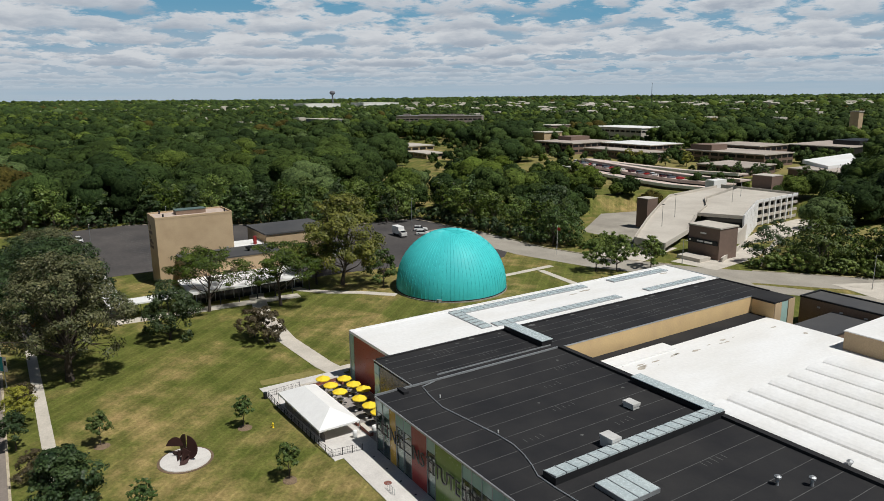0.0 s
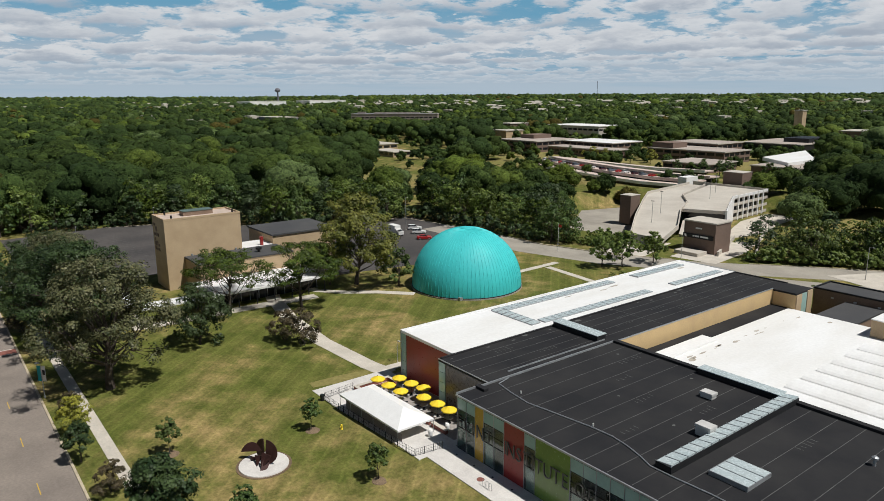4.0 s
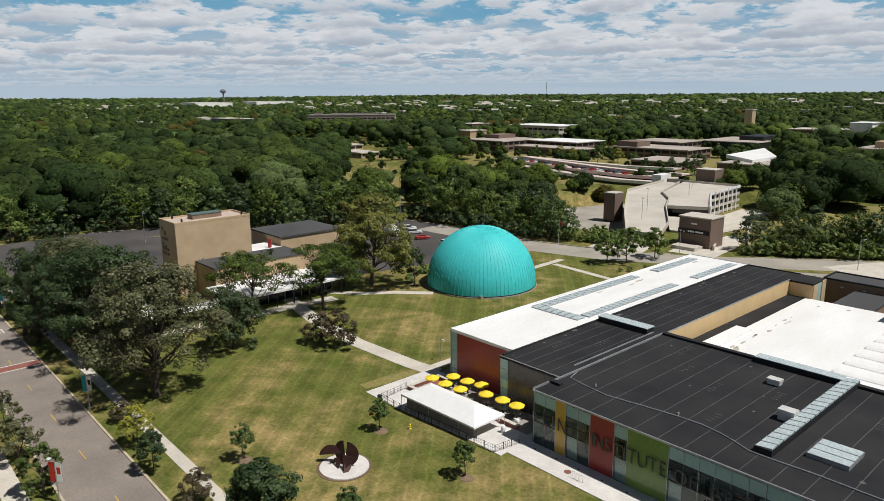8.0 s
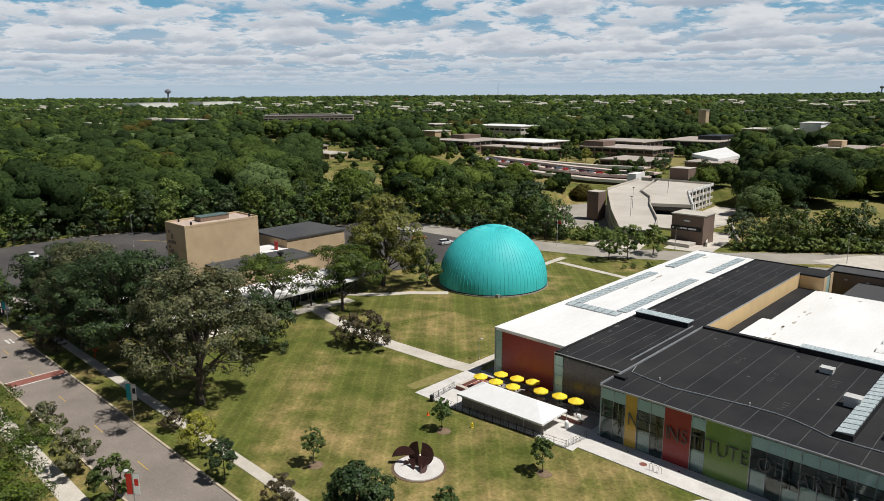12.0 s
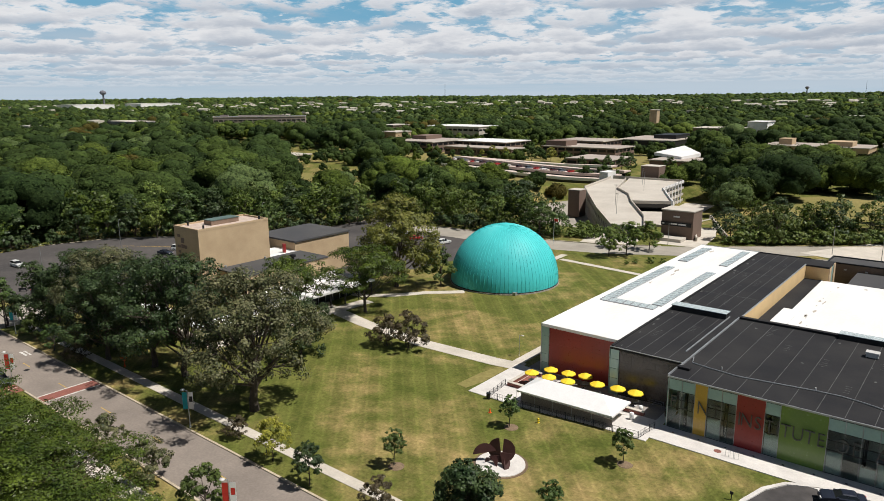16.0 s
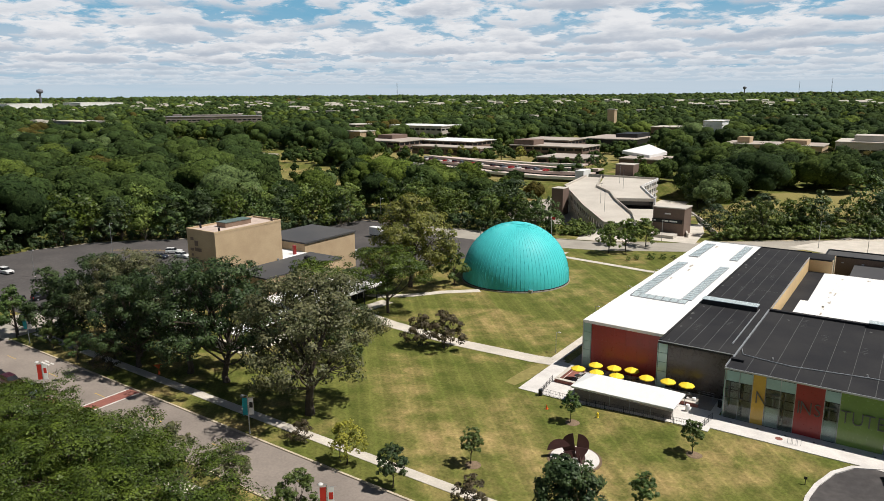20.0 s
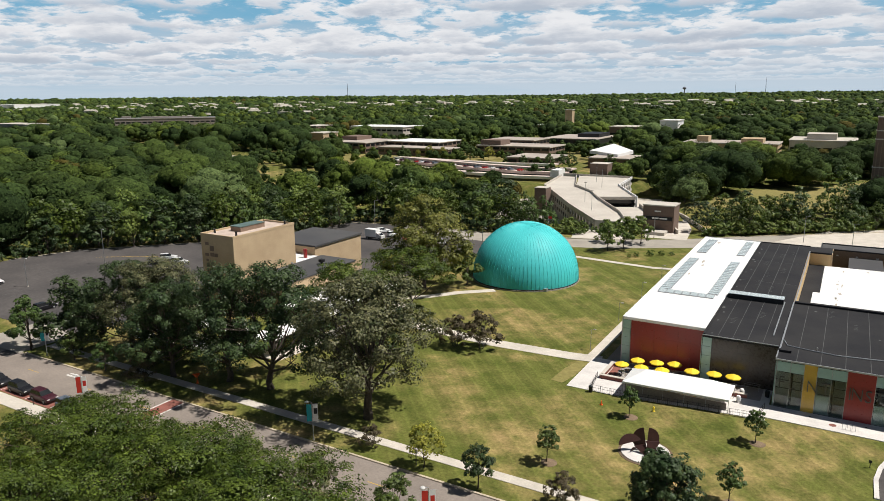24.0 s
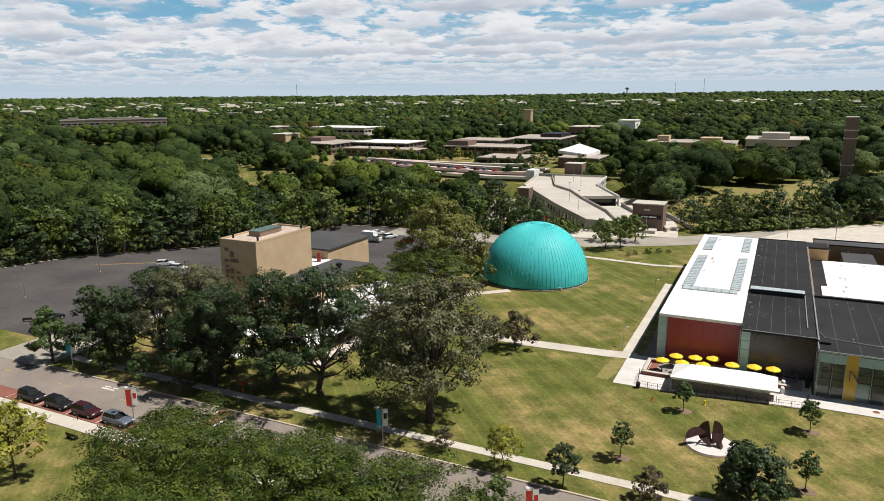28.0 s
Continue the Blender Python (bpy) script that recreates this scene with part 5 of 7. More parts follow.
def build_tree(name, seed, h, r, low, leaf, label, clumps=46, per=55, size=0.55, trunk=0.28, layered=False, clump_r=0.3, stems=1, boughs=0, top=0.32):
    """A tree at the origin: tapered trunk, limbs out to boughs, and on each bough clumps of many small blades."""
    rng = np.random.default_rng(seed)
    zc, hz = (h + low) / 2, (h - low) / 2
    if not boughs:
        clumps, per = clumps * 2, per // 2
    nb = boughs or max(11, clumps // 9)
    k = np.arange(nb) + 0.5
    bz = np.clip(1 - (1.5 if layered else 1.75) * k / nb + rng.normal(size=nb) * 0.08, -0.85, 1)
    ba = k * 2.399963 + seed + rng.normal(size=nb) * 0.3
    bd = np.stack([np.sqrt(1 - bz ** 2) * np.cos(ba), np.sqrt(1 - bz ** 2) * np.sin(ba), bz], 1)
    reach = rng.uniform(0.3 if layered else 0.44, 0.7, (nb, 1))
    bc = bd * np.concatenate([reach * r, reach * r, np.full((nb, 1), hz * (0.62 if layered else 0.8))], 1)
    if not layered:
        bc[:, :2] *= 1 - top * np.clip(bc[:, 2:3] / hz, -0.5, 1)
    br = r * rng.uniform(0.32, 0.48, nb) * (nb / 16) ** (0.0 if layered else -0.2)
    own = rng.integers(0, nb, clumps)
    e = rng.normal(size=(clumps, 3)) + bd[own] * 0.8 + np.array([0, 0, 0.25])
    e /= np.linalg.norm(e, axis=1, keepdims=True)
    cen = bc[own] + e * br[own][:, None] * rng.uniform(0.55, 1.0, (clumps, 1)) * np.array([1, 1, 0.34 if layered else 0.72])
    inner = rng.uniform(size=clumps) < 0.14
    cen[inner] *= np.array([0.5, 0.5, 0.8])
    cen[:, 2] = np.clip(cen[:, 2] + zc, low * 0.9, h)
    rad = r * clump_r * (0.62 if boughs else 0.56) * rng.uniform(0.65, 1.3, clumps)
    v, fc = leaf_cards(rng, cen, rad, e * 0.6 + bd[own] * 0.4, per, size, 0.42 if layered else 0.75)
    v[:, 2] = np.maximum(v[:, 2], low * 0.55)
    t = thing(name, (0, 0, 0), label, "tree")
    g = Geo()
    for s in range(stems):
        off = Vector((0, 0, 0)) if stems == 1 else Vector((math.cos(s * 2.2), math.sin(s * 2.2), 0)) * 0.25
        tip = Vector((rng.normal() * r * 0.08, rng.normal() * r * 0.08, low + hz * 0.9)) + off * 4
        pts = [off, off + Vector((rng.normal() * 0.1, rng.normal() * 0.1, low * 0.5)), Vector((tip.x * 0.5, tip.y * 0.5, low + hz * 0.25)) + off, tip]
        g.tube(pts, [trunk * 1.25 / stems ** 0.5, trunk / stems ** 0.5, trunk * 0.72 / stems ** 0.5, trunk * 0.25], 7)
        for i in range(s, nb, stems):
            c = Vector(bc[i]) + Vector((0, 0, zc))
            a = pts[1].lerp(pts[2], float(rng.uniform(0.3, 1.0))) if c.z < zc else pts[2].lerp(pts[3], float(rng.uniform(0, 0.7)))
            m = a.lerp(c, 0.55) + Vector((0, 0, -0.06 * r))
            g.tube([a, m, c], [trunk * 0.4, trunk * 0.24, trunk * 0.1], 5)
            for j in np.flatnonzero(own == i)[:4 if r > 6 and size < 0.6 else 0]:
                g.tube([m.lerp(c, 0.5), Vector(cen[j])], [trunk * 0.13, trunk * 0.05], 4)
    part("trunk", g, M_BARK, t, "rough brown trunk and limbs")
    cr = link("crown", raw_mesh("crown", v, fc), leaf, t)
    tagged(cr, "", kind="")
    return t


def stand(proto, x, y, s=1.0, turn=0.0, sz=None, label="", group=""):
    """A copy of a tree, set on the ground."""
    t = copy_thing(proto, pose(x, y, gz(x, y) - 0.05, 0, 0, turn) @ Matrix.Diagonal((s, s, sz or s, 1)))
    return tagged(t, label, group=group)


def retire(proto):
    for o in (*proto.children_recursive, proto):
        bpy.data.objects.remove(o)


GRP = "trees on the museum lawn"
# two tall old trees by the street, greyish seed heads
big_a = build_tree("tree", 11, 20.2, 10.8, 3.6, M_LEAF_G, "tall broad tree with greyish green crown beside the street", 250, 105, 0.34, 0.6, clump_r=0.2, boughs=26)
big_b = build_tree("tree", 12, 19.4, 9.8, 2.3, M_LEAF_D, "tall dark green tree with a split trunk by the pavement", 190, 105, 0.36, 0.5, clump_r=0.2, boughs=20, top=0.45)
for proto, x, y, s, turn, lab in (
    (big_a, 2.4, -57.6, 1.0, 20, ""),
    (big_b, -16.8, -56.8, 1.0, 0, ""),
    (big_b, -24.6, -57.8, 0.95, 130, "tall dark green tree crowding its neighbour"),
    (big_b, -34.0, -61.0, 0.8, 80, "dark green tree leaning over the pavement"),
    (big_a, -43.2, -55.5, 0.84, 200, "tall grey green tree beside the covered walk"),
    (big_b, -50.1, -56.6, 0.84, 250, "tall dark tree beside the covered walk"),
):
    stand(proto, x, y, s, turn, label=lab, group="old trees along the street")
mid_a = build_tree("tree", 21, 10.8, 5.6, 0.5, M_LEAF_D, "dense dark green tree on the lawn", 60, 110, 0.38, 0.25)
mid_b = build_tree("tree", 22, 15.3, 8.8, 2.9, M_LEAF_L, "open feathery light green tree on the lawn", 150, 70, 0.34, 0.3, layered=True, clump_r=0.26, boughs=18)
mid_c = build_tree("tree", 23, 19.6, 10.8, 2.2, M_LEAF_O, "large olive green tree turning yellow", 200, 90, 0.46, 0.45, clump_r=0.22, boughs=24)
mid_d = build_tree("tree", 24, 9.0, 3.8, 1.2, M_LEAF, "small rounded green tree beside the dome", 45, 90, 0.38, 0.2)
bush_p = build_tree("tree", 25, 6.0, 3.3, 0.4, M_LEAF_P, "small purple-leaved tree beside the path", 40, 90, 0.3, 0.14, stems=3)
for proto, x, y, s, turn, lab in (
    (mid_a, -8.6, -40.0, 1.0, 0, ""), (mid_b, -22.4, -29.2, 1.0, 10, ""), (mid_b, -17.8, -15.2, 1.02, 200, ""), (mid_c, -26.0, 3.2, 1.06, 0, ""),
    (mid_d, -18.4, 10.0, 1.0, 0, ""), (bush_p, -0.9, -26.8, 0.92, 0, ""), (bush_p, 3.6, -25.6, 1.08, 140, ""),
    (mid_b, -29.5, -2.0, 0.8, 90, "open light green tree beside the lobby"), (mid_a, -59.0, -60.8, 1.2, 40, "green tree beside the driveway"), (mid_d, -67.8, -64.8, 1.05, 80, "green street tree at the driveway corner"),
    (mid_d, -62, -57.5, 1.1, 30, "green tree on the grass strip"), (mid_a, -38, -58, 1.0, 10, "dense dark tree under taller ones"),
    (mid_d, -46, -65, 0.55, 0, "small street tree on the verge"), (mid_d, -55, -64.6, 0.6, 60, "small street tree on the verge"),
    (bush_p, -36.5, -64.7, 0.75, 10, "small purple street tree on the verge"),
):
    stand(proto, x, y, s, turn, label=lab, group=GRP)
# young planted trees
sap = build_tree("tree", 31, 4.9, 1.5, 1.5, M_LEAF, "young staked tree in a ring of mulch", 55, 56, 0.2, 0.06, top=0.55)
sap_y = build_tree("tree", 32, 5.5, 2.3, 1.5, M_LEAF_Y, "young yellow-green street tree", 60, 60, 0.22, 0.08)
sap_d = build_tree("tree", 33, 5.2, 1.9, 1.6, M_LEAF_D, "young dark street tree on the verge", 60, 60, 0.22, 0.08)
for proto, x, y, s, turn in ((sap, 28.6, -56.5, 1.0, 0), (sap, 34.0, -39.5, 0.92, 90), (sap, 50.2, -39.1, 0.95, 190), (sap, 49.3, -55.0, 1.0, 40), (sap_y, 16.0, -64.9, 1.0, 0), (sap_d, 23.9, -65.8, 1.0, 0)):
    stand(proto, x, y, s, turn, group="young trees")
stand(bush_p, 7.5, -64.0, 0.5, 0, label="thin young reddish street tree", group="young trees")
stand(bush_p, 33.5, -64.3, 0.62, 77, label="thin young bronze street tree", group="young trees")
yew = build_tree("tree", 41, 8.0, 3.9, 0.2, M_LEAF_D, "dense dark green shrubby tree on the lawn", 110, 110, 0.3, 0.2, clump_r=0.3)
stand(yew, 43.6, -61.5, 1.0, 0)
small_r = build_tree("tree", 42, 5.8, 2.8, 1.2, M_LEAF_G, "grey green small street tree", 34, 80, 0.28, 0.1, stems=2)
stand(small_r, 9.4, -77.2, 1.0, 0, group="street trees")
stand(small_r, -1.5, -77.2, 0.95, 100, group="street trees")
stand(mid_d, 19.9, -76.8, 0.68, 0, label="round green street tree by the kerb", group="street trees")
# spreading trees on the near side of the street
loc = build_tree("tree", 51, 12.5, 9.4, 4.0, M_LEAF_L, "wide spreading feathery green tree", 330, 135, 0.195, 0.35, layered=True, clump_r=0.2, boughs=40)
for x, y, s, turn, sz in ((-10.5, -90.5, 1.08, 0, 1.04), (2.5, -90.8, 1.15, 60, 1.04), (14.0, -91.2, 1.15, 150, 1.0), (23.5, -93.2, 1.12, 75, 0.95), (-3.5, -103, 1.05, 300, 1.04), (9, -104, 1.1, 20, 1.0), (20, -105, 1.1, 200, 0.95)):
    stand(loc, x, y, s, turn, sz, group="spreading trees by the street")
stand(sap_y, -36.5, -92, 1.7, 0, label="yellow-green tree on the near lawn", group="spreading trees by the street")
# trees by the service road
road_t = build_tree("tree", 27, 8.6, 4.0, 1.6, M_LEAF_B, "light green tree", 48, 90, 0.36, 0.16, clump_r=0.26)
for x, y, s in ((-0.2, 61.2, 0.95), (3.2, 65.3, 1.08), (5.5, 75, 0.95), (-4, 72, 0.8)):
    stand(road_t, x, y, s, x * 40, label="light green tree beside the service road", group="trees by the service road")
shrub = build_tree("shrub", 61, 2.2, 1.5, 0.1, M_LEAF_B, "low round green shrub", 14, 40, 0.32, 0.05, stems=3)
shrub_d = build_tree("shrub", 62, 2.2, 1.6, 0.05, M_LEAF_D, "dark green undergrowth bush at the woods edge", 13, 40, 0.36, 0.05, stems=2)
rng = np.random.default_rng(5)
for i in range(70):
    t = i / 69
    x, y = (-22 + 30 * t * 2, 79 + 16 * t * 2) if t < 0.25 else (20 + 60 * (t - 0.25), 112 + 26 * (t - 0.25))
    x, y = x + float(rng.normal() * 3.0), y + float(abs(rng.normal()) * 5)
    stand(shrub, x, y, float(rng.uniform(0.9, 2.0)), float(rng.uniform(0, 360)), label="green shrub on the bank beside the road", group="shrubs by the road")
for x, y in ((33, 76), (45, 80), (60, 84), (9, 58), (12, 61), (7.5, 56), (14.5, 63), (17, 64)):
    stand(shrub, x, y, float(rng.uniform(0.5, 0.9)), x * 9, group="shrubs by the road")


for i in range(72):
    if i < 22:
        x, y = -38 + 24 * i / 22, 74.5 + 5.5 * i / 22
    else:
        x, y = 20 + 44 * (i - 22) / 50, 96 + 31 * (i - 22) / 50
    stand(shrub, x + float(rng.normal() * 1.2), y + float(abs(rng.normal()) * 2.0), float(rng.uniform(0.8, 1.5) if i < 22 else rng.uniform(1.1, 2.2)), float(rng.uniform(0, 360)), label="bright green shrub crowding the road bank", group="shrubs by the road")
# dense undergrowth where the woods meet the car park
for (ax, ay), (bx, by) in (((-144, -50), (-144, -28)), ((-144, -28), (-138, -9)), ((-138, -9), (-109, 20.5)), ((-109, 20.5), (-97.5, 40)), ((-97.5, 40), (-95, 68)), ((-95, 68), (-60, 70.5)), ((-60, 70.5), (-32, 72))):
    k = max(2, int(math.hypot(bx - ax, by - ay) / 3.0))
    for i in range(k):
        t = (i + float(rng.uniform(0, 0.8))) / k
        stand(shrub_d, ax + (bx - ax) * t, ay + (by - ay) * t + float(rng.normal() * 0.5), float(rng.uniform(1.2, 2.6)), float(rng.uniform(0, 360)), group="undergrowth along the woods")


# ---- woods ----
def inside(px, py, poly):
    r = np.zeros(len(px), bool)
    for (a, b), (c, d) in zip(poly, poly[1:] + poly[:1]):
        hit = ((b > py) != (d > py)) & (px < (c - a) * (py - b) / ((d - b) or 1e-9) + a)
        r ^= hit
    return r


CLEAR = [
    [(-145, -140), (-139, -28), (-131, -8), (-102.5, 20), (-91.5, 43), (-89.5, 68), (-30, 71), (-14, 82), (6, 92), (40, 112), (70, 132), (160, 190), (200, 190), (200, -200)],
    [(-88, 146), (-80, 184), (-72, 214), (-30, 213), (-8, 184), (4, 152), (28, 116), (-4, 78), (-24, 74), (-34, 88), (-52, 92)],
    [(-220, 200), (-120, 180), (-66, 190), (-50, 214), (-30, 240), (-36, 300), (-85, 370), (-100, 480), (-185, 480), (-215, 410), (-300, 420), (-330, 340), (-330, 280), (-240, 240)],
    [(-380, 165), (-255, 138), (-190, 128), (-178, 152), (-290, 252), (-460, 312), (-545, 292), (-450, 200)],
    [(18, 128), (9, 156), (9, 190), (30, 216), (60, 258), (110, 320), (260, 420), (260, 225), (150, 200), (64, 147), (34, 126)],
    [(-60, 345), (50, 330), (75, 445), (20, 450), (-60, 440)],
    [(-735, 400), (-640, 330), (-540, 440), (-610, 520), (-640, 520)],
    [(-158, 462), (-62, 462), (-75, 552), (-150, 552)],
    [(-242, 156), (-179, 146), (-146, 112), (-150, 84), (-176, 92), (-226, 112)],
    [(-255, 510), (-180, 510), (-195, 612), (-245, 612)],
    [(-410, 375), (-310, 410), (-310, 480), (-390, 480)],
]
CAMX, CAMY = 85.0, -105.0


def scatter(seed, near, far, spacing, keep=1.0):
    """Jittered grid of tree places in the woods between two distances."""
    g = np.arange(-far - 100, far + 100, spacing)
    rg = np.random.default_rng(seed)
    X, Y = np.meshgrid(g + CAMX, g + CAMY)
    x, y = X.ravel() + rg.uniform(-0.45, 0.45, X.size) * spacing, Y.ravel() + rg.uniform(-0.45, 0.45, X.size) * spacing
    dist = np.hypot(x - CAMX, y - CAMY)
    az = np.degrees(np.arctan2(x - CAMX, y - CAMY))
    ok = (dist > near) & (dist < far) & (az > -108) & (az < 18) & (rg.uniform(size=len(x)) < keep)
    x, y = x[ok], y[ok]
    for poly in CLEAR:
        o = ~inside(x, y, poly)
        x, y = x[o], y[o]
    return x, y, rg


def low_trees(x, y):
    """Younger, lower growth in the hollow between the parking deck and the campus."""
    return 1 - 0.55 * ((x > -230) & (x < -30) & (y > 120) & (y < 215)) - 0.15 * ((x > -30) & (y < 178)) - 0.2 * ((x > -70) & (x < 110) & (y > 215) & (y < 400)) - 0.35 * ((x > -165) & (x < -105) & (y > 45) & (y < 110))


def tree_tones(rg, x, y):
    """One value a tree: dark to yellow green, a few pale or reddish crowns."""
    n = len(x)
    # random growth tones, plus broad waves that stand in for cloud shade
    tone = np.clip(rg.beta(1.2, 1.6, n) * 0.95 + 0.2 * np.sin(x * 0.021 + 1) * np.cos(y * 0.017), 0, 0.87)
    odd = rg.uniform(size=n)
    tone[odd < 0.05] = 0.92
    tone[odd > 0.985] = 1.0
    return tone


def lobes_of(rg, x, y, z, r, h, lobes, spread=0.62):
    """Centres, radii and outward directions of the rounded masses that make up each crown."""
    n = len(x)
    k = np.arange(lobes) + 0.5
    up = np.clip(1 - 1.6 * k / lobes + rg.normal(size=(n, lobes)) * 0.1, -0.7, 1)
    ang = k * 2.399963 + rg.uniform(0, 6.28, (n, 1)) + rg.normal(size=(n, lobes)) * 0.3
    flat = np.sqrt(1 - up ** 2)
    d = np.stack([flat * np.cos(ang), flat * np.sin(ang), up], 2)
    size = rg.uniform(0.75, 1.25, (n, lobes))
    lob = np.stack([x, y, z + h * 0.51], 1)[:, None] + d * rg.uniform(0.85, 1.12, (n, lobes, 1)) * np.stack([r * spread, r * spread, h * 0.33], 1)[:, None]
    return lob.reshape(-1, 3), ((r * (0.44 if lobes < 12 else 0.38))[:, None] * size).ravel(), d.reshape(-1, 3)


def lumps(rg, lob, lr, k, flat, levels):
    """An uneven dome for each mass: vertices and triangles."""
    m = len(lob)
    a = np.arange(k) * 2 * math.pi / k
    rings = []
    for q, ph in enumerate(levels):
        w = rg.uniform(0.84, 1.14, (m, k)) * lr[:, None]
        rings.append(np.stack([lob[:, :1] + w * math.cos(ph) * np.cos(a + q * 0.4), lob[:, 1:2] + w * math.cos(ph) * np.sin(a + q * 0.4), lob[:, 2:] + w * math.sin(ph) * flat], 2))
    crest = (lob + np.array([0, 0, flat]) * lr[:, None])[:, None]
    v = np.concatenate(rings + [crest], 1)
    tri = []
    last = len(levels) - 1
    for q in range(last):
        for i in range(k):
            j = (i + 1) % k
            tri += [(q * k + i, q * k + j, (q + 1) * k + i), (q * k + j, (q + 1) * k + j, (q + 1) * k + i)]
    tri += [(last * k + i, last * k + (i + 1) % k, (last + 1) * k) for i in range(k)]
    f = ((np.arange(m) * ((last + 1) * k + 1))[:, None, None] + np.array(tri)[None]).reshape(-1, 3)
    return v.reshape(-1, 3), f, (last + 1) * k + 1


def woods_mesh(seed, near, far, spacing, cards, size, rmean, hmean, lobes=6, spots=None, k=7):
    """Crowns of rounded leafy masses, roughened by leaf sprays that stand off them."""
    x, y, rg = spots or scatter(seed, near, far, spacing)
    n = len(x)
    grow = np.clip(np.exp(rg.normal(size=n) * 0.34), 0.5, 1.55)
    r = rmean * grow * low_trees(x, y) ** 0.8
    h = hmean * (0.5 + 0.5 * grow) * rg.uniform(0.85, 1.15, n) * low_trees(x, y)
    z = ground_z(x, y)
    lob, lr, out = lobes_of(rg, x, y, z, r, h, lobes)
    hv, hf, each = lumps(rg, lob, lr, k, 0.78, (-0.75, 0.0, 0.75) if cards > 100 else (-0.4, 0.5))
    tone = tree_tones(rg, x, y)
    vals = [np.repeat(tone, lobes * each)]
    if cards:
        per = max(1, cards // lobes)
        c, rr, o = np.repeat(lob, per, 0), np.repeat(lr, per)[:, None], np.repeat(out, per, 0)
        m = len(c)
        e = rg.normal(size=(m, 3)) + o * 0.8 + np.array([0, 0, 0.4])
        e /= np.linalg.norm(e, axis=1, keepdims=True)
        p = c + e * rr * rg.uniform(0.86, 1.22, (m, 1)) * np.array([1, 1, 0.85])
        nrm = e * 0.75 + o * 0.5 + rg.normal(size=(m, 3)) * 0.24 + np.array([0, 0, 0.1])
        nrm /= np.linalg.norm(nrm, axis=1, keepdims=True)
        t = np.cross(nrm, rg.normal(size=(m, 3)))
        t /= np.linalg.norm(t, axis=1, keepdims=True) + 1e-9
        b = np.cross(nrm, t)
        s = size * rg.uniform(0.6, 1.4, (m, 1))
        v = np.stack([p - t * s * 0.6, p + t * s * 0.6 - nrm * 0.1 * s, p + b * s * 0.8], 1).reshape(-1, 3)
        hf = np.concatenate([hf, np.arange(3 * m).reshape(-1, 3) + len(hv)])
        hv = np.concatenate([hv, v])
        vals.append(np.repeat(tone, lobes * per * 3))
    me = raw_mesh("woods", hv, hf)
    at = me.attributes.new("tone", "FLOAT", "POINT")
    at.data.foreach_set("value", np.concatenate(vals).astype(np.float32))
    return me, n


for seed, near, far, spacing, cards, size, rm, hm, lobes, lab in (
    (71, 250, 420, 13.6, 1200, 0.8, 8.6, 15.6, 18, "dense green deciduous woodland behind the car park"),
    (72, 420, 860, 15.5, 190, 1.35, 8.4, 14.2, 9, "wide green woodland between the campus buildings"),
    (73, 860, 2000, 19.5, 12, 3.2, 8.8, 12.5, 3, "distant green woodland to the skyline"),
    (74, 2000, 5200, 58.0, 0, 2, 22.0, 9.5, 2, "far woodland along the skyline"),
):
    me, n = woods_mesh(seed, near, far, spacing, cards, size, rm, hm, lobes, k=7 if lobes > 8 else 6 if lobes > 4 else 5)
    tagged(link("woods", me, M_WOODS, smooth=True), lab, "woods", kind="stuff")
# single trees along the near edge of the woods
edge = [build_tree("tree", 80 + i, 14.5, 6.8, 0.2, (M_LEAF, M_LEAF_D, M_LEAF_B, M_LEAF_L, M_LEAF)[i], "green deciduous tree at the edge of the woods", 60, 22, 0.75, 0.25, clump_r=0.32, boughs=9) for i in range(5)]
ex, ey, erg = scatter(75, 120, 250, 7.4)
for x, y in zip(ex, ey):
    i = int(erg.integers(5))
    s = float(erg.uniform(0.65, 1.1)) * float(low_trees(x, y))
    stand(edge[i], float(x), float(y), s, float(erg.uniform(0, 360)), s * float(erg.uniform(0.85, 1.1)), group="trees at the edge of the woods")
for x, y, s in ((55, 150, 1.25), (13, 119, 0.62), (19, 125, 0.7), (34, 136, 0.6), (61, 147, 0.6), (4, 164, 0.9), (-2, 176, 1.0), (-10, 190, 1.05), (-16, 203, 1.0), (2, 190, 0.95), (-4, 204, 1.05)):
    stand(edge[int(x * 7) % 5], x, y, s, x * 31, group="trees beside the meadow")
# scattered campus trees
crg = np.random.default_rng(9)
halls = [o.location for o in scene.collection.objects if o.get("category") == "building"]
cx, cy = crg.uniform(-320, -40, 420), crg.uniform(196, 470, 420)
ok = np.ones(420, bool)
for l in halls:
    ok &= ~((np.abs(cx - l.x) < 34) & (np.abs(cy - l.y) < 22))
ok &= ~((cx > -215) & (cx < -60) & (cy < 262) & (cy > 190))
me, n = woods_mesh(9, 0, 0, 0, 180, 0.8, 3.4, 6.5, spots=(cx[ok], cy[ok], crg))
tagged(link("campus_trees", me, M_WOODS), "round trees scattered among the college buildings", "trees", kind="stuff")
ty = crg.uniform(0, 1, 46)
me, n = woods_mesh(10, 0, 0, 0, 180, 0.7, 2.6, 5.0, spots=(-205 + 135 * ty, 229 - 22 * np.sin(ty * 3) + crg.normal(size=46) * 4, crg))
tagged(link("terrace_trees", me, M_WOODS), "small bright green trees on the terraced deck", "trees", kind="stuff")
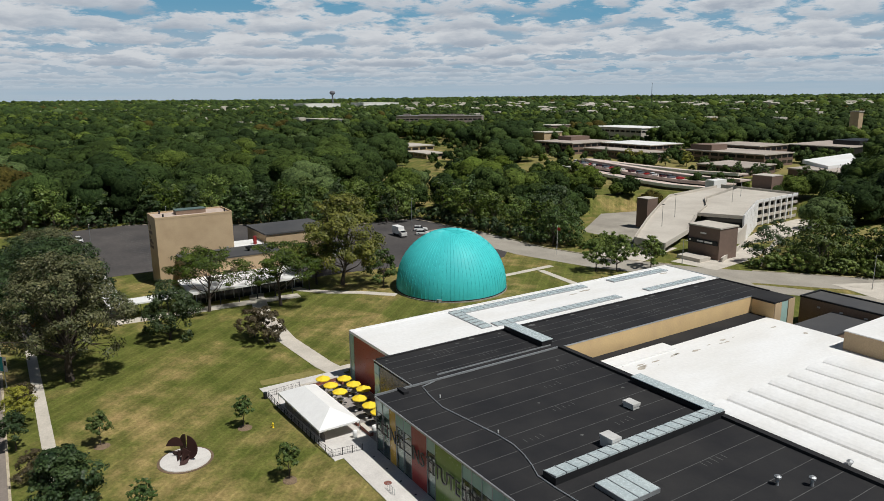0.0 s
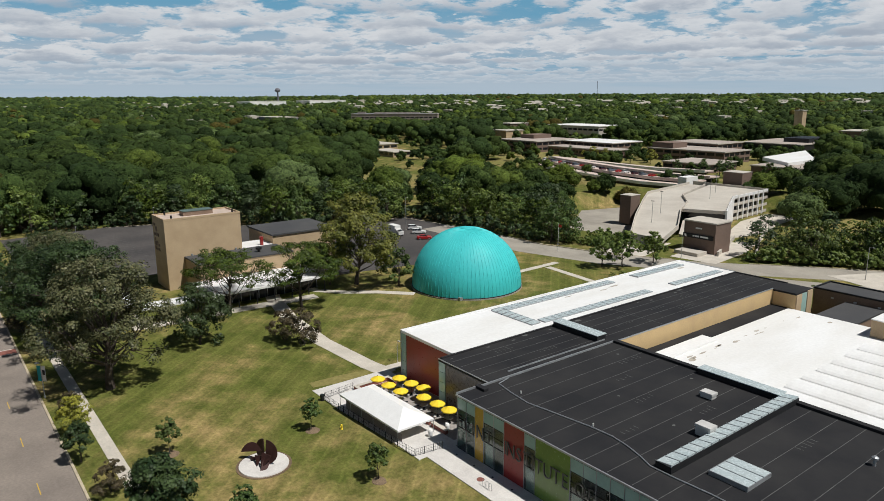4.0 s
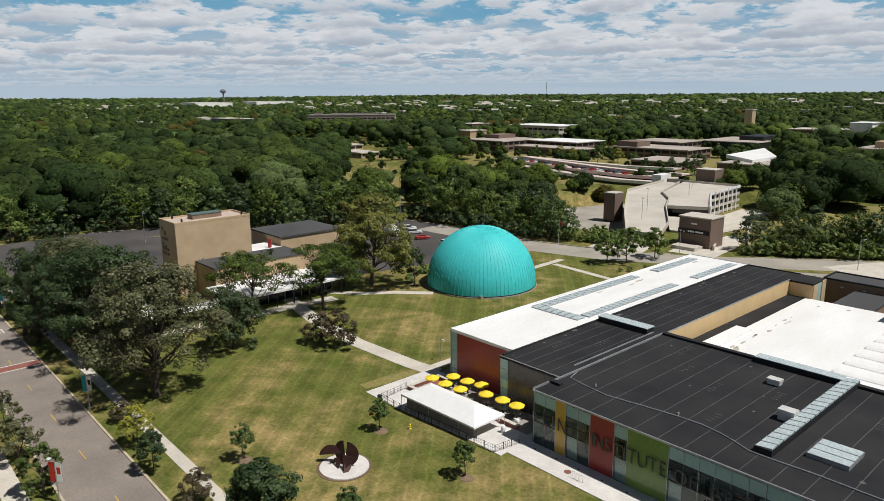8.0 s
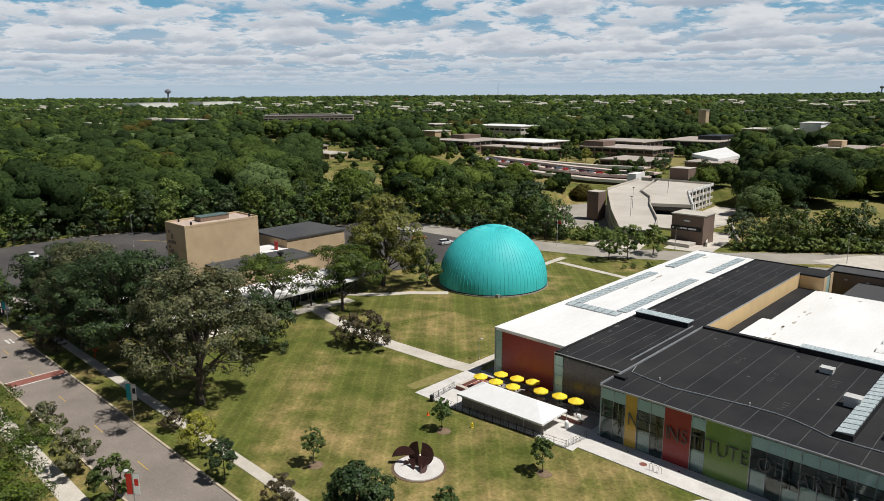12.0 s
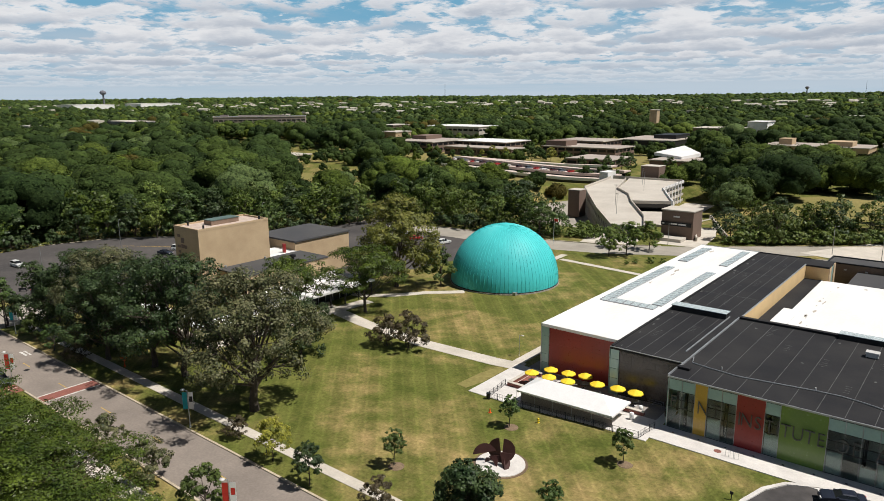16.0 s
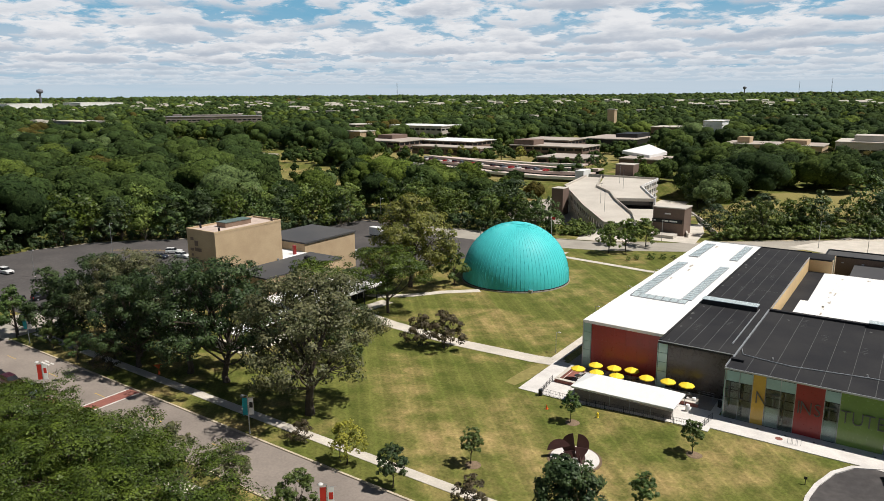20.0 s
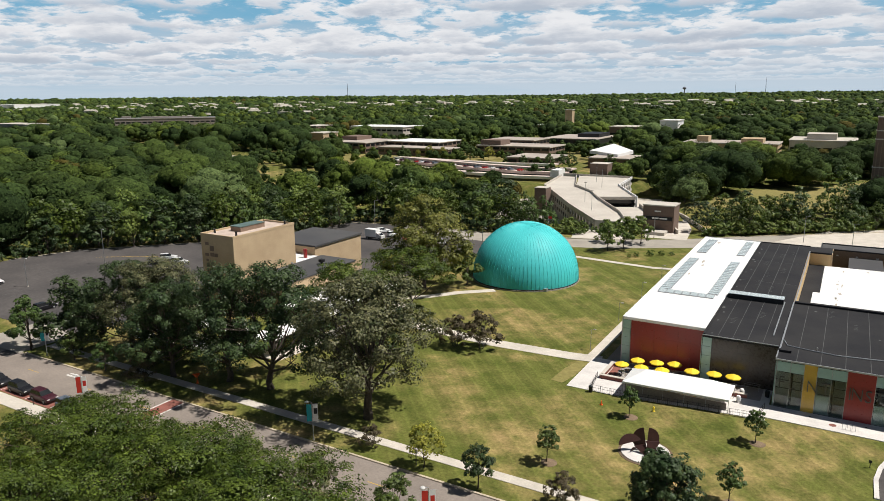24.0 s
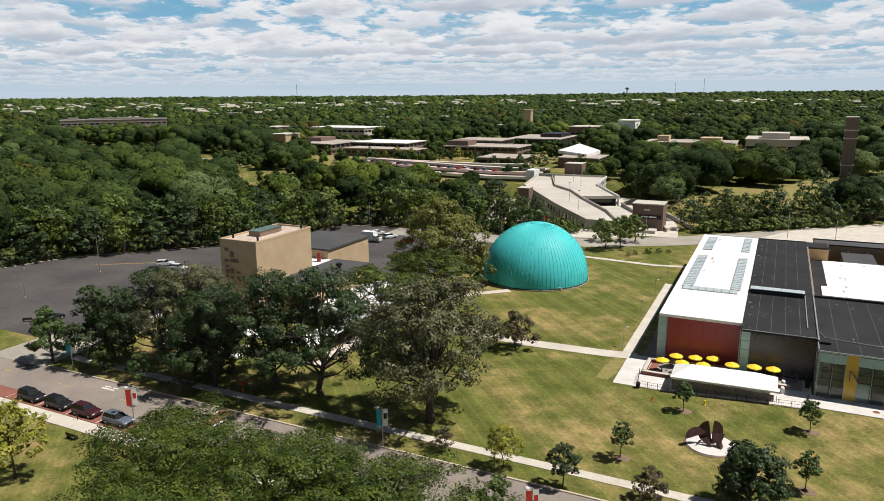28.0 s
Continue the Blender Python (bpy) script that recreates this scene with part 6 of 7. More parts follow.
for x, y, h, proto in ((-242, 303, 0.9, sap_y), (-228, 300, 0.8, mid_d), (-213, 297, 0.9, sap_y), (-201, 293, 1.5, sap_y), (-188, 290, 1.4, sap_y), (-176, 288, 0.8, mid_d), (-164, 285, 1.05, mid_d), (-153, 291, 1.65, sap_y), (-135, 283, 0.8, mid_d), (-92, 268, 0.9, mid_d), (-98, 262, 1.0, mid_d), (-84, 262, 1.0, mid_d), (-60, 258, 1.1, mid_d), (-116, 264, 0.8, mid_d)):
    stand(proto, x, y, h, x * 7, label="yellow-green tree on the campus lawn" if proto is sap_y else "dark round tree on the campus lawn", group="campus lawn trees")
gx, gy = crg.uniform(-520, -180, 150), crg.uniform(130, 310, 150)
ok = inside(gx, gy, CLEAR[3])
for bx, by in ((-410, 199), (-378, 226), (-315, 204)):
    ok &= np.hypot(gx - bx, gy - by) > 30
me, n = woods_mesh(11, 0, 0, 0, 180, 0.8, 3.6, 6.5, spots=(gx[ok], gy[ok], crg))
tagged(link("garden_trees", me, M_WOODS), "small trees scattered over lawns between low offices", "trees", kind="stuff")
for proto in (shrub_d, road_t, big_a, big_b, mid_a, mid_b, mid_c, mid_d, bush_p, sap, sap_y, sap_d, yew, small_r, loc, shrub, *edge):
    retire(proto)

# pale roofs among the far trees
hrg = np.random.default_rng(17)
far_roofs = Geo()
for i in range(300):
    a, d = radians(float(hrg.uniform(-100, 8))), float(hrg.uniform(0.32, 1.0)) ** 1.4 * 3600
    if i % 2:
        a, d = radians(float((-62, -47, -30, -8)[i // 2 % 4] + hrg.normal() * 9)), float((2700, 2300, 2600, 2400)[i // 2 % 4] + hrg.normal() * 420)
    if d < 700:
        continue
    x, y = CAMX + d * math.sin(a), CAMY + d * math.cos(a)
    w, l, h = float(hrg.uniform(4, 11)) * (1 + d / 3000), float(hrg.uniform(5, 9)), float(hrg.uniform(9.5, 12.5)) + d / 900
    far_roofs.box(x - w, y - l, 2, x + w, y + l, h)
    if i % 2:
        far_roofs.add([(x - w, y - l, h), (x + w, y - l, h), (x + w, y + l, h), (x - w, y + l, h), (x - w, y, h + 2.5), (x + w, y, h + 2.5)], [(0, 1, 5, 4), (2, 3, 4, 5), (1, 2, 5), (3, 0, 4)])
part("far_houses", far_roofs, M_STONE, label="scattered pale houses and roofs among distant trees", category="houses", kind="stuff")

# ---- terrace of the museum ----
def umbrella_set(x, y):
    """A patio umbrella, and the round table that it shades."""
    g = gz(x, y) + 0.07
    u = thing("patio_umbrella", (x, y, g), "yellow octagonal canvas umbrella on the museum terrace", "umbrella", "yellow umbrellas on the terrace")
    part("pole", Geo().cyl(x, y, g, g + 2.45, 0.025, n=8), M_DKMETAL, u)
    part("base", Geo().cyl(x, y, g, g + 0.12, 0.28, 0.2, 12), M_DKMETAL, u)
    n, r, z = 8, 1.12, g + 1.95
    vs = [(x, y, z + 0.52)] + [(x + r * math.cos(k * math.pi / 4 + 0.2), y + r * math.sin(k * math.pi / 4 + 0.2), z) for k in range(n)]
    vs += [(x + r * math.cos(k * math.pi / 4 + 0.2), y + r * math.sin(k * math.pi / 4 + 0.2), z - 0.14) for k in range(n)] + [(x, y, z + 0.46)]
    fs = [(0, 1 + k, 1 + (k + 1) % n) for k in range(n)] + [(1 + k, 9 + k, 9 + (k + 1) % n, 1 + (k + 1) % n) for k in range(n)] + [(17, 9 + (k + 1) % n, 9 + k) for k in range(n)]
    c = part("canopy", Geo().add(vs, fs), M_UMB, u, "bright yellow canvas")
    part("finial", Geo().cyl(x, y, z + 0.5, z + 0.62, 0.03, n=6), M_DKMETAL, c)
    tb = thing("patio_table", (x, y, g), "round grey metal table with four attached seats", "table", "tables on the terrace")
    part("tabletop", Geo().cyl(x, y, g + 0.72, g + 0.76, 0.55, n=16), M_TRIM, tb)
    part("pedestal", Geo().cyl(x, y, g + 0.1, g + 0.72, 0.05, n=8), M_DKMETAL, tb)
    for k in range(4):
        a = k * math.pi / 2 + 0.5
        sx, sy = x + 0.95 * math.cos(a), y + 0.95 * math.sin(a)
        s = part("seat", Geo().cyl(sx, sy, g + 0.42, g + 0.46, 0.2, n=10), M_UNIT if k % 2 else M_DKMETAL, tb)
        part("arm", Geo().tube([(x, y, g + 0.3), (sx, sy, g + 0.42)], 0.03, 5), M_DKMETAL, s)


for x, y in ((28.9, -25.6), (30.7, -22.9), (32.0, -25.7), (33.7, -22.8), (35.2, -25.7), (36.4, -22.5), (39.4, -24.6), (42.6, -24.6), (45.3, -24.7)):
    umbrella_set(x, y)

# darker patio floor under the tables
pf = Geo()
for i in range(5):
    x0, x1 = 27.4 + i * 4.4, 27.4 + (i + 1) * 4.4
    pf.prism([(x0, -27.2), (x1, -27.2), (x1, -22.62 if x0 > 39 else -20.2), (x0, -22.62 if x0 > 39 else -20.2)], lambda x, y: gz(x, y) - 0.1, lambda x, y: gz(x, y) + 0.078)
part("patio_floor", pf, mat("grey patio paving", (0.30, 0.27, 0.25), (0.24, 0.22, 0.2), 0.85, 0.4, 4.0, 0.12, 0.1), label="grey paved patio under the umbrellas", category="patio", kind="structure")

# marquee tent
tent = thing("marquee_tent", (38.6, -30.6, gz(38, -31)), "white frame tent with scalloped valance on the terrace", "tent")
TX0, TX1, TY0, TY1, TZ = 31.2, 46.0, -33.5, -27.8, 2.55
vs = [(TX0, TY0, TZ), (TX1, TY0, TZ + 0.3), (TX1, TY1, TZ + 0.3), (TX0, TY1, TZ), (TX0 + 2.9, (TY0 + TY1) / 2, TZ + 1.45), (TX1 - 2.9, (TY0 + TY1) / 2, TZ + 1.65)]
part("canopy", Geo().add(vs, [(0, 1, 5, 4), (2, 3, 4, 5), (1, 2, 5), (3, 0, 4)]), M_TENT, tent, "white stretched fabric roof")


def tz(x):
    return TZ + 0.3 * (x - TX0) / (TX1 - TX0)


def valance(a, b, n):
    g = Geo()
    for i in range(n):
        p = [(a[0] + (b[0] - a[0]) * (i + t) / n, a[1] + (b[1] - a[1]) * (i + t) / n) for t in (0, 0.5, 1)]
        z = [tz(q[0]) for q in p]
        m = len(g.v)
        g.v += [(p[0][0], p[0][1], z[0]), (p[2][0], p[2][1], z[2]), (p[2][0], p[2][1], z[2] - 0.2), (p[1][0], p[1][1], z[1] - 0.3), (p[0][0], p[0][1], z[0] - 0.2)]
        g.f.append((m, m + 1, m + 2, m + 3, m + 4))
    return g


for a, b, n in (((TX0, TY0), (TX1, TY0), 24), ((TX1, TY0), (TX1, TY1), 10), ((TX1, TY1), (TX0, TY1), 24), ((TX0, TY1), (TX0, TY0), 10)):
    for i in range(n):
        p, q = [(a[0] + (b[0] - a[0]) * (i + t) / n, a[1] + (b[1] - a[1]) * (i + t) / n) for t in (0, 1)]
        part("valance", valance(p, q, 1), M_TENT, tent)
for i in range(6):
    for y in (TY0 + 0.05, TY1 - 0.05):
        x = TX0 + 0.05 + (TX1 - TX0 - 0.1) * i / 5
        part("post", Geo().cyl(x, y, gz(x, y), tz(x), 0.035, n=8), M_POLE, tent)
part("side_wall", Geo().box(TX0 + 0.2, TY0 + 0.9, 0.2, TX1 - 0.4, TY0 + 0.93, 1.9), mat("grey mesh screen", (0.26, 0.22, 0.20), rough=0.9, bump=0), tent, "grey screen under the tent edge")


def fence(line, label):
    f = thing("metal_fence", (line[0][0], line[0][1], gz(*line[0])), label, "fence")
    for (a, b), (c, d) in zip(line, line[1:]):
        l = math.hypot(c - a, d - b)
        n = max(1, round(l / 1.4))
        for i in range(n + 1):
            x, y = a + (c - a) * i / n, b + (d - b) * i / n
            part("post", Geo().box(x - 0.03, y - 0.03, gz(x, y), x + 0.03, y + 0.03, gz(x, y) + 1.05), M_DKMETAL, f)
        for h in (0.15, 0.6, 1.0):
            part("rail", Geo().tube([(a, b, gz(a, b) + h), (c, d, gz(c, d) + h)], 0.02, 4), M_DKMETAL, f)
        k = max(2, int(l / 0.28))
        for i in range(k):
            x, y = a + (c - a) * (i + 0.5) / k, b + (d - b) * (i + 0.5) / k
            part("bar", Geo().box(x - 0.008, y - 0.008, gz(x, y) + 0.15, x + 0.008, y + 0.008, gz(x, y) + 1.0), M_DKMETAL, f)


fence([(26.4, -33.4), (31.0, -33.6), (46.2, -33.7), (49.6, -33.4), (50.2, -29.6)], "dark metal fence along the terrace edge")
fence([(26.4, -33.4), (25.8, -28.2)], "dark metal fence at the terrace entrance")
# red seat walls
redw = thing("seat_wall", (27, -28, 0), "low red brick seat wall with pale coping", "wall")
for x0, y0, x1, y1 in ((26.2, -28.3, 31.0, -27.8), (26.2, -27.8, 26.7, -22.0), (44.6, -27.2, 47.6, -26.7), (42.2, -27.2, 44.0, -26.8), (26.7, -22.4, 28.6, -22.0)):
    w = part("wall", Geo().box(x0, y0, -0.2, x1, y1, gz(x0, y0) + 0.62), M_PAVER, redw)
    part("coping", Geo().box(x0 - 0.05, y0 - 0.05, gz(x0, y0) + 0.62, x1 + 0.05, y1 + 0.05, gz(x0, y0) + 0.7), M_CONC, w)
part("red_floor", Geo().box(26.8, -27.7, 0.0, 28.4, -22.5, gz(27.5, -25) + 0.09), M_PAVER, redw, "red paving inside the wall")
for x, y in ((46.7, -28.9), (46.8, -26.2)):
    b = thing("white_barrel", (x, y, gz(x, y)), "white plastic barrel beside the tent", "barrel", "white barrels")
    part("drum", Geo().lathe(x, y, [(0.01, gz(x, y)), (0.27, gz(x, y)), (0.3, gz(x, y) + 0.3), (0.29, gz(x, y) + 0.6), (0.3, gz(x, y) + 0.75), (0.26, gz(x, y) + 0.95), (0.01, gz(x, y) + 0.96)], 16), M_WROOF, b, smooth=True)
    part("lid", Geo().cyl(x, y, gz(x, y) + 0.95, gz(x, y) + 1.0, 0.24, n=14), M_TENT, b)
for x, y in ((26.6, -33.9), (50.1, -25.2)):
    b = thing("litter_bin", (x, y, gz(x, y)), "black round litter bin on the terrace", "bin", "litter bins")
    part("body", Geo().cyl(x, y, gz(x, y), gz(x, y) + 0.9, 0.28, 0.32, 14), M_DKMETAL, b)
    part("rim", Geo().cyl(x, y, gz(x, y) + 0.9, gz(x, y) + 0.98, 0.34, 0.3, 14), M_MULL, b)
# handrail by the dark wall
hr = thing("handrail", (47.5, -23.6, gz(47, -24)), "white steel handrail by the dark wall", "handrail")
for y in (-23.9, -23.2):
    g = gz(48, y)
    part("rail", Geo().tube([(46.8, y, g), (46.8, y, g + 0.95), (48.8, y, g + 0.95), (48.8, y, g)], 0.03, 6), M_POLE, hr)

# ---- sculpture ----
plinth = part("sculpture_plinth", Geo().cyl(38.5, -48.2, -0.1, 0.16, 3.05, 3.0, 40), M_PLAZA, at=(38.5, -48.2, 0), label="round white concrete disc set in the lawn", category="plinth")
ring = part("mulch_ring", Geo().cyl(38.5, -48.2, -0.1, 0.05, 3.35, n=40), mat("bare soil", (0.16, 0.11, 0.07), rough=0.95), at=(38.5, -48.2, 0), label="ring of bare soil round the disc", category="soil")
sc = Geo()


def plate(cx, cy, cz, r, yaw, tilt, a0, a1, th=0.09, n=18):
    """A thick segment of a disc, set upright and turned."""
    m = pose(cx, cy, cz, 0, 0, yaw) @ pose(0, 0, 0, 90 + tilt, 0, 0)
    ang = [radians(a0 + (a1 - a0) * i / n) for i in range(n + 1)]
    vs = [m @ Vector((r * math.cos(t), r * math.sin(t), s)) for s in (-th / 2, th / 2) for t in ang]
    k = n + 1
    sc.add([tuple(v) for v in vs], [tuple(range(k))[::-1], tuple(range(k, 2 * k))] + [(i, (i + 1) % k, k + (i + 1) % k, k + i) for i in range(k)])


plate(38.3, -48.0, 1.72, 1.52, 14, -6, 98, 282)
plate(38.62, -47.95, 1.72, 1.56, 40, -4, -96, 84)
plate(36.85, -49.1, 0.95, 1.5, 30, -26, 28, 178)
plate(37.3, -48.6, 0.62, 0.8, 70, 30, 150, 330)
plate(39.3, -48.9, 0.85, 1.0, 70, -38, -100, 60)
sc.add([(38.5, -48.4, 1.7), (40.1, -47.9, 1.75), (39.5, -49.1, 0.16), (38.55, -48.3, 1.72), (40.15, -47.8, 1.77), (39.55, -49.0, 0.18)], [(0, 1, 2), (5, 4, 3), (0, 2, 5, 3), (2, 1, 4, 5), (1, 0, 3, 4)])
sc.add([(38.4, -48.4, 1.2), (37.2, -48.8, 0.9), (38.6, -49.2, 0.16), (38.4, -48.3, 1.22), (37.2, -48.7, 0.92), (38.6, -49.1, 0.18)], [(0, 1, 2), (5, 4, 3), (0, 2, 5, 3), (2, 1, 4, 5), (1, 0, 3, 4)])
part("sculpture", sc, M_CORTEN, at=(38.5, -48.2, 0.16), label="dark rusted steel sculpture of leaning half discs", category="sculpture")


# ---- street furniture ----
M_BTEAL = mat("teal banner cloth", (0.02, 0.33, 0.36), (0.02, 0.27, 0.31), 0.7, 1.5, 6.0, 0.08, 0.05)
M_BRED = mat("red banner cloth", (0.52, 0.035, 0.02), (0.42, 0.03, 0.02), 0.7, 1.5, 6.0, 0.08, 0.05)
M_BBLK = mat("black banner print", (0.02, 0.022, 0.025), rough=0.7, bump=0)


def banner_lamp(x, y, cloth, label):
    g = gz(x, y)
    l = thing("street_lamp", (x, y, g), label, "street lamp", "banner lamps along the street")
    p = part("pole", Geo().tube([(x, y, g), (x, y, g + 5.4)], [0.075, 0.05], 8), M_POLE, l)
    part("base", Geo().cyl(x, y, g, g + 0.35, 0.16, 0.11, 10), M_POLE, l)
    a = part("arm", Geo().tube([(x, y, g + 5.35), (x - 0.45, y, g + 5.5)], 0.035, 6), M_POLE, l)
    part("lamp_head", Geo().lathe(x - 0.62, y, [(0.02, g + 5.6), (0.16, g + 5.58), (0.3, g + 5.48), (0.3, g + 5.43), (0.02, g + 5.42)], 12), M_UNIT, l, smooth=True)
    for s, z in ((-1, 5.15), (-1, 2.65), (1, 5.15), (1, 2.65)):
        part("bracket", Geo().tube([(x, y, g + z), (x + s * 1.0, y, g + z)], 0.015, 4), M_POLE, l)
    for s, c in ((-1, cloth), (1, M_WROOF)):
        x0, x1 = sorted((x + s * 0.08, x + s * 0.72))
        b = part("banner", Geo().box(x0, y - 0.012, g + 2.7, x1, y + 0.012, g + 5.1), c, l, "hanging cloth banner")
        if s > 0:
            part("print", Geo().box(x0 + 0.1, y - 0.02, g + 3.7, x1 - 0.1, y - 0.012, g + 4.5), M_BBLK if cloth is M_BTEAL else M_BRED, b)
    l.rotation_euler = (0, 0, radians(40))


banner_lamp(-0.2, -66.2, M_BTEAL, "silver street lamp with teal and white banners")
banner_lamp(-61.4, -65.6, M_BTEAL, "silver street lamp with teal and white banners")
banner_lamp(23.5, -75.9, M_BRED, "silver street lamp with red and white banners")
banner_lamp(-35.2, -75.6, M_BRED, "silver street lamp with red and white banners")


def path_lamp(x, y, h, label, group="path lamps", arm=0.5, r=0.05):
    g = gz(x, y)
    l = thing("lamp_post", (x, y, g), label, "lamp post", group)
    part("pole", Geo().tube([(x, y, g), (x, y, g + h)], [r, r * 0.7], 8), M_POLE, l)
    part("arm", Geo().tube([(x, y, g + h - 0.05), (x + arm, y, g + h)], 0.025, 5), M_POLE, l)
    part("lamp_head", Geo().box(x + arm - 0.1, y - 0.13, g + h - 0.05, x + arm + 0.35, y + 0.13, g + h + 0.07), M_UNIT, l)
    part("base", Geo().cyl(x, y, g, g + 0.3, r * 2.2, r * 1.6, 8), M_CONC, l)


for x, y in ((20.8, -16.6), (20.6, 1.2), (20.6, 18.5), (20.8, 36)):
    path_lamp(x, y, 3.8, "slim grey path lamp beside the museum")
for x, y, h in ((-114.5, -18.2, 9.7), (-110.1, -41.5, 7.0), (-112, 30, 9.0), (-74.2, 50.8, 11.0), (6.9, 85.6, 6.4), (47.5, 100, 8.0), (60, 92, 8.0), (-30, 41, 7.5)):
    path_lamp(x, y, h, "tall grey car park lamp on a concrete foot", "car park lamps", 0.8, 0.09)
flag = thing("flag_pole", (-20.6, 66.5, 0), "white flagpole with a small red and blue flag", "flagpole")
part("pole", Geo().tube([(-20.6, 66.5, 0), (-20.6, 66.5, 8.2)], [0.07, 0.04], 8), M_WROOF, flag)
part("flag", Geo().box(-20.55, 66.49, 6.9, -19.4, 66.51, 7.7), M_BRED, flag, "red and blue flag")
# hydrant, cone, posts, bench, bike rack
hy = thing("fire_hydrant", (36.6, -36.3, 0), "yellow fire hydrant on the lawn", "hydrant")
zg = gz(36.6, -36.3)
part("barrel", Geo().lathe(36.6, -36.3, [(0.18, zg), (0.18, zg + 0.06), (0.11, zg + 0.08), (0.11, zg + 0.5), (0.15, zg + 0.52), (0.13, zg + 0.64), (0.03, zg + 0.74), (0.01, zg + 0.74)], 12), M_UMB, hy, smooth=True)
part("nozzle", Geo().tube([(36.4, -36.3, zg + 0.38), (36.8, -36.3, zg + 0.38)], 0.06, 8), M_UMB, hy)
part("nozzle", Geo().tube([(36.6, -36.5, zg + 0.38), (36.6, -36.2, zg + 0.38)], 0.075, 8), M_UMB, hy)
co = thing("traffic_cone", (29.4, -37.5, 0), "orange traffic cone on the grass", "cone")
M_ORANGE = mat("orange plastic", (0.75, 0.12, 0.02), rough=0.5, bump=0)
part("cone", Geo().cyl(29.4, -37.5, 0.04, 0.7, 0.16, 0.03, 12), M_ORANGE, co)
part("base", Geo().box(29.2, -37.7, 0, 29.6, -37.3, 0.05), M_ORANGE, co)
rk = thing("bike_rack", (60.2, -31.2, 0.9), "looped steel bike rack on the walk", "bike rack")
for i in range(3):
    x = 59.7 + i * 0.55
    pts = [(x, -31.2, gz(x, -31.2))] + [(x + 0.2 - 0.2 * math.cos(a), -31.2, gz(x, -31.2) + 0.75 + 0.2 * math.sin(a)) for a in np.linspace(0, math.pi, 7)] + [(x + 0.4, -31.2, gz(x, -31.2))]
    part("loop", Geo().tube(pts, 0.025, 6), M_POLE, rk)
for i in range(12):
    x = 52.5 + i * 3.3
    part("ground_light", Geo().cyl(x, -29.2, gz(x, -29.2) + 0.05, gz(x, -29.2) + 0.095, 0.14, n=10), M_DKMETAL, at=(x, -29.2, gz(x, -29.2)), label="round dark uplight set in the walk", category="ground light", group="uplights along the facade")
part("manhole_cover", Geo().cyl(58.6, -30.6, gz(58.6, -30.6) + 0.05, gz(58.6, -30.6) + 0.095, 0.45, n=18), M_PAVER, at=(58.6, -30.6, gz(58.6, -30.6)), label="rusty round manhole cover in the walk", category="manhole")
part("manhole_cover", Geo().cyl(-40, -71.8, 0.0, 0.045, 0.45, n=18), M_DKMETAL, at=(-40, -71.8, 0), label="dark round manhole cover in the street", category="manhole")
bn = thing("bench", (-39.0, -82.2, 0), "dark metal bench on the near lawn", "bench")
part("seat", Geo().box(-40.0, -82.6, 0.42, -38.2, -82.1, 0.47), M_DKMETAL, bn)
part("backrest", Geo().box(-40.0, -82.65, 0.55, -38.2, -82.6, 0.9), M_DKMETAL, bn)
for x in (-39.9, -38.35):
    part("leg", Geo().box(x, -82.6, 0, x + 0.08, -82.1, 0.42), M_DKMETAL, bn)
bn2 = copy_thing(bn, pose(-92.5, -52.5, 0, 0, 0, 40))
tagged(bn2, "dark metal bench on the grass by the driveway")
for x, y, h, lab in ((-43.3, -78.4, 1.0, "short dark post beside the pavement"), (62.8, -38.9, 1.1, "short dark post on the lawn by the drive"), (15.0, -65.0, 1.9, "small parking sign on a thin post")):
    s = thing("sign_post", (x, y, 0), lab, "post")
    part("post", Geo().box(x - 0.04, y - 0.04, 0, x + 0.04, y + 0.04, h), M_DKMETAL, s)
    part("head", Geo().box(x - 0.18, y - 0.05, h - 0.3, x + 0.18, y + 0.05, h), M_TRIM if h > 1.5 else M_DKMETAL, s)
part("wood_pole", Geo().tube([(-66.5, -65.5, 0), (-66.5, -65.5, 8)], [0.14, 0.1], 8), M_BARK, at=(-66.5, -65.5, 0), label="brown wooden utility pole by the kerb", category="utility pole")
orange = part("orange_art", Geo().add([(-28.5, -61.2, 0), (-28.2, -60.9, 0), (-28.8, -60.8, 0), (-28.9, -61.6, 1.7), (-27.8, -61.3, 1.6), (-28.4, -60.3, 1.5), (-28.4, -61.0, 0.9)], [(0, 1, 6), (1, 2, 6), (2, 0, 6), (6, 3, 4), (6, 4, 5), (6, 5, 3), (0, 2, 1)]), M_ORANGE, at=(-28.5, -61.2, 0), label="small orange pinwheel ornament by the pavement", category="ornament")
M_MULCH = mat("wood mulch", (0.20, 0.14, 0.09), (0.14, 0.10, 0.06), 0.95, 2.0, 10.0, 0.3, 0.4)
for x, y in ((28.6, -56.5), (34.0, -39.5), (50.2, -39.1), (49.3, -55.0)):
    part("mulch_ring", Geo().lathe(x + 0.25, y + 0.1, [(1.05, gz(x, y) - 0.05), (0.95, gz(x, y) + 0.05), (0.4, gz(x, y) + 0.12), (0.01, gz(x, y) + 0.14)], 18), M_MULCH, at=(x, y, gz(x, y)), label="brown mulch ring round a young tree", category="mulch", group="mulch rings")

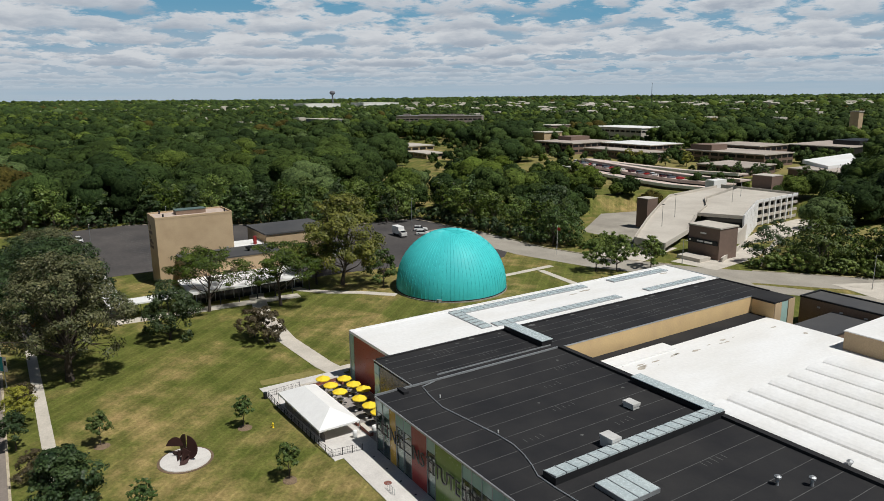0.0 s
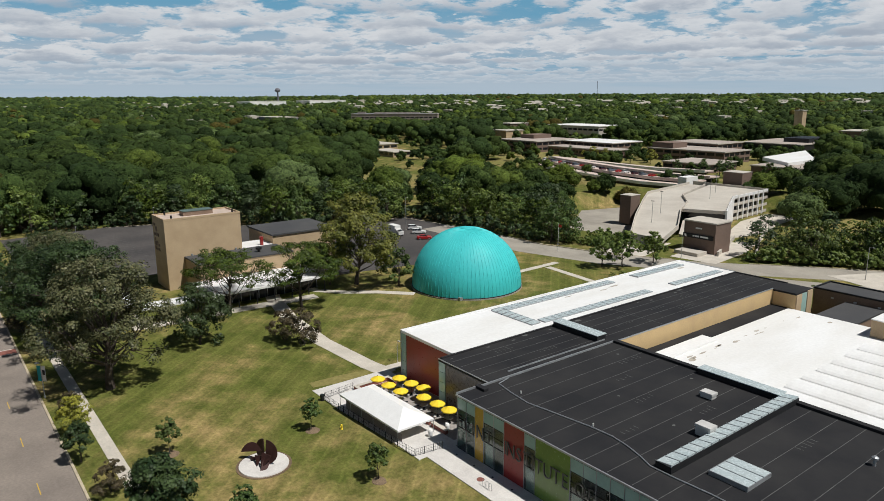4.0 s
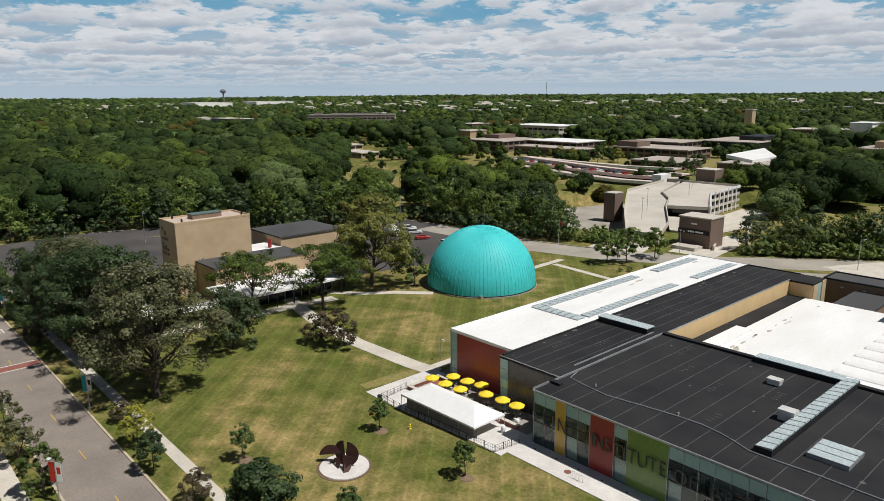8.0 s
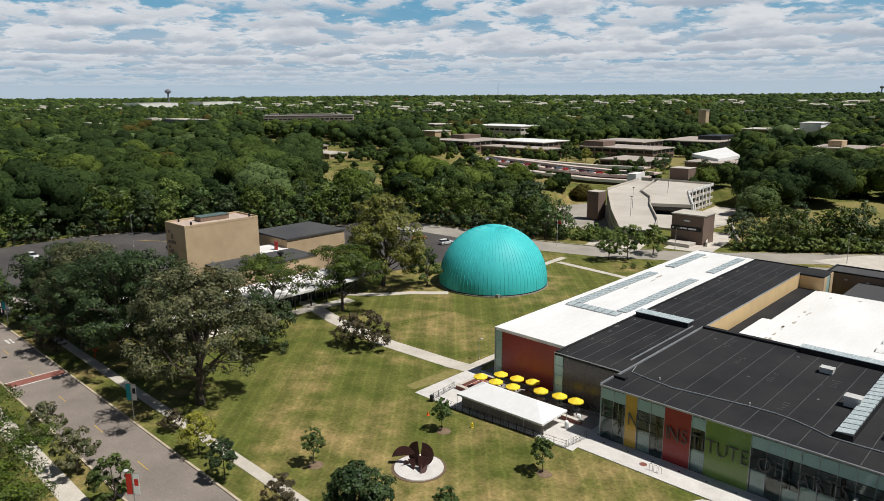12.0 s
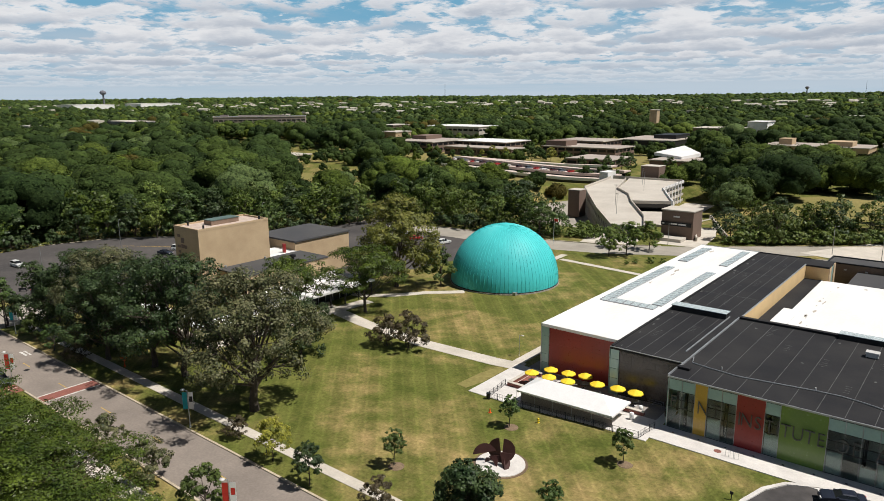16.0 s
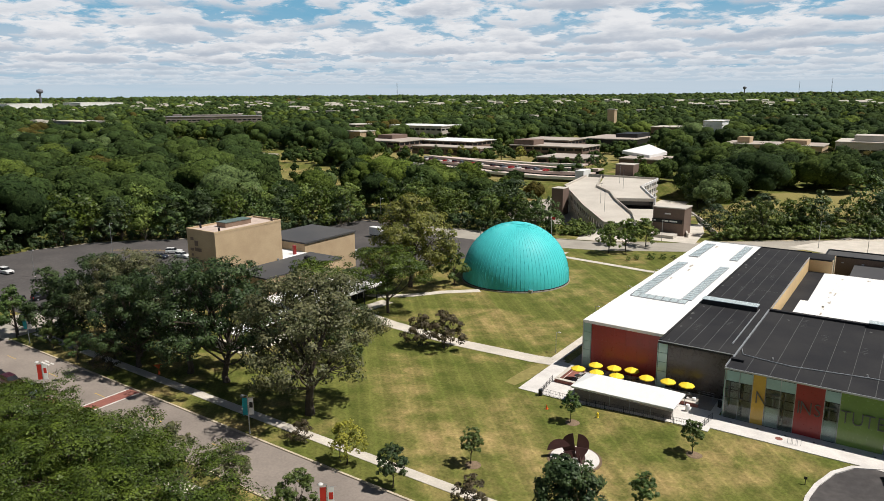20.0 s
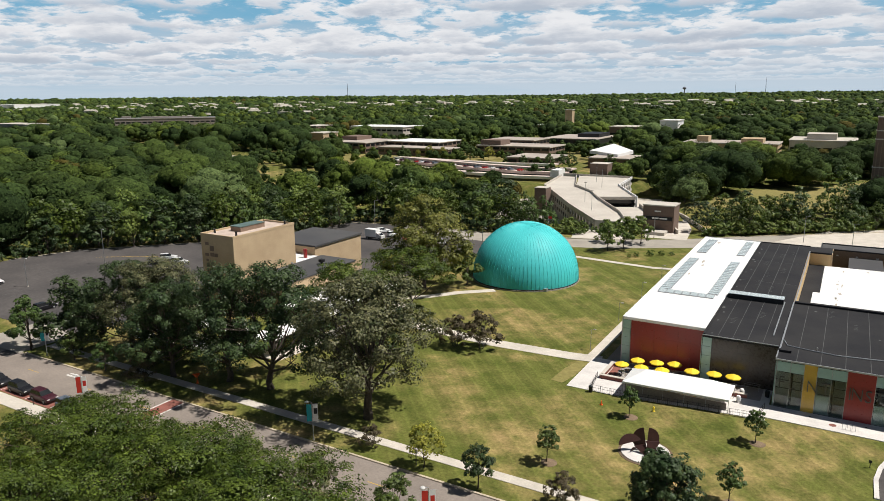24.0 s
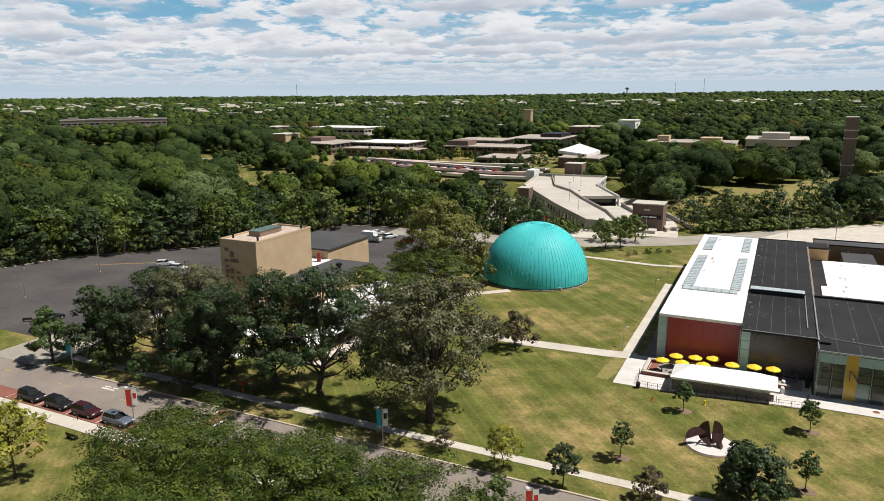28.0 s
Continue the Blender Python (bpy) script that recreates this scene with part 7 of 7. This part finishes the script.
# ---- street markings ----
for x in np.arange(-100, 90, 14.0):
    if not -30 < x < -20:
        part("lane_dash", Geo().box(float(x), -70.95, 0.03, float(x) + 3.0, -70.83, 0.036), M_YELLOW, label="worn yellow lane dash on the street", category="lane mark", at=(float(x), -70.9, 0.03), group="lane dashes")
for x in (-27.05, -24.35):
    part("stop_line", Geo().box(x - 0.15, -75.2, 0.03, x + 0.15, -67.1, 0.038), M_WHITE, label="white line beside the brick crosswalk", category="road mark", at=(x, -71, 0.03))
for x in (-60.4, -53.3, -46.6, -40.2, -33.6):
    part("bay_line", Geo().box(x - 0.06, -77.9, 0.04, x + 0.06, -75.5, 0.046), M_WHITE, label="pale line between parking bays", category="road mark", at=(x, -76.7, 0.04), group="parking bay lines")
part("bike_mark", Geo().box(-50.0, -69.3, 0.03, -47.2, -68.9, 0.036).box(-50.0, -68.6, 0.03, -48.6, -68.3, 0.036).box(-48.2, -68.6, 0.03, -47.0, -68.3, 0.036), M_WHITE, label="white painted bicycle mark on the street", category="road mark", at=(-48.5, -69, 0.03))
part("drain_patch", Geo().box(-70.5, -69.6, 0.03, -66.8, -67.2, 0.036), M_LOT, label="dark asphalt patch round a drain", category="road patch", at=(-68.6, -68.4, 0.03))
lines = thing("parking_lines", (-105, -25, 0.04), "faded white car park lines", "road mark")
for i in range(22):
    x = -132 + i * 2.7
    part("line", Geo().box(x, -49.0, 0.035, x + 0.1, -44.0, 0.041), M_SCUFF, lines)
    part("line", Geo().box(x + 2, -32.0, 0.035, x + 2.1, -27.0, 0.041), M_SCUFF, lines)
for i in range(12):
    x = -124 + i * 1.2
    part("line", Geo().add([(x, -14.5 + i * 0.75, 0.036), (x + 0.15, -14.5 + i * 0.75, 0.036), (x + 2.4, -12.2 + i * 0.75, 0.04), (x + 2.2, -12.2 + i * 0.75, 0.04)], [(0, 1, 2, 3)]), M_YELLOW, lines)
ke = paved("kerb", [(-143, -28), (-137, -10), (-108, 19.6), (-96, 40), (-94, 66)], 0.3, M_KERB, 0.18, "pale concrete kerb round the car park", "kerb")
for line in ([(-150, 58.2), (-92, 63.2), (-60, 68.3), (-29, 69.4), (-8.5, 75), (6, 82.6)], [(22, 93.5), (39, 106.5), (63, 123.5), (90, 147)]):
    paved("kerb", line, 0.35, M_KERB, 0.18, "pale concrete kerb of the service road", "kerb")
# drive at the museum entrance
drv = [(63.4, -46), (63.4, -41.5), (63.9, -38.6), (65.2, -35.4), (67.0, -33.2), (70.0, -31.8), (74, -31.2), (118, -31.2), (118, -46)]
part("drive", Geo().prism(drv, lambda x, y: gz(x, y) - 0.4, lambda x, y: gz(x, y) + 0.03 + 0.06 * (y > -33)), M_LOT, label="dark asphalt entrance drive", category="drive", kind="structure")
paved("kerb", drv[:8], 0.5, M_PLAZA, 0.16, "white concrete kerb of the entrance drive", "kerb")
ec = thing("entrance_canopy", (86, -31, 0.9), "black flat entrance canopy with a white edge", "canopy")
part("roof", Geo().box(80.3, -36, 4.2, 96, -28.2, 4.6), M_BLACK, ec)
part("edge", Geo().box(80.05, -36.2, 4.15, 80.3, -28.2, 4.75), M_WROOF, ec)
for x in (81.0, 95.5):
    part("post", Geo().cyl(x, -35.4, gz(x, -35.4), 4.2, 0.15, n=10), M_TRIM, ec)


# ---- cars ----
def build_car(name, paint, label, suv=True, at=(0, 0, 0)):
    """A parked car along x at the origin: rounded body, cabin, glass, wheels, lights."""
    L, W, H = (4.65, 1.86, 1.68) if suv else (4.6, 1.82, 1.45)
    c = thing(name, (0, 0, 0), label, "car")
    z0 = 0.3
    prof = [(-L / 2, 0.55), (-L / 2 + 0.02, 0.9), (-L / 2 + 0.14, 1.04), (-L / 2 + 0.6, 1.07), (0.95, 1.04), (L / 2 - 0.75, 0.98), (L / 2 - 0.28, 0.88), (L / 2 - 0.05, 0.72), (L / 2, 0.5), (L / 2 - 0.06, z0), (-L / 2 + 0.06, z0)]
    g = Geo()
    n = len(prof)
    rings = []
    for yy, sc in ((-W / 2, 0.93), (-W / 2 + 0.05, 0.965), (-W / 2 + 0.22, 1.0), (W / 2 - 0.22, 1.0), (W / 2 - 0.05, 0.965), (W / 2, 0.93)):
        rings += [(x * sc, yy, z0 + (z - z0) * (0.88 if sc < 0.95 else 0.96 if sc < 1 else 1.0)) for x, z in prof]
    fs = [(r * n + i, r * n + (i + 1) % n, (r + 1) * n + (i + 1) % n, (r + 1) * n + i) for r in range(5) for i in range(n)]
    g.add(rings, fs + [tuple(range(n)), tuple(range(5 * n, 6 * n))[::-1]])
    part("body", g, paint, c)
    back = -L / 2 + (0.12 if suv else 0.75)
    x1, x2, x3 = (-L / 2 + 0.35, 0.1, 0.85) if suv else (-1.15, 0.15, 0.95)
    lo = [(back, -W / 2 + 0.1), (x3, -W / 2 + 0.1), (x3, W / 2 - 0.1), (back, W / 2 - 0.1)]
    hi = [(x1, -W / 2 + 0.28), (x2, -W / 2 + 0.28), (x2, W / 2 - 0.28), (x1, W / 2 - 0.28)]
    cab = Geo().add([(x, y, 0.98) for x, y in lo] + [(x, y, H - 0.05) for x, y in hi], [(0, 1, 5, 4), (1, 2, 6, 5), (2, 3, 7, 6), (3, 0, 4, 7), (4, 5, 6, 7)])
    part("cabin_glass", cab, M_DARKWIN_SHADE, c, "dark tinted glass")
    part("roof", Geo().add([(x1 - 0.06, -W / 2 + 0.25, H - 0.08), (x2 + 0.05, -W / 2 + 0.25, H - 0.08), (x2 + 0.05, W / 2 - 0.25, H - 0.08), (x1 - 0.06, W / 2 - 0.25, H - 0.08), (x1 + 0.1, -W / 2 + 0.36, H), (x2 - 0.1, -W / 2 + 0.36, H), (x2 - 0.1, W / 2 - 0.36, H), (x1 + 0.1, W / 2 - 0.36, H)],
                           [(0, 1, 5, 4), (1, 2, 6, 5), (2, 3, 7, 6), (3, 0, 4, 7), (4, 5, 6, 7), (3, 2, 1, 0)]), paint, c)
    for y in (-W / 2 + 0.17, W / 2 - 0.17):
        part("pillar", Geo().tube([(-0.35, y, 1.0), (-0.4, y * 0.88, H - 0.06)], 0.04, 4), paint, c)
    for x in (-L / 2 + 0.85, L / 2 - 0.9):
        for y in (-W / 2 + 0.06, W / 2 - 0.06):
            w = part("wheel", Geo().tube([(x, y - 0.1, 0.33), (x, y + 0.1, 0.33)], 0.33, 14), M_TYRE, c)
            part("rim", Geo().tube([(x, y - 0.11, 0.33), (x, y + 0.11, 0.33)], 0.2, 10), M_TRIM, w)
    for y in (-W / 2 + 0.28, W / 2 - 0.28):
        part("headlight", Geo().box(L / 2 - 0.16, y - 0.2, 0.68, L / 2 - 0.02, y + 0.2, 0.8), M_UNIT, c)
        part("tail_light", Geo().box(-L / 2 - 0.01, y - 0.12, 0.75, -L / 2 + 0.08, y + 0.12, 0.95), M_BRED, c)
    part("grille", Geo().box(L / 2 - 0.06, -0.5, 0.45, L / 2 + 0.02, 0.5, 0.68), M_DKMETAL, c)
    for s in (-1, 1):
        part("mirror", Geo().box(0.55, s * (W / 2 - 0.02) - 0.08, 0.98, 0.75, s * (W / 2 - 0.02) + 0.1, 1.12), paint, c)
    return c


def paint_mat(name, c):
    m = mat(name, c, tuple(v * 0.9 for v in c), 0.35, 1.0, 5.0, 0.04, 0.0, 0.1, 0.3)
    m.node_tree.nodes["Principled BSDF"].inputs["Coat Weight"].default_value = 0.12
    return m


M_TYRE = mat("tyre rubber", (0.02, 0.02, 0.02), rough=0.8)
black = build_car("car", paint_mat("black car paint", (0.012, 0.012, 0.014)), "black parked car with tinted glass")
maroon = build_car("car", paint_mat("maroon car paint", (0.05, 0.012, 0.018)), "dark maroon parked car in a brick bay")
grey = build_car("car", paint_mat("grey car paint", (0.11, 0.13, 0.16)), "slate grey parked car in a brick bay")
white = build_car("car", paint_mat("white car paint", (0.62, 0.62, 0.61)), "white parked car in the car park")
red = build_car("car", paint_mat("red car paint", (0.35, 0.02, 0.02)), "bright red parked car", suv=False)
darks = build_car("car", paint_mat("dark blue car paint", (0.02, 0.025, 0.04)), "dark sedan parked at the museum drive", suv=False)
for proto, x, y, turn, lab in ((black, -55.9, -76.6, 0, "black parked car in a brick bay"), (black, -49.6, -76.6, 0, "black parked car in a brick bay"), (maroon, -43.6, -76.6, 0, ""), (grey, -37.1, -76.6, 0, ""),
                               (white, -104.0, -6.0, 40, ""), (white, -97.0, -8.0, 10, ""), (white, -120.0, -43.8, 5, ""), (darks, -101.5, -12.0, 15, "dark sedan in the car park"), (black, -88.5, -50.0, 90, "black car at the car park edge"),
                               (white, -73.0, 53.5, 60, ""), (white, -66.5, 50.5, 60, ""), (red, -58.0, 46.5, 60, "bright red car parked behind the dome"), (darks, 72.6, -33.6, 200, ""), (white, -47.5, -52.5, 0, "white car under the trees"), (white, -54.5, -51.5, 10, "white car under the trees"), (white, -47, 47, 80, "white car beside the dark roof"),
                               (white, -40.5, -50.6, 0, "white car under the trees")):
    tagged(copy_thing(proto, pose(x, y, gz(x, y) + 0.03, 0, 0, turn)), lab, group="parked cars")
crt = random.Random(8)
for i in range(16):
    t = (i + crt.uniform(0.1, 0.9)) / 16
    k = min(2, int(t * 3))
    (x0, y0), (x1, y1) = line_a[k], line_a[k + 1]
    u = t * 3 - k
    tagged(copy_thing((white, maroon, grey, red)[i % 4], pose(x0 + (x1 - x0) * u, y0 + (y1 - y0) * u + 13, 3.6, 0, 0, 80 + crt.uniform(-8, 8))), "car parked on the roof of the terraced deck", group="cars on the terraced deck")
for p in (black, maroon, grey, white, red, darks):
    retire(p)

# ---- delivery truck in the yard behind the theatre ----
truck = thing("box_truck", (-69.1, 43.1, gz(-69.1, 43.1)), "white box truck parked in the yard", "truck")
part("cargo_box", Geo().box(-71.9, 42.0, 0.95, -67.7, 44.2, 3.3), M_WROOF, truck, "white ribbed cargo box")
part("cab", Geo().prism([(-67.6, 42.1), (-65.7, 42.1), (-65.7, 44.1), (-67.6, 44.1)], 0.6, lambda x, y: 2.4 if x < -67 else 1.5), M_UNIT, truck, "white cab")
part("windscreen", Geo().add([(-66.9, 42.25, 2.1), (-66.0, 42.25, 1.66), (-66.0, 43.95, 1.66), (-66.9, 43.95, 2.1), (-66.92, 42.25, 2.05), (-66.02, 42.25, 1.6), (-66.02, 43.95, 1.6), (-66.92, 43.95, 2.05)], [(0, 1, 2, 3), (7, 6, 5, 4), (0, 4, 5, 1), (1, 5, 6, 2), (2, 6, 7, 3), (3, 7, 4, 0)]), M_DARKWIN_SHADE, truck)
part("chassis", Geo().box(-71.7, 42.4, 0.55, -66.0, 43.8, 0.95), M_DKMETAL, truck)
for x in (-70.9, -66.6):
    for y in (42.15, 44.05):
        w = part("wheel", Geo().tube([(x, y - 0.13, 0.45), (x, y + 0.13, 0.45)], 0.42, 14), M_TYRE, truck)
        part("rim", Geo().tube([(x, y - 0.14, 0.45), (x, y + 0.14, 0.45)], 0.22, 10), M_TRIM, w)
